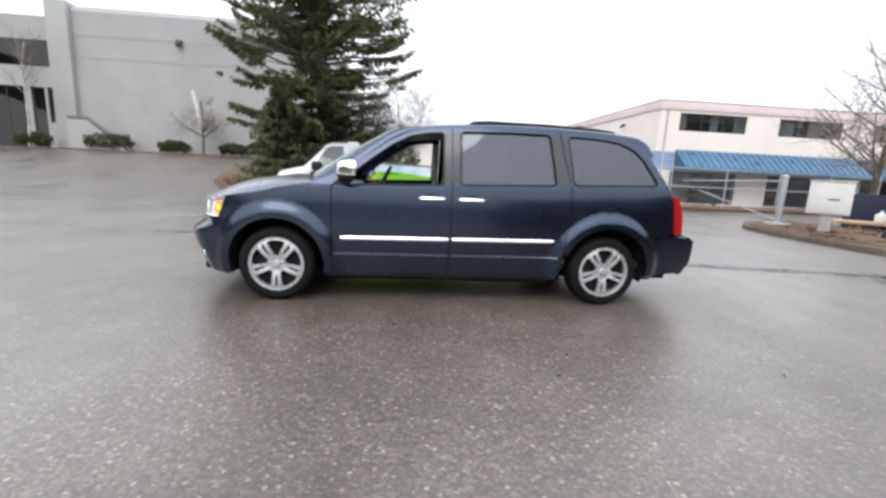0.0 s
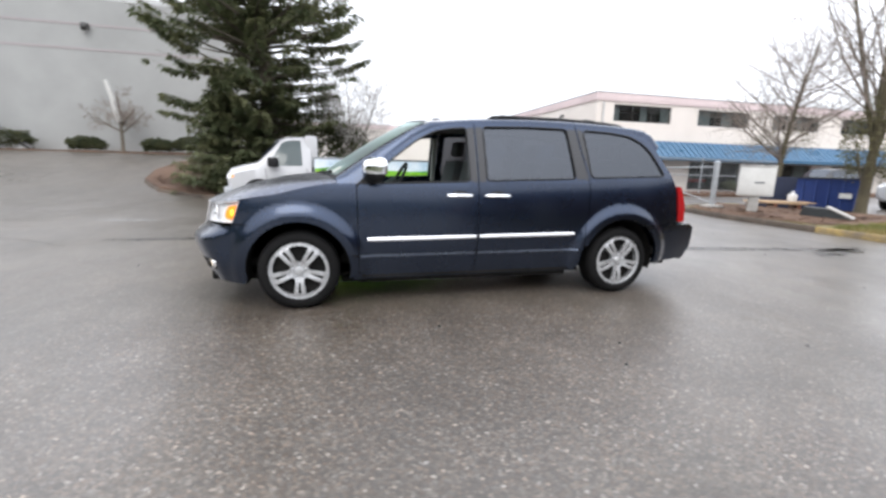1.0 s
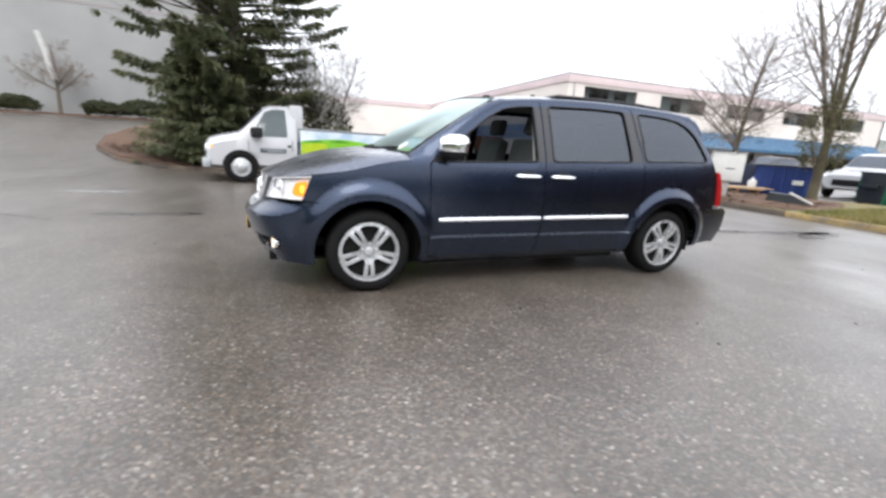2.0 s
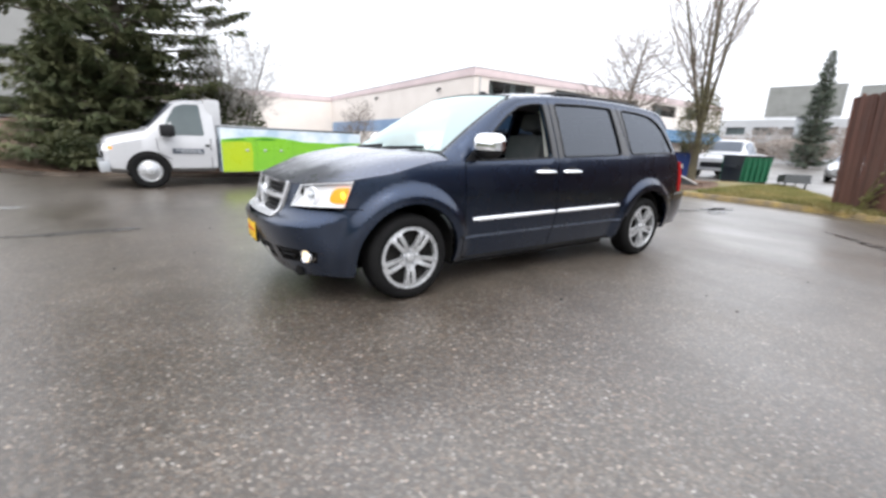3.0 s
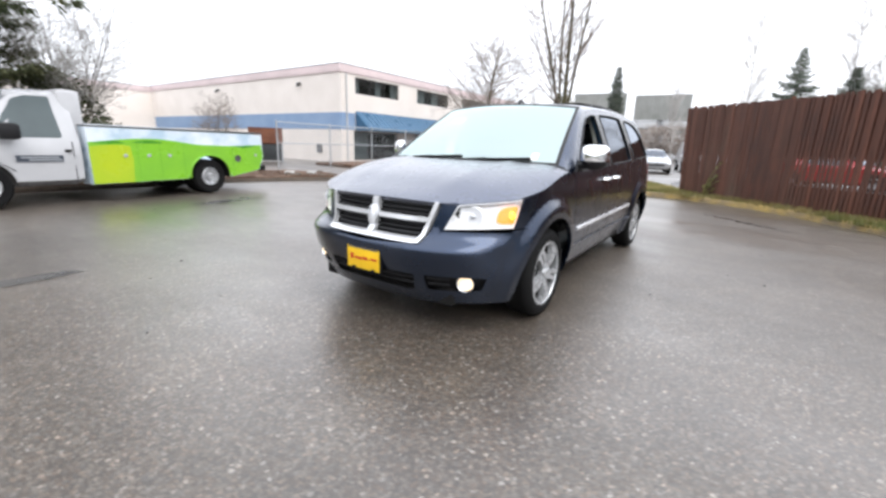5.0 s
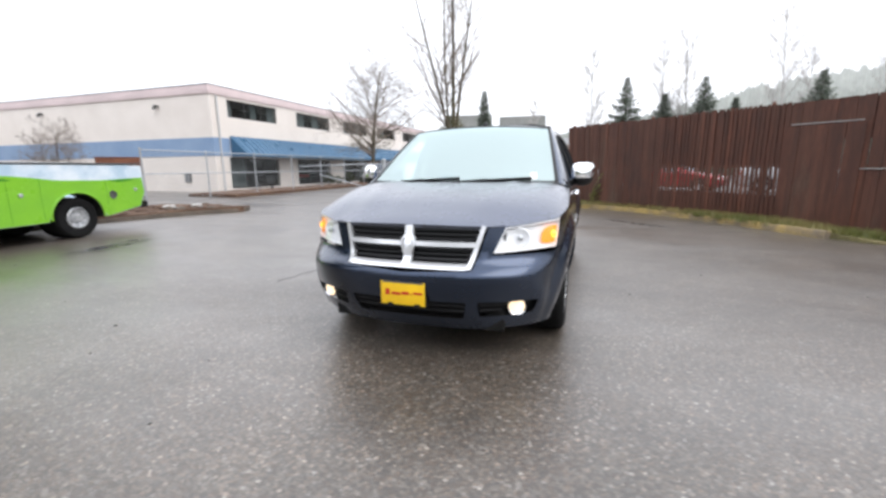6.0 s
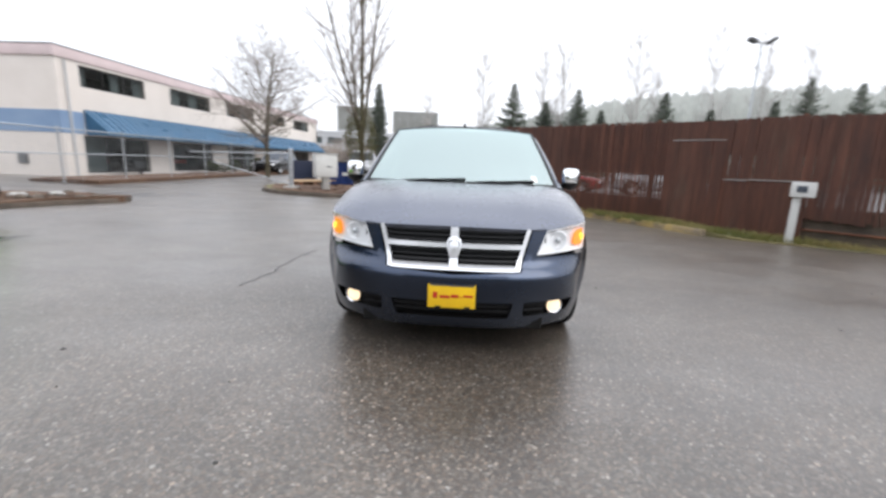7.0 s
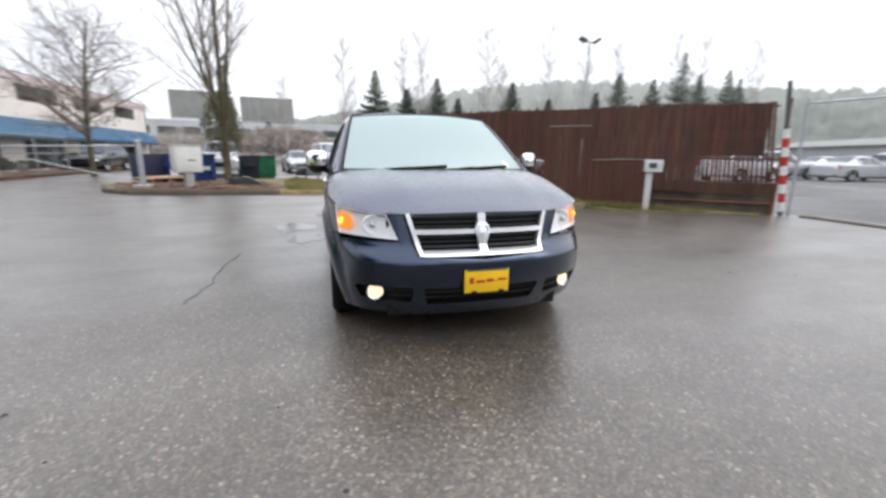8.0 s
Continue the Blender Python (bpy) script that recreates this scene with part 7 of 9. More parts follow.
def side_window(stations, outline, s, out=0.006):
    bm = bmesh.new()
    def fn(x, f):
        y, z = body_at(stations, x, f)
        return Vector((x, s * (y + out), z))
    sheet(bm, outline, [], 0.2, fn, lambda p: p - Vector((0, s * 0.012, 0)))
    return bm


DISH = [(1.0, -0.10), (1.0, -0.012), (0.94, -0.004), (0.86, -0.05), (0.55, -0.07), (0.40, -0.02), (0.30, 0.02), (0.0, 0.025)]
CAPPED = [(1.0, -0.10), (1.0, -0.008), (0.95, 0.004), (0.88, -0.004), (0.74, 0.018), (0.52, 0.030), (0.46, 0.050), (0.32, 0.066), (0.0, 0.070)]


def road_wheel(parent, at, r, w, s, hub="steel", hub_r=0.62, form=DISH):
    m = Matrix.Translation(at) @ (Matrix() if s > 0 else Matrix.Rotation(radians(180), 4, "Z"))
    bm = bmesh.new()
    lathe(bm, [(r * hub_r, -0.01), (r * (hub_r + 0.05), 0.0), (r * 0.90, 0.0), (r * 0.98, -0.03), (r, -0.06), (r, -w + 0.04), (r * 0.92, -w), (r * hub_r, -w)], 28, None, True)
    wheel = part("wheel", bm, "rubber", parent, "black road tyre")
    wheel.matrix_basis = m
    bm = bmesh.new()
    lathe(bm, [(max(0.001, r * hub_r * f), y) for f, y in form], 24)
    for k in range(8):
        a = 2 * math.pi * k / 8
        lathe(bm, [(0.022 * r / 0.36, -0.055), (0.020 * r / 0.36, -0.040), (0.001, -0.038)], 8, Matrix.Translation((r * hub_r * 0.70 * math.cos(a), 0, r * hub_r * 0.70 * math.sin(a))))
    part("rim", bm, hub, wheel, "steel wheel")
    return wheel


# service truck with a printed green body
TRUCK = Matrix.Translation((-3.38, 8.61, 0)) @ Matrix.Rotation(radians(6.2), 4, "Z")
truck = thing("service_truck", "white service truck with lime green printed utility body", "truck", TRUCK)
CAB = [(-0.76, 0.42, 0.84, 0.98, 0.80, 0.84, 0.74), (-0.68, 0.34, 0.90, 1.08, 0.90, 0.94, 0.82), (-0.42, 0.32, 0.98, 1.16, 0.98, 1.00, 0.86), (-0.12, 0.34, 1.05, 1.23, 0.98, 1.01, 0.88), (0.00, 0.34, 1.07, 1.26, 0.98, 1.01, 0.86), (0.30, 0.34, 1.09, 1.60, 0.98, 1.01, 0.80), (0.60, 0.34, 1.10, 1.90, 0.98, 1.01, 0.74), (0.78, 0.34, 1.10, 1.95, 0.98, 1.01, 0.74), (1.28, 0.34, 1.10, 1.97, 0.98, 1.01, 0.74), (1.36, 0.36, 1.10, 1.95, 0.97, 1.00, 0.73)]
bm = bmesh.new()
loft_body(bm, CAB)
cab = part("cab", bm, "white_paint", truck, "white painted cab")
for s in (-1, 1):
    part("door_window", side_window(CAB, smooth_poly([(0.30, 0.06), (0.36, 0.35), (0.62, 0.88), (0.80, 0.93), (1.10, 0.93), (1.13, 0.06)], 0.04), s), "cab_glass", cab, "door glass")
    for pts in ([(0.44, 0.62), (0.20, 0.80), (0.18, 1.08)], [(1.24, 0.40), (1.24, 1.1)]):
        bm = bmesh.new()
        tube(bm, [(x, s * (1.012 if z > 0.6 else 0.99), z) for x, z in pts], 0.006, 5)
        part("door_gap", bm, "black_plastic", cab)
    bm = bmesh.new()
    box(bm, 1.12, 1.21, s * 1.012 - 0.012, s * 1.012 + 0.012, 0.92, 0.97, 0.008)
    part("door_handle", bm, "black_plastic", cab)
    bm = bmesh.new()
    box(bm, 0.24, 0.52, s * 1.17 - 0.13, s * 1.17 + 0.13, 1.12, 1.38, 0.07)
    tube(bm, [(0.33, s * 1.0, 1.20), (0.33, s * 1.10, 1.22)], 0.025, 6)
    part("wing_mirror", bm, "black_plastic", cab)
    bm = bmesh.new()
    bmesh.ops.create_uvsphere(bm, u_segments=16, v_segments=8, radius=1.0, matrix=Matrix.Translation((-0.67, s * 0.80, 0.83)) @ Matrix.Diagonal((0.12, 0.14, 0.12, 1)))
    lamp = part("headlamp", bm, "reflector", cab, "clear headlamp")
    bm = bmesh.new()
    bmesh.ops.create_uvsphere(bm, u_segments=12, v_segments=6, radius=1.0, matrix=Matrix.Translation((-0.62, s * 0.925, 0.86)) @ Matrix.Diagonal((0.07, 0.025, 0.04, 1)))
    part("indicator", bm, "amber_dim", lamp)
    # flat dark half disc on the closed side, for the shaded wheel opening
    bm = bmesh.new()
    rows_ = [[bm.verts.new((0.425 * math.cos(a), s * y, 0.385 + 0.425 * math.sin(a))) for a in (math.pi * k / 14 for k in range(15))] for y in (1.015, 1.0)]
    cen = bm.verts.new((0, s * 1.013, 0.40))
    for k in range(14):
        bm.faces.new((rows_[0][k], rows_[0][k + 1], cen))
    part("wheel_arch_shade", bm, "under", cab)
bm = bmesh.new()
box(bm, 0.46, 1.08, -1.020, -1.0145, 0.76, 0.87, 0.0)
sign = part("door_sign", bm, "ink", cab, "dark sign with unreadable print")
for z, x0, x1 in ((0.835, 0.52, 1.02), (0.795, 0.62, 1.05)):
    bm = bmesh.new()
    box(bm, x0, x1, -1.0235, -1.0205, z - 0.010, z + 0.010)
    part("print_bar", bm, "steel", sign)
bm = bmesh.new()
def cab_screen(v, y):
    return Vector((0.055 + 0.50 * v - 0.014, y * (0.88 - 0.13 * v), 1.330 + 0.535 * v + 0.012))
g = [[bm.verts.new(cab_screen(j / 4, -1 + 2 * i / 8)) for i in range(9)] for j in range(5)]
for j in range(4):
    for i in range(8):
        bm.faces.new((g[j][i], g[j][i + 1], g[j + 1][i + 1], g[j + 1][i]))
part("windscreen", bm, "tint", cab, "dark windscreen")
bm = bmesh.new()
box(bm, -0.86, -0.68, -0.97, 0.97, 0.36, 0.58, 0.03)
part("front_bumper", bm, "steel", truck, "pale grey bumper")
bm = bmesh.new()
box(bm, -0.80, -0.71, -0.58, 0.58, 0.64, 0.90, 0.02)
gr = part("grille", bm, "black_plastic", cab)
for k in range(4):
    bm = bmesh.new()
    box(bm, -0.815, -0.802, -0.56, 0.56, 0.67 + 0.065 * k, 0.695 + 0.065 * k)
    part("grille_bar", bm, "steel", gr)
bm = bmesh.new()
box(bm, 1.20, 1.56, -0.78, 0.78, 1.08, 2.00, 0.08)
part("cab_back", bm, "white_paint", truck, "white fairing behind the cab")
# utility body
B0, B1, BZ0, BZ1, BY = 1.44, 5.12, 0.34, 1.38, 1.06
bm = bmesh.new()
for s in (-1, 1):
    out = [(B0, BZ0), (B0, BZ1), (B1, BZ1 - 0.02), (B1 + 0.02, 0.80), (B1 - 0.12, 0.50), (4.24, 0.36)] + [(3.72 + 0.47 * math.cos(a), 0.42 + 0.44 * math.sin(a)) for a in (math.pi * k / 12 for k in range(1, 12))] + [(3.20, 0.36)]
    sheet(bm, out, [], 0.25, lambda x, z, s=s: Vector((x, s * BY, z)), lambda p, s=s: p - Vector((0, s * 0.42, 0)))
box(bm, B0, B1 - 0.02, -0.64, 0.64, 0.62, 0.72)
box(bm, B0, B0 + 0.05, -0.64, 0.64, 0.72, 1.42)
box(bm, B1 - 0.07, B1 - 0.02, -0.64, 0.64, 0.72, 1.38)
ubody = part("utility_body", bm, "sky_wrap", truck, "utility body printed with pale sky", smooth=False)


def hill_line(x):
    return 1.10 + 0.055 * math.sin((x - 1.8) * 2.1) + 0.045 * math.sin((x - 1.2) * 0.9 + 1.0) - 0.06 * ease(4.4, 5.7, x) + 0.05 * ease(3.3, 4.0, x)


wrap = [(B0 + 0.004, BZ0 + 0.005)] + [(B0 + 0.004 + (B1 - B0 - 0.02) * k / 30, hill_line(B0 + (B1 - B0) * k / 30)) for k in range(31)] + [(B1 + 0.008, 0.80), (B1 - 0.125, 0.508), (4.245, 0.365)] + [(3.72 + 0.475 * math.cos(a), 0.42 + 0.445 * math.sin(a)) for a in (math.pi * k / 12 for k in range(1, 12))] + [(3.195, 0.365)]
bm = bmesh.new()
sheet(bm, wrap, [], 0.2, lambda x, z: Vector((x, -BY - 0.004, z)), lambda p: p + Vector((0, 0.002, 0)))
part("green_print", bm, "green_wrap", ubody, "lime green printed hills", smooth=False)
bm = bmesh.new()
sheet(bm, [(B0 + 0.006, 0.35), (B0 + 0.006, 1.03), (1.75, 1.06), (2.0, 1.06), (2.12, 1.04), (2.15, 0.8), (2.12, 0.35)], [], 0.3, lambda x, z: Vector((x, -BY - 0.0075, z)), lambda p: p + Vector((0, 0.002, 0)))
part("yellow_print", bm, "yellow_wrap", ubody, "yellow-green printed field", smooth=False)
for x0, x1, zc in ((1.50, 2.05, 1.08), (2.15, 2.75, 1.09), (4.35, 4.95, 1.05)):
    bm = bmesh.new()
    pts = [(x0 + (x1 - x0) * k / 8, min(hill_line(x0 + (x1 - x0) * k / 8) - 0.004, zc + 0.05 * math.sin(math.pi * k / 8) + 0.02)) for k in range(9)]
    sheet(bm, pts + [(x, z - 0.055 * math.sin(math.pi * k / 8) - 0.004) for k, (x, z) in list(enumerate(pts))[::-1]], [], 0.3, lambda x, z: Vector((x, -BY - 0.0075, z)), lambda p: p + Vector((0, 0.002, 0)))
    part("dark_green_print", bm, "dark_green_wrap", ubody, "darker printed trees", smooth=False)
for x in (2.02, 2.44, 2.84, 4.92):
    bm = bmesh.new()
    lathe(bm, [(0.036, -0.002), (0.034, 0.010), (0.022, 0.014), (0.001, 0.012)], 14, Matrix.Translation((x, -BY - 0.006, 0.86)) @ Matrix.Rotation(radians(180), 4, "Z"))
    part("latch", bm, "steel", ubody, "round dull metal latch")
bm = bmesh.new()
lathe(bm, [(0.085, -0.002), (0.080, 0.008), (0.060, 0.002), (0.001, 0.001)], 18, Matrix.Translation((4.42, -BY - 0.006, 0.78)) @ Matrix.Rotation(radians(180), 4, "Z"))
part("filler_recess", bm, "frame", ubody, "dark fuel filler recess")
for x in (2.24, 2.66, 3.14, 4.30):
    bm = bmesh.new()
    tube(bm, [(x, -BY - 0.005, 0.40), (x, -BY - 0.005, hill_line(x) - 0.01)], 0.003, 4)
    part("locker_gap", bm, "dark_green_wrap", ubody)
# wheel wells behind a green lip, and dull lids over the lockers
for s in (-1, 1):
    bm = bmesh.new()
    arc = [(3.72 + 0.462 * math.cos(a), 0.42 + 0.432 * math.sin(a)) for a in (math.pi * (k / 16 * 1.10 - 0.05) for k in range(17))]
    rows_ = [[bm.verts.new((x, s * y, z)) for x, z in arc] for y in (BY - 0.012, 0.62)]
    for k in range(16):
        bm.faces.new((rows_[0][k], rows_[0][k + 1], rows_[1][k + 1], rows_[1][k]))
    part("wheel_well", bm, "under", ubody)
    bm = bmesh.new()
    tube(bm, [(3.72 + 0.474 * math.cos(a), s * (BY + 0.004), 0.42 + 0.444 * math.sin(a)) for a in (math.pi * (k / 16 * 1.06 - 0.03) for k in range(17))], 0.016, 6)
    part("arch_lip", bm, "green_wrap", ubody)
    bm = bmesh.new()
    box(bm, B0 - 0.01, B1 + 0.005, min(s * (BY + 0.012), s * 0.66), max(s * (BY + 0.012), s * 0.66), BZ1 + 0.002, BZ1 + 0.030, 0.008)
    part("locker_lid", bm, "frame", ubody, "dull grey locker lid")
bm = bmesh.new()
tube(bm, [(B0 + 0.05, -0.85, BZ1 + 0.02), (B1 - 0.1, -0.85, BZ1)], 0.03, 8)
tube(bm, [(B0 + 0.05, 0.85, BZ1 + 0.02), (B1 - 0.1, 0.85, BZ1)], 0.03, 8)
part("body_top_rail", bm, "steel", truck)
bm = bmesh.new()
box(bm, B1 - 0.02, B1 + 0.16, -0.95, 0.95, 0.46, 0.60, 0.02)
part("rear_bumper", bm, "under", truck)
bm = bmesh.new()
box(bm, -0.6, 5.0, -0.45, 0.45, 0.42, 0.60, 0.02)
tube(bm, [(3.72, -0.8, 0.39), (3.72, 0.8, 0.39)], 0.07, 8)
part("chassis", bm, "under", truck)
for s in (-1, 1):
    road_wheel(truck, (0.0, s * 1.035, 0.385), 0.385, 0.26, s, "alloy", 0.60, CAPPED)
    road_wheel(truck, (3.72, s * 1.02, 0.385), 0.385, 0.50, s, "alloy", 0.52)
    bm = bmesh.new()
    box(bm, B1 + 0.0, B1 + 0.03, s * 0.96 - 0.06, s * 0.96 + 0.06, 0.95, 1.15, 0.01)
    part("tail_lamp", bm, "red_lens", truck)

SHAPES = {
    "suv": [(-2.30, 0.36, 0.66, 0.80, 0.72, 0.78, 0.60), (-2.15, 0.28, 0.76, 0.94, 0.86, 0.90, 0.72), (-1.10, 0.26, 0.92, 1.06, 0.90, 0.93, 0.76), (-0.95, 0.26, 0.96, 1.10, 0.90, 0.93, 0.74), (-0.25, 0.26, 0.98, 1.66, 0.90, 0.93, 0.62), (0.10, 0.26, 0.99, 1.72, 0.90, 0.93, 0.62), (1.70, 0.26, 1.02, 1.70, 0.90, 0.93, 0.62), (2.05, 0.28, 1.02, 1.58, 0.90, 0.92, 0.64), (2.25, 0.32, 1.00, 1.10, 0.86, 0.90, 0.80), (2.32, 0.40, 0.80, 0.90, 0.82, 0.86, 0.76)],
    "sedan": [(-2.35, 0.34, 0.58, 0.66, 0.70, 0.76, 0.60), (-2.2, 0.24, 0.66, 0.76, 0.82, 0.87, 0.72), (-1.10, 0.20, 0.86, 0.93, 0.86, 0.89, 0.72), (-0.95, 0.20, 0.88, 0.96, 0.86, 0.89, 0.72), (-0.20, 0.20, 0.90, 1.38, 0.86, 0.89, 0.56), (0.20, 0.20, 0.90, 1.44, 0.86, 0.89, 0.55), (0.85, 0.20, 0.91, 1.42, 0.86, 0.89, 0.55), (1.55, 0.20, 0.92, 1.06, 0.86, 0.89, 0.66), (2.15, 0.24, 0.90, 1.00, 0.84, 0.87, 0.68), (2.35, 0.34, 0.74, 0.84, 0.76, 0.80, 0.66)],
    "pickup": [(-2.75, 0.42, 0.80, 0.94, 0.78, 0.84, 0.70), (-2.60, 0.36, 0.92, 1.10, 0.94, 0.97, 0.80), (-1.45, 0.34, 1.06, 1.20, 0.97, 0.99, 0.82), (-1.30, 0.34, 1.10, 1.24, 0.97, 0.99, 0.80), (-0.65, 0.34, 1.12, 1.80, 0.97, 0.99, 0.68), (-0.35, 0.34, 1.12, 1.87, 0.97, 0.99, 0.68), (0.75, 0.34, 1.14, 1.86, 0.97, 0.99, 0.68), (0.95, 0.34, 1.14, 1.25, 0.97, 0.99, 0.88), (2.70, 0.36, 1.12, 1.22, 0.97, 0.99, 0.90), (2.78, 0.42, 1.00, 1.10, 0.94, 0.96, 0.86)],
    "van": [(-2.75, 0.42, 0.80, 0.92, 0.80, 0.86, 0.72), (-2.60, 0.34, 0.94, 1.10, 0.95, 0.98, 0.84), (-1.95, 0.32, 1.08, 1.24, 0.98, 1.00, 0.84), (-1.80, 0.32, 1.10, 1.28, 0.98, 1.00, 0.82), (-1.15, 0.32, 1.12, 1.98, 0.98, 1.00, 0.76), (-0.85, 0.32, 1.12, 2.08, 0.98, 1.00, 0.78), (2.60, 0.32, 1.14, 2.08, 0.98, 1.00, 0.80), (2.75, 0.36, 1.14, 2.00, 0.96, 0.98, 0.78)],
}
GLASS = {
    "suv": [[(-0.62, 0.08), (-0.22, 0.86), (0.15, 0.90), (0.15, 0.08)], [(0.23, 0.08), (0.23, 0.90), (0.98, 0.90), (0.98, 0.08)], [(1.06, 0.08), (1.06, 0.90), (1.62, 0.84), (1.85, 0.08)]],
    "sedan": [[(-0.62, 0.08), (-0.16, 0.86), (0.25, 0.90), (0.25, 0.08)], [(0.33, 0.08), (0.33, 0.90), (0.80, 0.88), (1.18, 0.10)]],
    "pickup": [[(-1.0, 0.08), (-0.58, 0.86), (-0.10, 0.90), (-0.10, 0.08)], [(-0.02, 0.08), (-0.02, 0.90), (0.62, 0.88), (0.66, 0.08)]],
    "van": [[(-1.45, 0.08), (-1.05, 0.86), (-0.55, 0.90), (-0.55, 0.08)]],
}
WHEELS = {"suv": (-1.38, 1.35, 0.36), "sedan": (-1.40, 1.35, 0.32), "pickup": (-1.75, 1.75, 0.39), "van": (-1.80, 1.70, 0.37)}


def parked(kind, x, y, yaw, paint, label, category, base=0.0):
    st = SHAPES[kind]
    car = thing("parked_" + {"suv": "suv", "sedan": "car", "pickup": "pickup", "van": "van"}[kind], label, category, pose(x, y, base, 0, 0, yaw))
    bm = bmesh.new()
    loft_body(bm, st)
    body = part("body", bm, paint, car)
    f, r, rad = WHEELS[kind]
    for s in (-1, 1):
        for o in GLASS[kind]:
            part("side_window", side_window(st, smooth_poly(o, 0.04), s), "tint", body, "dark side glass")
        for ax in (f, r):
            road_wheel(car, (ax, s * (st[4][5] + 0.045), rad), rad, 0.22, s, "alloy", 0.66)
            # the body is closed here: a dark disc stands for the arch's shade
            bm = bmesh.new()
            cen = bm.verts.new((ax, s * (st[4][5] + 0.02), rad))
            arc = [bm.verts.new((ax + rad * 1.18 * math.cos(a), s * (st[4][5] + 0.02), rad + rad * 1.18 * math.sin(a))) for a in (math.pi * k / 12 for k in range(13))]
            for k in range(12):
                bm.faces.new((arc[k], arc[k + 1], cen))
            part("wheel_arch_shade", bm, "under", body)
        bm = bmesh.new()
        bmesh.ops.create_uvsphere(bm, u_segments=12, v_segments=8, radius=1.0, matrix=Matrix.Translation((st[1][0] - 0.02, s * st[1][5] * 0.80, st[1][2] - 0.04)) @ Matrix.Diagonal((0.12, 0.16, 0.08, 1)))
        part("headlamp", bm, "reflector", car, "clear headlamp")
        bm = bmesh.new()
        box(bm, st[-2][0] - 0.02, st[-2][0] + 0.06, s * st[-2][5] * 0.92 - 0.07, s * st[-2][5] * 0.92 + 0.07, st[-2][2] - 0.20, st[-2][2] + 0.04, 0.015)
        part("tail_lamp", bm, "red_lens", car, "red tail lamp")
        bm = bmesh.new()
        mx = GLASS[kind][0][0][0] + 0.12
        box(bm, mx - 0.08, mx + 0.06, s * 1.04 - 0.09, s * 1.04 + 0.09, 1.02 if kind != "sedan" else 0.92, 1.16 if kind != "sedan" else 1.04, 0.03)
        part("wing_mirror", bm, paint, car)
    # windscreen and rear glass follow the body's slope
    k0 = 3
    for a, b, inset in ((st[k0], st[k0 + 1], 0.10), (st[-3] if kind in ("suv",) else st[6], st[-2] if kind in ("suv",) else st[min(7, len(st) - 1)], 0.12)):
        if kind == "van" and a is not st[k0]:
            continue
        bm = bmesh.new()
        pts = []
        for t, e in ((0.08, 0.012), (0.92, 0.012)):
            w = (a[6] + (b[6] - a[6]) * t) * 0.93
            x_ = a[0] + (b[0] - a[0]) * t
            z_ = a[3] + (b[3] - a[3]) * t + 0.016
            nrm = Vector((-(b[3] - a[3]), 0, b[0] - a[0])).normalized() * e
            pts.append([bm.verts.new(Vector((x_, w * u, z_ + 0.012 * (1 - u * u))) + nrm) for u in (-1, -0.5, 0, 0.5, 1)])
        for i in range(4):
            bm.faces.new((pts[0][i], pts[0][i + 1], pts[1][i + 1], pts[1][i]))
        part("screen", bm, "tint", body, "dark glass")
    bm = bmesh.new()
    box(bm, st[0][0] - 0.04, st[0][0] + 0.10, -0.50, 0.50, st[0][1] + 0.12, st[0][2] - 0.02, 0.02)
    part("grille", bm, "black_plastic", car)
    return car


parked("pickup", 21.6, 6.6, 8, "white_paint", "white pickup truck parked behind the dumpsters", "pickup truck")
parked("suv", 27.8, 15.2, 0, "black_paint", "black sport utility vehicle parked by the shops", "car")
parked("van", 30.0, 0.8, 12, "white_paint", "white panel van parked beyond the verge", "van")
parked("sedan", 26.0, 2.8, 12, "silver_paint", "pale silver saloon car parked beyond the verge", "car")
parked("sedan", 36.0, -1.6, 20, "silver_paint", "silver saloon car parked beyond the verge", "car")
# cars behind the slatted fence and in the lot past the gate
for kind, x, y, yaw, paint, label in (
    ("suv", 13.3, -20.9, 99, "white_paint", "white sport utility vehicle behind the slatted fence"),
    ("suv", 18.6, -10.2, 80, "silver_paint", "silver sport utility vehicle behind the slatted fence"),
    ("sedan", 19.8, -5.4, 62, "red_paint", "red saloon car behind the slatted fence"),
    ("suv", 15.5, -26.5, 75, "silver_paint", "silver sport utility vehicle in the far lot"),
    ("sedan", 12.6, -29.0, 80, "white_paint", "white saloon car in the far lot"),
    ("sedan", 9.6, -30.5, 85, "white_paint", "white saloon car with wet paint in the far lot"),
    ("suv", 6.4, -31.5, 85, "black_paint", "black sport utility vehicle in the far lot"),
    ("sedan", 17.5, -34.0, 80, "silver_paint", "silver saloon car in the far lot"),
    ("suv", 14.5, -37.0, 80, "white_paint", "white sport utility vehicle in the far lot"),
    ("sedan", 10.5, -39.0, 85, "red_paint", "red saloon car in the far lot"),
):
    parked(kind, x, y, yaw, paint, label, "car")


# ---- brown slatted fence with posts and rails ----
f_dir = (FENCE_B - FENCE_A).normalized()
f_len = (FENCE_B - FENCE_A).length
f_yaw = math.degrees(math.atan2(f_dir.y, f_dir.x))
f_out = Vector((-f_dir.y, f_dir.x, 0))
def fence_top(d):
    return 2.52 - 0.034 * d / f_len + 0.015 * math.sin(d * 1.7)
fence = thing("slatted_fence", "tall brown slatted privacy fence, weathered, on steel posts", "fence", pose(FENCE_A.x, FENCE_A.y, 0, 0, 0, f_yaw))
rf = random.Random(77)
slat_bm = bmesh.new()
box(slat_bm, -0.5, 0.5, -0.006, 0.006, 0.0, 1.0)
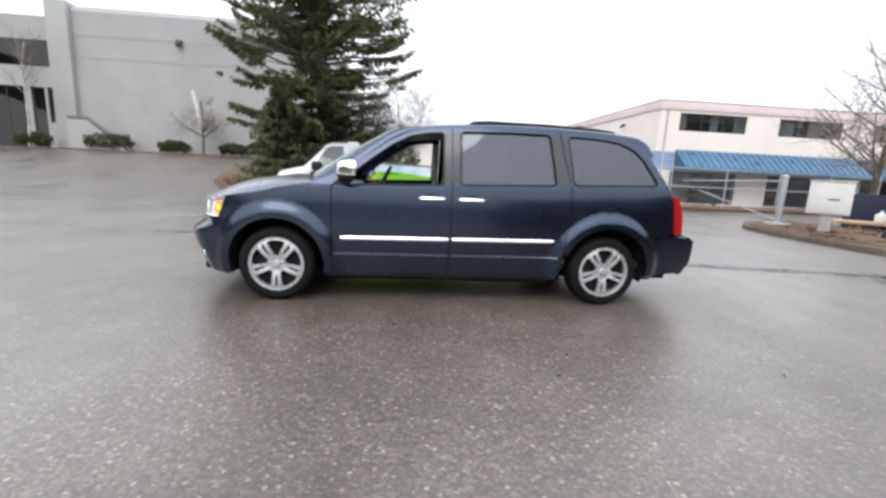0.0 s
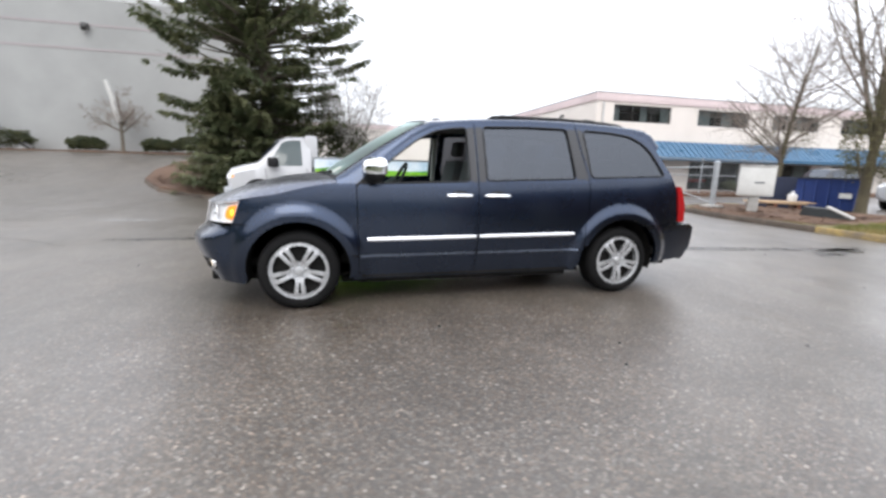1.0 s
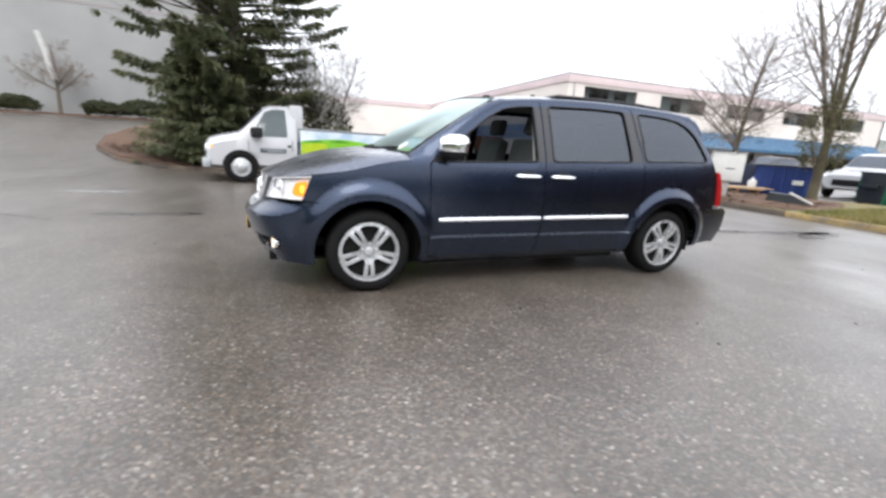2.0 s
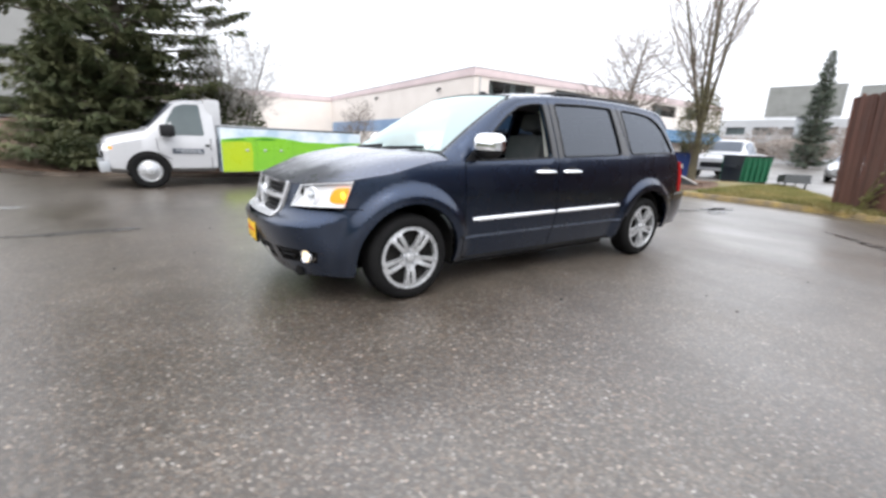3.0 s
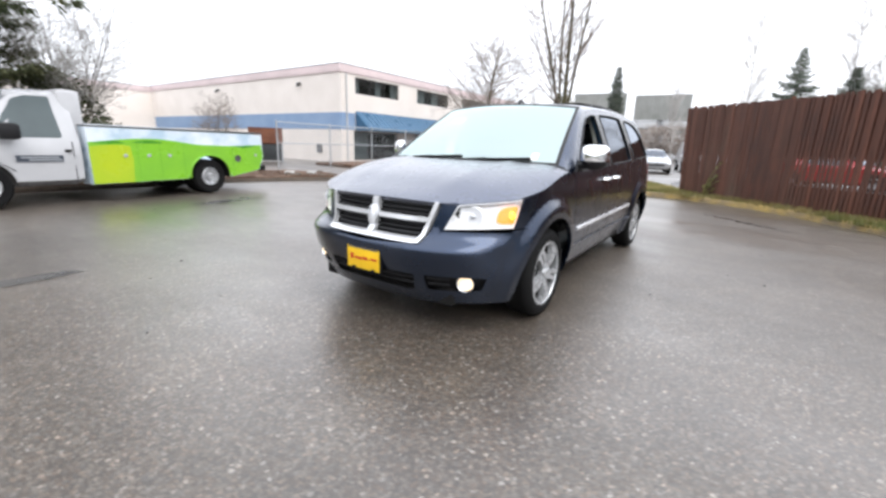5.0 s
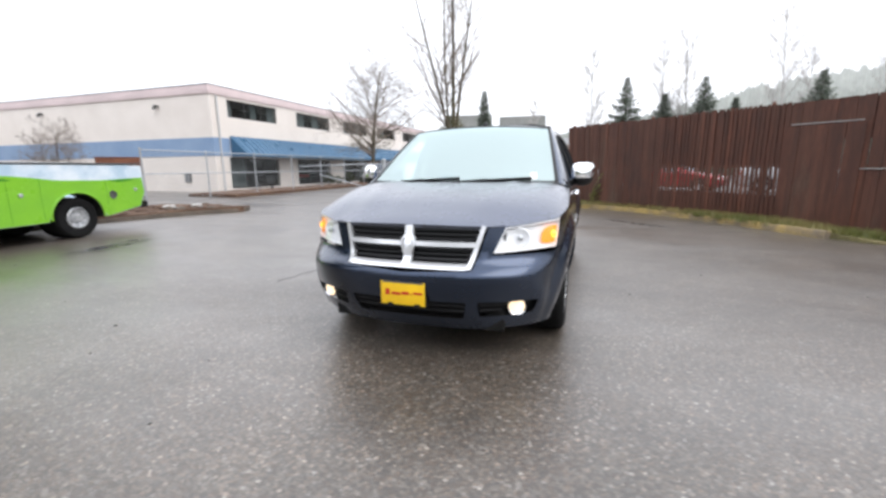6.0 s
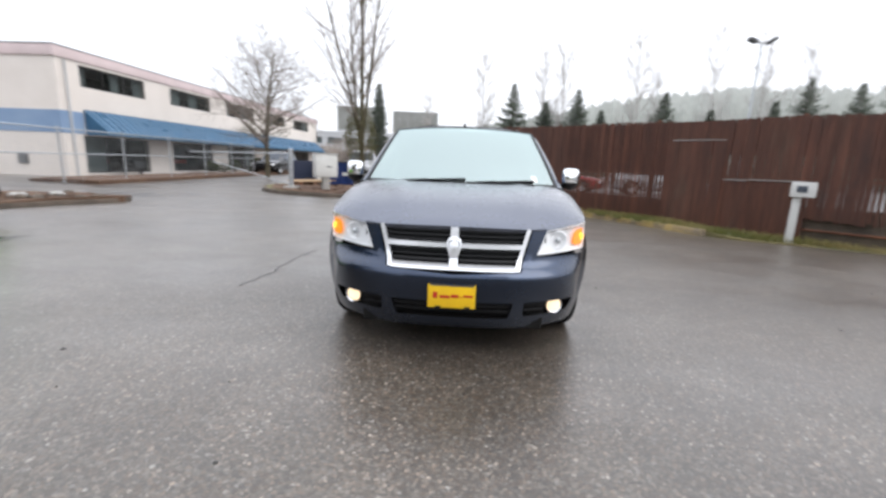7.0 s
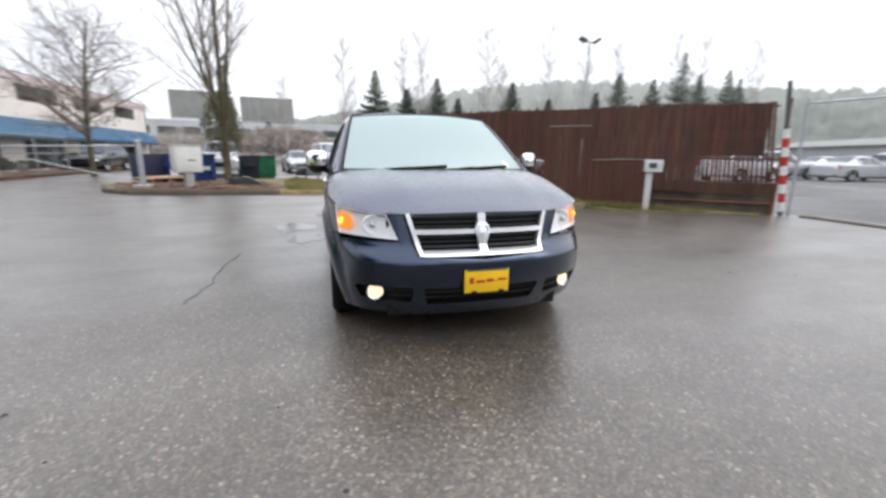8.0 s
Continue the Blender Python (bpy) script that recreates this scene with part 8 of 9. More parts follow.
slat_mesh = mesh_of("slat", slat_bm, False)
slat_mesh.materials.append(M["slat"])
d = 0.04
while d < f_len - 0.05:
    panel = 6.05 < d < 7.12
    w = 0.094 if panel else rf.choice((0.0895, 0.0885, 0.087, 0.085)) - (0.030 if 9.55 < d < 11.1 else 0.020 if 3.2 < d < 5.9 else 0.0)
    z0 = rf.uniform(0.08, 0.16) - 0.10 * ease(4.6, 5.6, d) + (0.42 if d > 8.7 else 0.0)
    top = fence_top(d) + rf.uniform(-0.016, 0.010)
    if panel:
        top = 2.02 + rf.uniform(-0.01, 0.01)
    lean = rf.uniform(-0.35, 0.35) - 5.0 * ease(9.0, f_len, d) - 4.0 * ease(1.6, 0.0, d)
    o = part("slat", slat_mesh, None, fence)
    o.matrix_basis = Matrix.Translation((d, rf.uniform(-0.008, 0.008) - (0.030 if panel else 0.0), z0)) @ Matrix.Rotation(radians(lean), 4, "Y") @ Matrix.Rotation(radians(rf.uniform(-3, 3)), 4, "Z") @ Matrix.Diagonal((w, 1, top - z0, 1))
    if panel:
        o = part("slat", slat_mesh, None, fence)
        o.matrix_basis = Matrix.Translation((d, rf.uniform(-0.006, 0.006), 1.90)) @ Matrix.Diagonal((0.088, 1, fence_top(d) + rf.uniform(-0.015, 0.0) - 1.90, 1))
    d += 0.0905
for d in [0.02 + (f_len - 0.04) * k / 4 for k in range(5)]:
    bm = bmesh.new()
    tube(bm, [(d, 0.07, -0.1), (d, 0.07, fence_top(d) + 0.05)], 0.035, 8)
    part("post", bm, "rust", fence)
for z, nm in ((0.22, "rail"), (1.22, "rail")):
    bm = bmesh.new()
    tube(bm, [(0.0, 0.05, z), (f_len, 0.05, z + 0.02)], 0.020, 6)
    part(nm, bm, "rust", fence)
bm = bmesh.new()
tube(bm, [(0.0, 0.05, fence_top(0) - 0.10), (f_len * 0.5, 0.05, fence_top(f_len * 0.5) - 0.10), (f_len - 0.2, 0.05, fence_top(f_len) - 0.10)], 0.022, 6)
part("rail", bm, "rust", fence)
for d0, d1, z in ((6.0, 7.1, 2.05), (7.15, 7.62, 1.18), (7.64, 8.62, 1.20)):
    bm = bmesh.new()
    box(bm, d0, d1, -0.035, -0.018, z - 0.009, z + 0.009)
    part("batten", bm, "concrete", fence, "pale loose batten")
for d in (6.02, 7.14):
    bm = bmesh.new()
    box(bm, d - 0.055, d + 0.055, -0.022, 0.012, 0.06, 2.02)
    part("stile", bm, "slat", fence, smooth=False)
# boards added behind the laths to shut out light through the gaps, high along the whole fence and low along its first
# part
for d0, d1, z0, z1 in ((0.05, 5.9, 1.72, 2.46), (5.9, f_len - 0.35, 1.72, 2.44), (0.05, 5.9, 0.14, 0.62), (0.05, 5.95, 1.26, 1.72), (9.3, f_len - 0.35, 1.32, 1.72), (7.15, 8.35, 0.12, 1.14)):
    n_b = int((z1 - z0) / 0.14)
    for k in range(n_b):
        bm = bmesh.new()
        back = 0.020 + 0.016 * (k % 2)
        box(bm, d0, d1, back, back + 0.014, z0 + (z1 - z0) * k / n_b - 0.008, z0 + (z1 - z0) * (k + 1) / n_b + 0.008)
        part("backing_board", bm, "slat", fence, smooth=False)
bm = bmesh.new()
box(bm, 7.9, f_len - 0.03, 0.10, 0.22, -0.1, 0.70, 0.015)
part("footing_wall", bm, "dark_kerb", fence, "low stained concrete footing")

# gate post with red and white bands, and the wire mesh gate beside it
gp = FENCE_B + f_dir * 0.14
gate_post = thing("gate_post", "gate post with red and white reflective bands", "gate post", pose(gp.x, gp.y, 0))
gate_post.matrix_basis = Matrix.Translation(gp) @ Matrix.Rotation(radians(-5.0), 4, f_out)
bm = bmesh.new()
tube(bm, [(0, 0, -0.1), (0, 0, 2.90)], 0.045, 10)
part("pole", bm, "frame", gate_post)
for k in range(9):
    bm = bmesh.new()
    tube(bm, [(0, 0, 0.10 + 0.20 * k), (0, 0, 0.298 + 0.20 * k)], 0.068, 12)
    part("band", bm, "red_tape" if k % 2 else "white_tape", gate_post)


def mesh_fence(name, label, p0, p1, h, posts, seed, rails=(0.97,), base=0.0, sag=0.0, wire=0.055, wire_r=0.0016):
    """Wire mesh between steel posts and rails."""
    a, b = Vector((*p0, base)), Vector((*p1, base))
    L = (b - a).length
    yaw = math.degrees(math.atan2(b.y - a.y, b.x - a.x))
    ob = thing(name, label, "fence", pose(a.x, a.y, base, 0, 0, yaw))
    for k in range(posts):
        d = L * k / (posts - 1)
        bm = bmesh.new()
        tube(bm, [(d, 0, -0.1), (d, 0, h + 0.05)], 0.032, 8)
        part("post", bm, "steel", ob)
    for f in rails:
        bm = bmesh.new()
        tube(bm, [(0, 0, h * f), (L * 0.5, 0, h * f - sag), (L, 0, h * f)], 0.022, 6)
        part("rail", bm, "steel", ob)
    V, F = [], []
    n = int((L + h) / wire)
    for k in range(n):
        u = k * wire
        for sgn in (1, -1):
            x0, x1 = u, u - h
            z0, z1 = 0.03, h - 0.02
            if x0 > L:
                z0 += (x0 - L); x0 = L
            if x1 < 0:
                z1 -= (0 - x1); x1 = 0
            if z1 <= z0:
                continue
            if sgn < 0:
                x0, x1 = L - x0, L - x1
            i = len(V)
            V += [(x0 - wire_r, 0.0, z0), (x0 + wire_r, 0.0, z0), (x1 + wire_r, 0.0, z1), (x1 - wire_r, 0.0, z1)]
            F.append((i, i + 1, i + 2, i + 3))
    m_ob = raw_mesh("wire_mesh", V, F, "steel", ob, smooth=False)
    tagged(m_ob, kind="stuff")
    return ob


mesh_fence("wire_gate", "wire mesh gate across the lot entrance", (gp.x - 0.1, gp.y - 0.08), (gp.x - 5.6, gp.y - 1.2), 2.46, 3, 3, (0.98,))
mesh_fence("wire_fence", "wire mesh fence with steel rails before the shops", (6.6, 14.6), (24.5, 15.3), 2.05, 7, 4, (0.985, 0.55))
bm = bmesh.new()
box(bm, -4.5, gp.x - 0.3, gp.y - 0.42, gp.y - 0.12, -0.05, 0.03, 0.01)
tagged(part("entrance_sill", bm, "dark_kerb"), "pale worn concrete strip across the lot entrance", "concrete strip", kind="structure")

# pedestal with a small box near the gate
ped = thing("entry_pedestal", "white entry pedestal with a small box on top", "pedestal", pose(3.50, -6.42, 0.06, 0, 0, -35))
bm = bmesh.new()
box(bm, -0.065, 0.065, -0.065, 0.065, -0.05, 0.92, 0.012)
part("post", bm, "white_box", ped)
bm = bmesh.new()
box(bm, -0.14, 0.14, -0.26, 0.12, 0.86, 1.14, 0.015)
head_box = part("box", bm, "white_box", ped)
bm = bmesh.new()
box(bm, -0.148, -0.141, -0.13, 0.03, 0.95, 1.07, 0.003)
part("panel", bm, "ink", head_box, "dark panel")

# electrical cabinet on a short concrete post
cabinet = thing("utility_cabinet", "off-white metal utility cabinet on a concrete post", "cabinet", pose(10.80, 5.38, 0.06, 0, 0, 44))
bm = bmesh.new()
box(bm, -0.10, 0.10, -0.13, 0.13, -0.1, 0.60, 0.02)
part("post", bm, "concrete", cabinet)
bm = bmesh.new()
box(bm, -0.14, 0.14, -0.44, 0.44, 0.55, 1.41, 0.015)
cb = part("case", bm, "white_box", cabinet)
bm = bmesh.new()
box(bm, -0.155, -0.142, -0.41, 0.41, 0.59, 1.37, 0.004)
cd = part("door", bm, "white_box", cb)
bm = bmesh.new()
box(bm, -0.162, -0.156, -0.20, 0.04, 0.93, 0.965)
part("print_bar", bm, "ink", cd)
bm = bmesh.new()
box(bm, -0.17, 0.17, -0.46, 0.46, 1.412, 1.44, 0.006)
part("lid", bm, "white_box", cb)

bm = bmesh.new()
tube(bm, [(0, 0, -0.1), (0, 0, 1.48)], 0.085, 12)
gpost = thing("steel_gate_post", "stout galvanised gate post with a fallen brace", "gate post", pose(10.65, 6.65, 0.1))
part("post", bm, "steel", gpost)
bm = bmesh.new()
tube(bm, [(0, 0, 1.46), (0, 0, 1.50), (0, 0, 1.53)], [0.10, 0.10, 0.03], 12)
part("cap", bm, "steel", gpost)
bm = bmesh.new()
tube(bm, [(0.05, 0.0, 1.35), (-0.5, 2.2, 1.30), (-0.8, 3.4, 1.27)], 0.018, 8)
part("top_bar", bm, "steel", gpost)
bm = bmesh.new()
tube(bm, [(0.05, 0.0, 0.18), (-0.7, 2.6, 0.95)], 0.016, 8)
part("brace", bm, "steel", gpost)
bm = bmesh.new()
box(bm, -0.24, 0.24, -0.24, 0.24, -0.08, 0.14, 0.04)
part("footing", bm, "concrete", gpost)


# dumpsters, boards and clutter by the tree
def dumpster(name, label, m, w, dpt, h, paint, side_paint):
    ob = thing(name, label, "dumpster", m)
    bm = bmesh.new()
    sheet(bm, [(-w / 2, 0.10), (-w / 2, h), (w / 2, h), (w / 2, 0.10)], [], 0.5, lambda x, z: Vector((x, -dpt / 2 - 0.10 * (z / h), z)), lambda p: p + Vector((0, 0.05, 0)))
    part("front_panel", bm, paint, ob, smooth=False)
    bm = bmesh.new()
    sheet(bm, [(-w / 2, 0.10), (-w / 2, h), (w / 2, h), (w / 2, 0.10)], [], 0.5, lambda x, z: Vector((x, dpt / 2, z)), lambda p: p - Vector((0, 0.05, 0)))
    part("back_panel", bm, paint, ob, smooth=False)
    for s in (-1, 1):
        bm = bmesh.new()
        sheet(bm, [(-dpt / 2 + 0.052 - 0.01, 0.10), (-dpt / 2 - 0.045, h), (dpt / 2 - 0.052, h), (dpt / 2 - 0.052, 0.10)], [], 0.5, lambda y, z, s=s: Vector((s * w / 2, y, z)), lambda p, s=s: p - Vector((s * 0.05, 0, 0)))
        part("side_panel", bm, side_paint, ob, smooth=False)
        bm = bmesh.new()
        box(bm, s * (w / 2 + 0.05) - 0.045, s * (w / 2 + 0.05) + 0.045, -dpt * 0.3, dpt * 0.3, h * 0.55, h * 0.55 + 0.12, 0.01)
        part("lift_pocket", bm, side_paint, ob)
    for k in range(5):
        x = -w / 2 + w * (k + 0.5) / 5
        bm = bmesh.new()
        box(bm, x - 0.03, x + 0.03, -dpt / 2 - 0.135, -dpt / 2 - 0.03, 0.14, h - 0.04)
        part("stiffener", bm, paint, ob)
    bm = bmesh.new()
    box(bm, -w / 2 - 0.03, w / 2 + 0.03, -dpt / 2 - 0.16, dpt / 2 + 0.03, h + 0.002, h + 0.05, 0.012)
    part("lid", bm, "bin_dark", ob)
    bm = bmesh.new()
    box(bm, -w / 2, w / 2, -dpt / 2, dpt / 2 - 0.06, 0.04, 0.09)
    part("base", bm, "under", ob)
    return ob


blue_bin = dumpster("dumpster", "bright blue steel dumpster with a pale label", pose(15.9, 6.75, 0, 0, 0, -62), 1.75, 1.3, 1.15, "bin_blue", "bin_blue")
bm = bmesh.new()
box(bm, 0.30, 0.62, -0.825, -0.79, 0.52, 0.68)
part("label_plate", bm, "white_tape", blue_bin)
dumpster("dumpster", "green steel dumpster with dark ends on the verge", pose(17.3, 4.2, 0, 0, 0, -25), 1.25, 1.05, 1.10, "bin_green", "bin_dark")
bm = bmesh.new()
box(bm, -0.04, 0.04, -0.75, 0.75, 0.0, 1.18, 0.01, None)
scr = part("dark_screen", bm, "navy_tarp")
scr.matrix_basis = pose(15.35, 7.95, 0.0, 0, 0, 24)
tagged(scr, "dark navy board standing beside a blue dumpster", "board")
pallet = thing("plywood_stack", "weathered plywood sheet lying on stacked timber", "timber stack", pose(13.9, 7.15, 0.02, 0, 0, -40))
for k in range(3):
    bm = bmesh.new()
    box(bm, -0.75 + 0.65 * k, -0.65 + 0.65 * k, -0.5, 0.5, 0.0, 0.24, 0.01)
    part("bearer", bm, "rust", pallet)
bm = bmesh.new()
box(bm, -0.85, 0.80, -0.52, 0.52, 0.242, 0.285, 0.004)
part("sheet_board", bm, "plywood", pallet, "pale weathered plywood")
bm = bmesh.new()
box(bm, -0.6, 1.05, -0.50, 0.46, 0.288, 0.315, 0.004, Matrix.Rotation(radians(5), 4, "Z"))
part("sheet_board", bm, "plywood", pallet, "pale weathered plywood")
jug = thing("plastic_jug", "white plastic jug standing on the plywood", "jug", pose(14.3, 6.85, 0.335))
bm = bmesh.new()
box(bm, -0.11, 0.11, -0.11, 0.11, 0.0, 0.26, 0.04)
tube(bm, [(0, 0, 0.25), (0, 0, 0.31), (0, 0, 0.36)], [0.09, 0.045, 0.04], 12)
part("bottle", bm, "white_tape", jug)
bm = bmesh.new()
tube(bm, [(0, 0, 0.362), (0, 0, 0.40)], 0.045, 12)
part("cap", bm, "bin_blue", jug)
ramp_ = thing("folded_mat", "grey slab leaning on a low heap beside the kerb", "slab", pose(11.4, 3.75, 0.12, 0, 0, -62))
bm = bmesh.new()
sheet(bm, [(-0.55, 0.0), (-0.48, 0.30), (0.10, 0.26), (0.62, 0.0)], [], 0.2, lambda x, z: Vector((x, -0.3, z)), lambda p: p + Vector((0, 0.55, 0)))
part("slab", bm, "bin_dark", ramp_, smooth=False)
bm = bmesh.new()
box(bm, -0.02, 0.60, -0.32, 0.27, 0.0, 0.035, 0.006, Matrix.Translation((-0.02, 0, 0.30)) @ Matrix.Rotation(radians(26), 4, "Y"))
part("cover", bm, "concrete", ramp_)
barrow = thing("hand_cart", "upturned dark cart lying on the grass", "cart", pose(14.9, 1.75, 0.1, 0, 0, 30))
bm = bmesh.new()
sheet(bm, [(-0.55, 0.22), (-0.45, 0.50), (0.40, 0.42), (0.55, 0.20)], [], 0.3, lambda x, z: Vector((x, -0.35, z)), lambda p: p + Vector((0, 0.7, 0)))
part("tray", bm, "bin_dark", barrow, smooth=False)
for y in (-0.28, 0.28):
    bm = bmesh.new()
    tube(bm, [(-0.35, y, 0.24), (-0.28, y, 0.0)], 0.03, 6)
    part("leg", bm, "bin_dark", barrow)
for y in (-0.25, 0.25):
    bm = bmesh.new()
    tube(bm, [(0.5, y, 0.24), (0.85, y, 0.04), (1.5, y * 0.8, 0.03)], 0.022, 6)
    part("handle", bm, "bin_dark", barrow)
crate = thing("rusty_container", "rust brown steel bin on a dark stand beside the shop wall", "container", pose(10.17, 19.45, 0, 0, 0, -30.6))
bm = bmesh.new()
box(bm, -1.75, 0.0, 0.0, 1.0, 1.04, 1.86, 0.02)
cbx = part("case", bm, "rust", crate)
for k in range(6):
    bm = bmesh.new()
    box(bm, -1.60 + 0.29 * k - 0.045, -1.60 + 0.29 * k + 0.045, -0.022, -0.002, 1.08, 1.82, 0.005)
    part("corrugation", bm, "rust", cbx)
bm = bmesh.new()
box(bm, -1.78, 0.03, -0.03, 1.03, 1.862, 1.900, 0.012)
part("lid", bm, "rust", crate)
bm = bmesh.new()
box(bm, -1.68, -0.07, 0.07, 0.93, 0.12, 1.038, 0.02)
part("stand", bm, "bin_dark", crate, "dark stand")
for sx in (-1.71, -0.04):
    for sy in (0.04, 0.96):
        bm = bmesh.new()
        box(bm, sx - 0.03, sx + 0.03, sy - 0.03, sy + 0.03, 0.0, 1.06)
        part("leg", bm, "steel", crate)
rk = random.Random(5)
for k in range(9):
    x, y = 4.6 + rk.uniform(-0.5, 1.1), 9.6 + rk.uniform(-0.5, 1.3)
    bm = bmesh.new()
    bmesh.ops.create_icosphere(bm, subdivisions=2, radius=1.0)
    for v in bm.verts:
        v.co *= 1 + 0.25 * noise.noise(v.co * 1.6 + Vector((k, 0, 0)))
    bmesh.ops.transform(bm, matrix=Matrix.Diagonal((rk.uniform(0.10, 0.22), rk.uniform(0.08, 0.16), rk.uniform(0.05, 0.11), 1)), verts=bm.verts[:])
    o = part("rubble_stone", bm, "dark_kerb" if k % 3 else "concrete")
    o.matrix_basis = pose(x, y, 0.14, 0, 0, rk.uniform(0, 180))
    tagged(o, "pale broken stone lying in a mulch bed", "stone", "stones in the mulch bed")
for k, (x, y, rx) in enumerate(((22.8, 16.6, 0.55), (30.6, 16.6, 0.75), (26.4, 16.5, 0.4), (39.0, 16.6, 0.6))):
    bush("shop_shrub", "small evergreen shrub in a bed before the shops", (x, y, 0.1), rx, rx * 0.8, rx * 0.65, 90 + k, 700, 0.08, group="shrubs before the shops")
# a leaning weed before the fence
weed = thing("weed", "yellow-green weed leaning beside the slatted fence", "weed", pose(9.02, -1.20, 0.11))
wr = random.Random(97)
SV, SF, LV, LF = [], [], [], []
for k in range(5):
    tip = Vector((-0.12 + wr.uniform(-0.12, 0.12), -0.42 + wr.uniform(-0.16, 0.12), 0.92 - 0.14 * k))
    mid = tip * 0.5 + Vector((0.05, 0.06, 0.03))
    limb(SV, SF, [Vector((0, 0, -0.04)), mid, tip], [0.012, 0.008, 0.003], 5)
    for i in range(16):
        t = 0.25 + 0.75 * i / 15
        p = mid * (2 * t) if t < 0.5 else mid.lerp(tip, 2 * t - 1)
        u = Vector((wr.uniform(-1, 1), wr.uniform(-1, 1), wr.uniform(-0.3, 0.6))).normalized()
        w = u.orthogonal().normalized() * 0.028
        ln = wr.uniform(0.05, 0.11)
        b = len(LV)
        LV += [p, p + u * ln * 0.5 + w, p + u * ln, p + u * ln * 0.5 - w]
        LF.append((b, b + 1, b + 2, b + 3))
raw_mesh("stems", SV, SF, "blade", weed)
raw_mesh("leaves", LV, LF, "blade", weed, smooth=False)


# ---- far side: floodlight, billboards, trees, hill ----
pole_t = thing("floodlight_pole", "tall thin pole with two dark floodlights", "street lamp", pose(19.9, -15.25, 0))
bm = bmesh.new()
tube(bm, [(0, 0, -0.1), (0, 0, 4.0), (0, 0, 8.2)], [0.075, 0.06, 0.045], 10)
part("pole", bm, "steel", pole_t)
bm = bmesh.new()
tube(bm, [(0, -0.45, 8.18), (0, 0.45, 8.22)], 0.03, 6)
part("arm", bm, "frame", pole_t)
for s, tilt in ((1, 20), (-1, -35)):
    bm = bmesh.new()
    box(bm, -0.16, 0.16, -0.24, 0.24, -0.09, 0.09, 0.03, Matrix.Translation((0, s * 0.50, 8.32)) @ Matrix.Rotation(radians(tilt), 4, "X"))
    part("floodlight", bm, "frame", pole_t, "dark floodlight head")


def billboard(label, x, y, yaw, w, z0, z1):
    ob = thing("billboard", label, "billboard", pose(x, y, 0, 0, 0, yaw), "billboards in the distance")
    for k in range(6):
        bm = bmesh.new()
        box(bm, -0.12, 0.12, -w / 2 + w * k / 6 + 0.01, -w / 2 + w * (k + 1) / 6 - 0.01, z0, z1)
        part("panel", bm, "board", ob)
    bm = bmesh.new()
    box(bm, -0.45, -0.13, -w / 2, w / 2, z0 - 0.20, z0 - 0.10)
    part("catwalk", bm, "frame", ob)
    bm = bmesh.new()
    tube(bm, [(0.4, 0, -0.1), (0.4, 0, z1 - 0.3)], 0.45, 12)
    part("column", bm, "steel", ob)
    for zz in (z0 + 0.2, z1 - 0.3):
        bm = bmesh.new()
        tube(bm, [(0.35, -w / 2, zz), (0.35, w / 2, zz)], 0.10, 6)
        part("beam", bm, "steel", ob)


billboard("grey back of a large billboard on a steel column", 70, 19.2, 10, 8.2, 6.4, 10.4)
billboard("grey back of a second billboard on a steel column", 68, 9.4, 6, 7.6, 6.0, 9.6)
far_block = thing("far_office", "pale office block beyond the trees", "building", pose(88, 12, 0, 0, 0, 6))
fw = lambda u, d, z: Vector((d, u, z))
ops_ = [(-22 + 4.2 * k, -19 + 4.2 * k, z, z + 1.3) for k in range(11) for z in (1.4, 4.6)]
wall_mesh("front_wall", -24, 24, 0, 7.2, ops_, 0.4, fw, "wall_soft", far_block)
for a, b, c, d in ops_:
    window_unit(far_block, fw, a, b, c, d, 2, 0.15)
bm = bmesh.new()
box(bm, 0.4, 14, -24, 24, 0.0, 7.2)
part("block", bm, "wall_soft", far_block)

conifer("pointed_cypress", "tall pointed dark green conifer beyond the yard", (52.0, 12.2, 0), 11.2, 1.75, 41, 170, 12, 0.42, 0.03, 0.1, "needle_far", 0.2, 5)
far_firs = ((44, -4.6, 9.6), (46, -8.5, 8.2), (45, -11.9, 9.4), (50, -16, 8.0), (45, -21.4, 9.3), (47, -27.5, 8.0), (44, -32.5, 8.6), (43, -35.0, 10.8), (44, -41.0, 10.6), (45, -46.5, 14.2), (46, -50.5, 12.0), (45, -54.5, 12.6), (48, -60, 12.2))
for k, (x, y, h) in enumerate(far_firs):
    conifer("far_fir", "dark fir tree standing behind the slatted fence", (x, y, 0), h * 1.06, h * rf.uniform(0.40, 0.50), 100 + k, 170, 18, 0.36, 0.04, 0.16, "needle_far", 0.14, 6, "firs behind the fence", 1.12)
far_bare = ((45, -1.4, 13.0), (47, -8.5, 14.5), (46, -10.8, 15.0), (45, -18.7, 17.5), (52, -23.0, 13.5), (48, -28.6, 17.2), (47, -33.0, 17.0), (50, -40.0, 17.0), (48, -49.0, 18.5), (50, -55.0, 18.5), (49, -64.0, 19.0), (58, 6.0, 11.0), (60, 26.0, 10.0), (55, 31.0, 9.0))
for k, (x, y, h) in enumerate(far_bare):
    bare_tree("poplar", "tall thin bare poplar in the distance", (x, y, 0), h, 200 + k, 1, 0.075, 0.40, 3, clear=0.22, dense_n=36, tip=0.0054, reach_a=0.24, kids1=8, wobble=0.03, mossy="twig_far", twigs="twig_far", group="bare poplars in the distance")
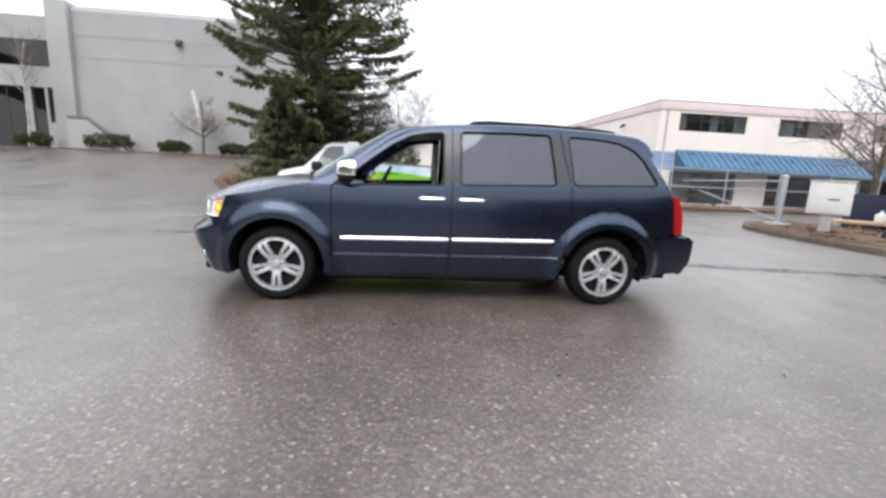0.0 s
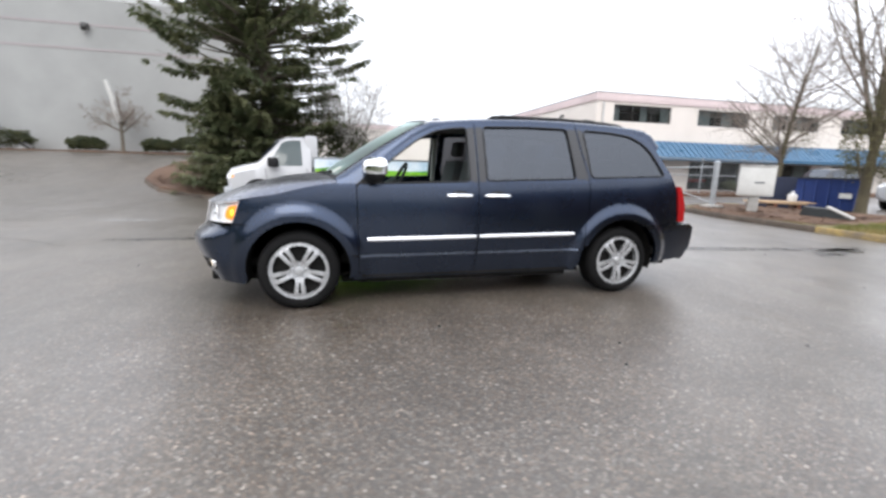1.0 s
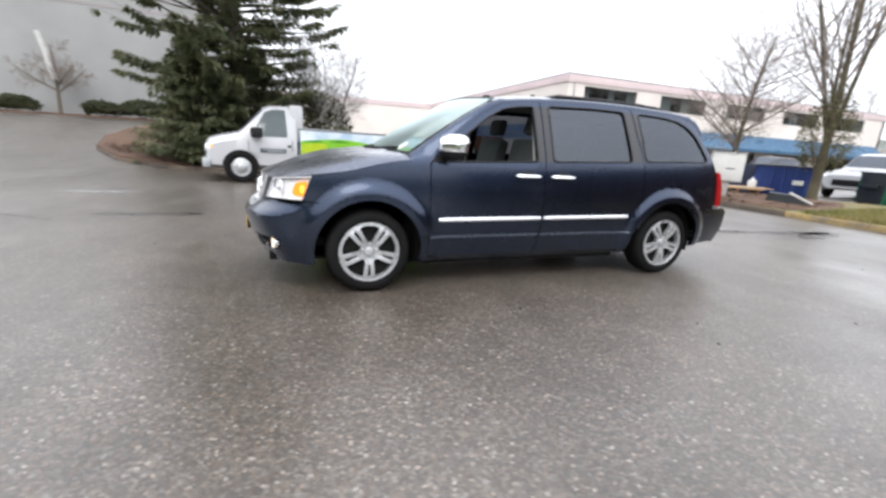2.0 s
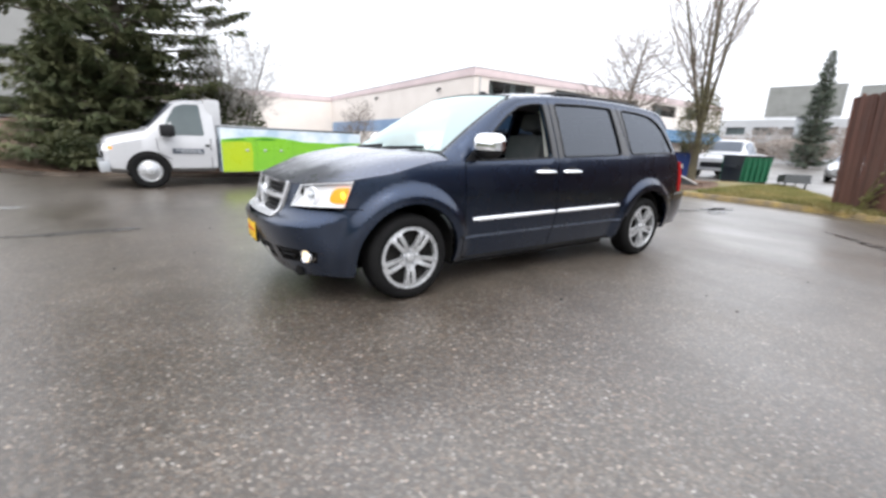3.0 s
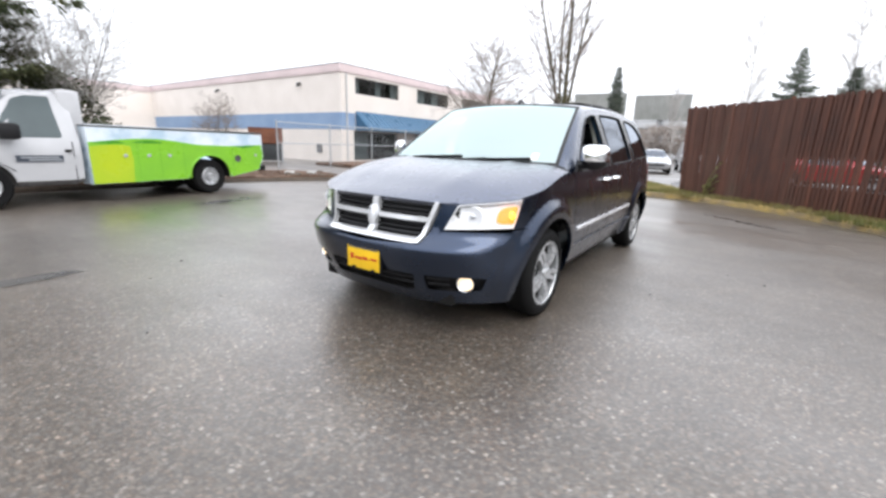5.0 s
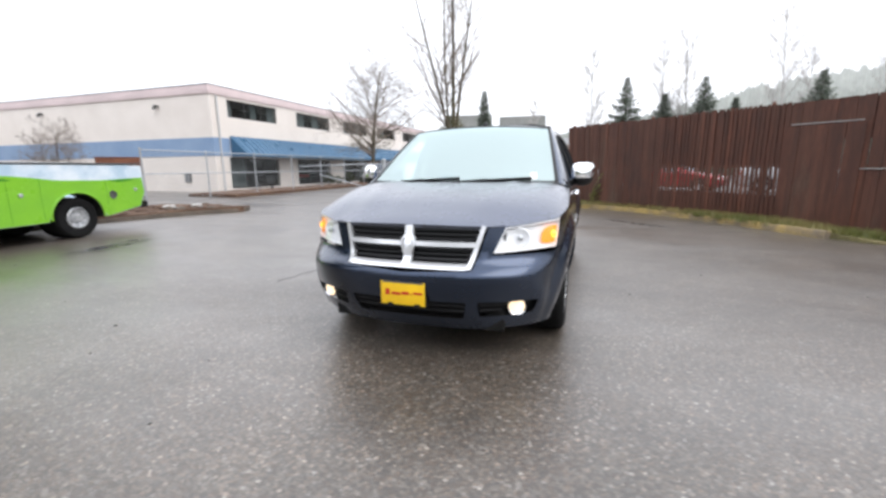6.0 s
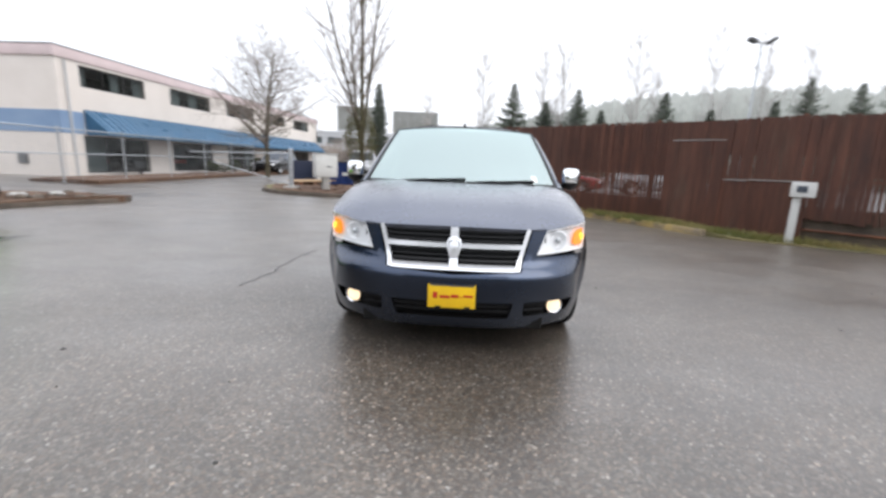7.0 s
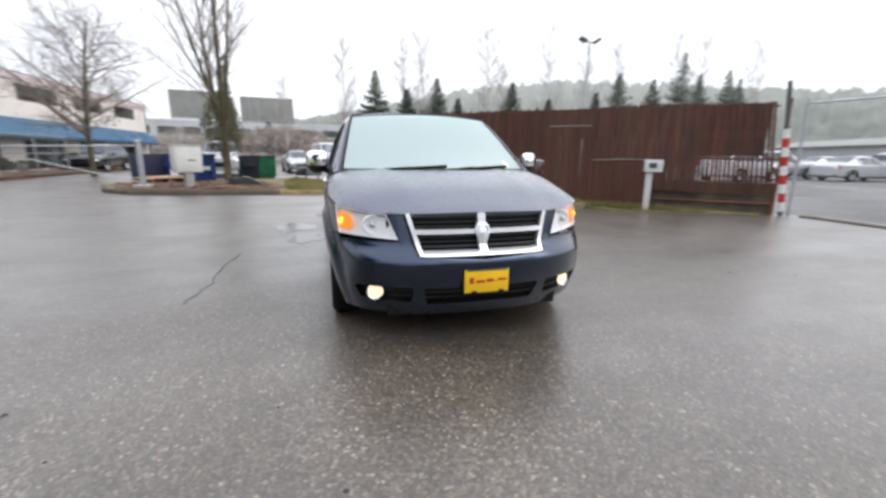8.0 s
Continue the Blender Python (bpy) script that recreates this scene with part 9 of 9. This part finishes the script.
for k, (x, y) in enumerate(((58, 0.5), (60, 16.0), (57, 22.0), (64, 27.0), (54, -6.0), (60, -14.0), (58, -24.0), (60, -34.0), (58, -44.0), (56, -54.0), (66, 10.0), (70, 3.5), (66, 6.5), (72, 15.0), (72, 22.0))):
    bush("far_thicket", "leafless brown thicket beyond the road", (x, y, 0), 4.5, 4.5, 1.8 if k < 10 else 2.9, 300 + k, 3000, 0.26, "twig", "thickets beyond the road")


def ridge(name, label, dist, a0, a1, heights, seed, material):
    r = random.Random(seed)
    V, F = [], []
    n = 1400
    for k in range(n + 1):
        t = k / n
        a = radians(a0 + (a1 - a0) * t)
        h = lerp([i / (len(heights) - 1) for i in range(len(heights))], heights, t)
        h += dist * 0.008 * abs(noise.noise(Vector((t * 330, seed, 8)))) + h * (0.07 * noise.noise(Vector((t * 40, seed, 0))) + 0.06 * noise.noise(Vector((t * 160, seed, 4)))) + r.uniform(-0.02, 0.05) * h
        V += [(dist * math.cos(a), dist * math.sin(a), -1), ((dist + 25) * math.cos(a), (dist + 25) * math.sin(a), h * 0.75 - 1), ((dist + 45) * math.cos(a), (dist + 45) * math.sin(a), h)]
    for k in range(n):
        for j in range(2):
            F.append((3 * k + j, 3 * k + 3 + j, 3 * k + 4 + j, 3 * k + 1 + j))
    me = bpy.data.meshes.new(name)
    me.from_pydata(V, [], F)
    me.materials.append(M[material])
    return tagged(new(name, me), label, "hill", kind="structure")


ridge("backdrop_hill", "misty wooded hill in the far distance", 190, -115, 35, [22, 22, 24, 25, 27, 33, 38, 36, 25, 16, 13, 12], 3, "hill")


# unseen tree belt added behind the camera to darken reflections and low sky light
ridge("backdrop_shade_belt", "unseen dark tree belt added to darken reflections", 21, 160, 255, [14, 16, 16, 15, 13, 11, 8, 5.5, 4.8, 4], 9, "needle")


# low pale storage shed at the far side of the lot
shed = thing("storage_shed", "long low pale storage shed beyond the parked cars", "shed", pose(26, -66, 0, 0, 0, -28))
bm = bmesh.new()
box(bm, -22, 22, 0.0, 7.0, 0.0, 2.9)
part("wall", bm, "wall_soft", shed)
bm = bmesh.new()
for q in (((-22.4, -0.5, 2.92), (22.4, -0.5, 2.92), (22.4, 3.5, 3.9), (-22.4, 3.5, 3.9)), ((-22.4, 3.5, 3.9), (22.4, 3.5, 3.9), (22.4, 7.5, 2.92), (-22.4, 7.5, 2.92))):
    top = [bm.verts.new(p) for p in q]
    low = [bm.verts.new((p[0], p[1], p[2] - 0.10)) for p in q]
    bm.faces.new(top)
    bm.faces.new(low[::-1])
    for k in range(4):
        bm.faces.new((top[k], low[k], low[(k + 1) % 4], top[(k + 1) % 4]))
part("roof", bm, "board", shed, smooth=False)
for k in range(9):
    bm = bmesh.new()
    box(bm, -20.6 + 4.7 * k, -17.4 + 4.7 * k, -0.06, -0.004, 0.05, 2.4, 0.01)
    part("roller_door", bm, "steel", shed)
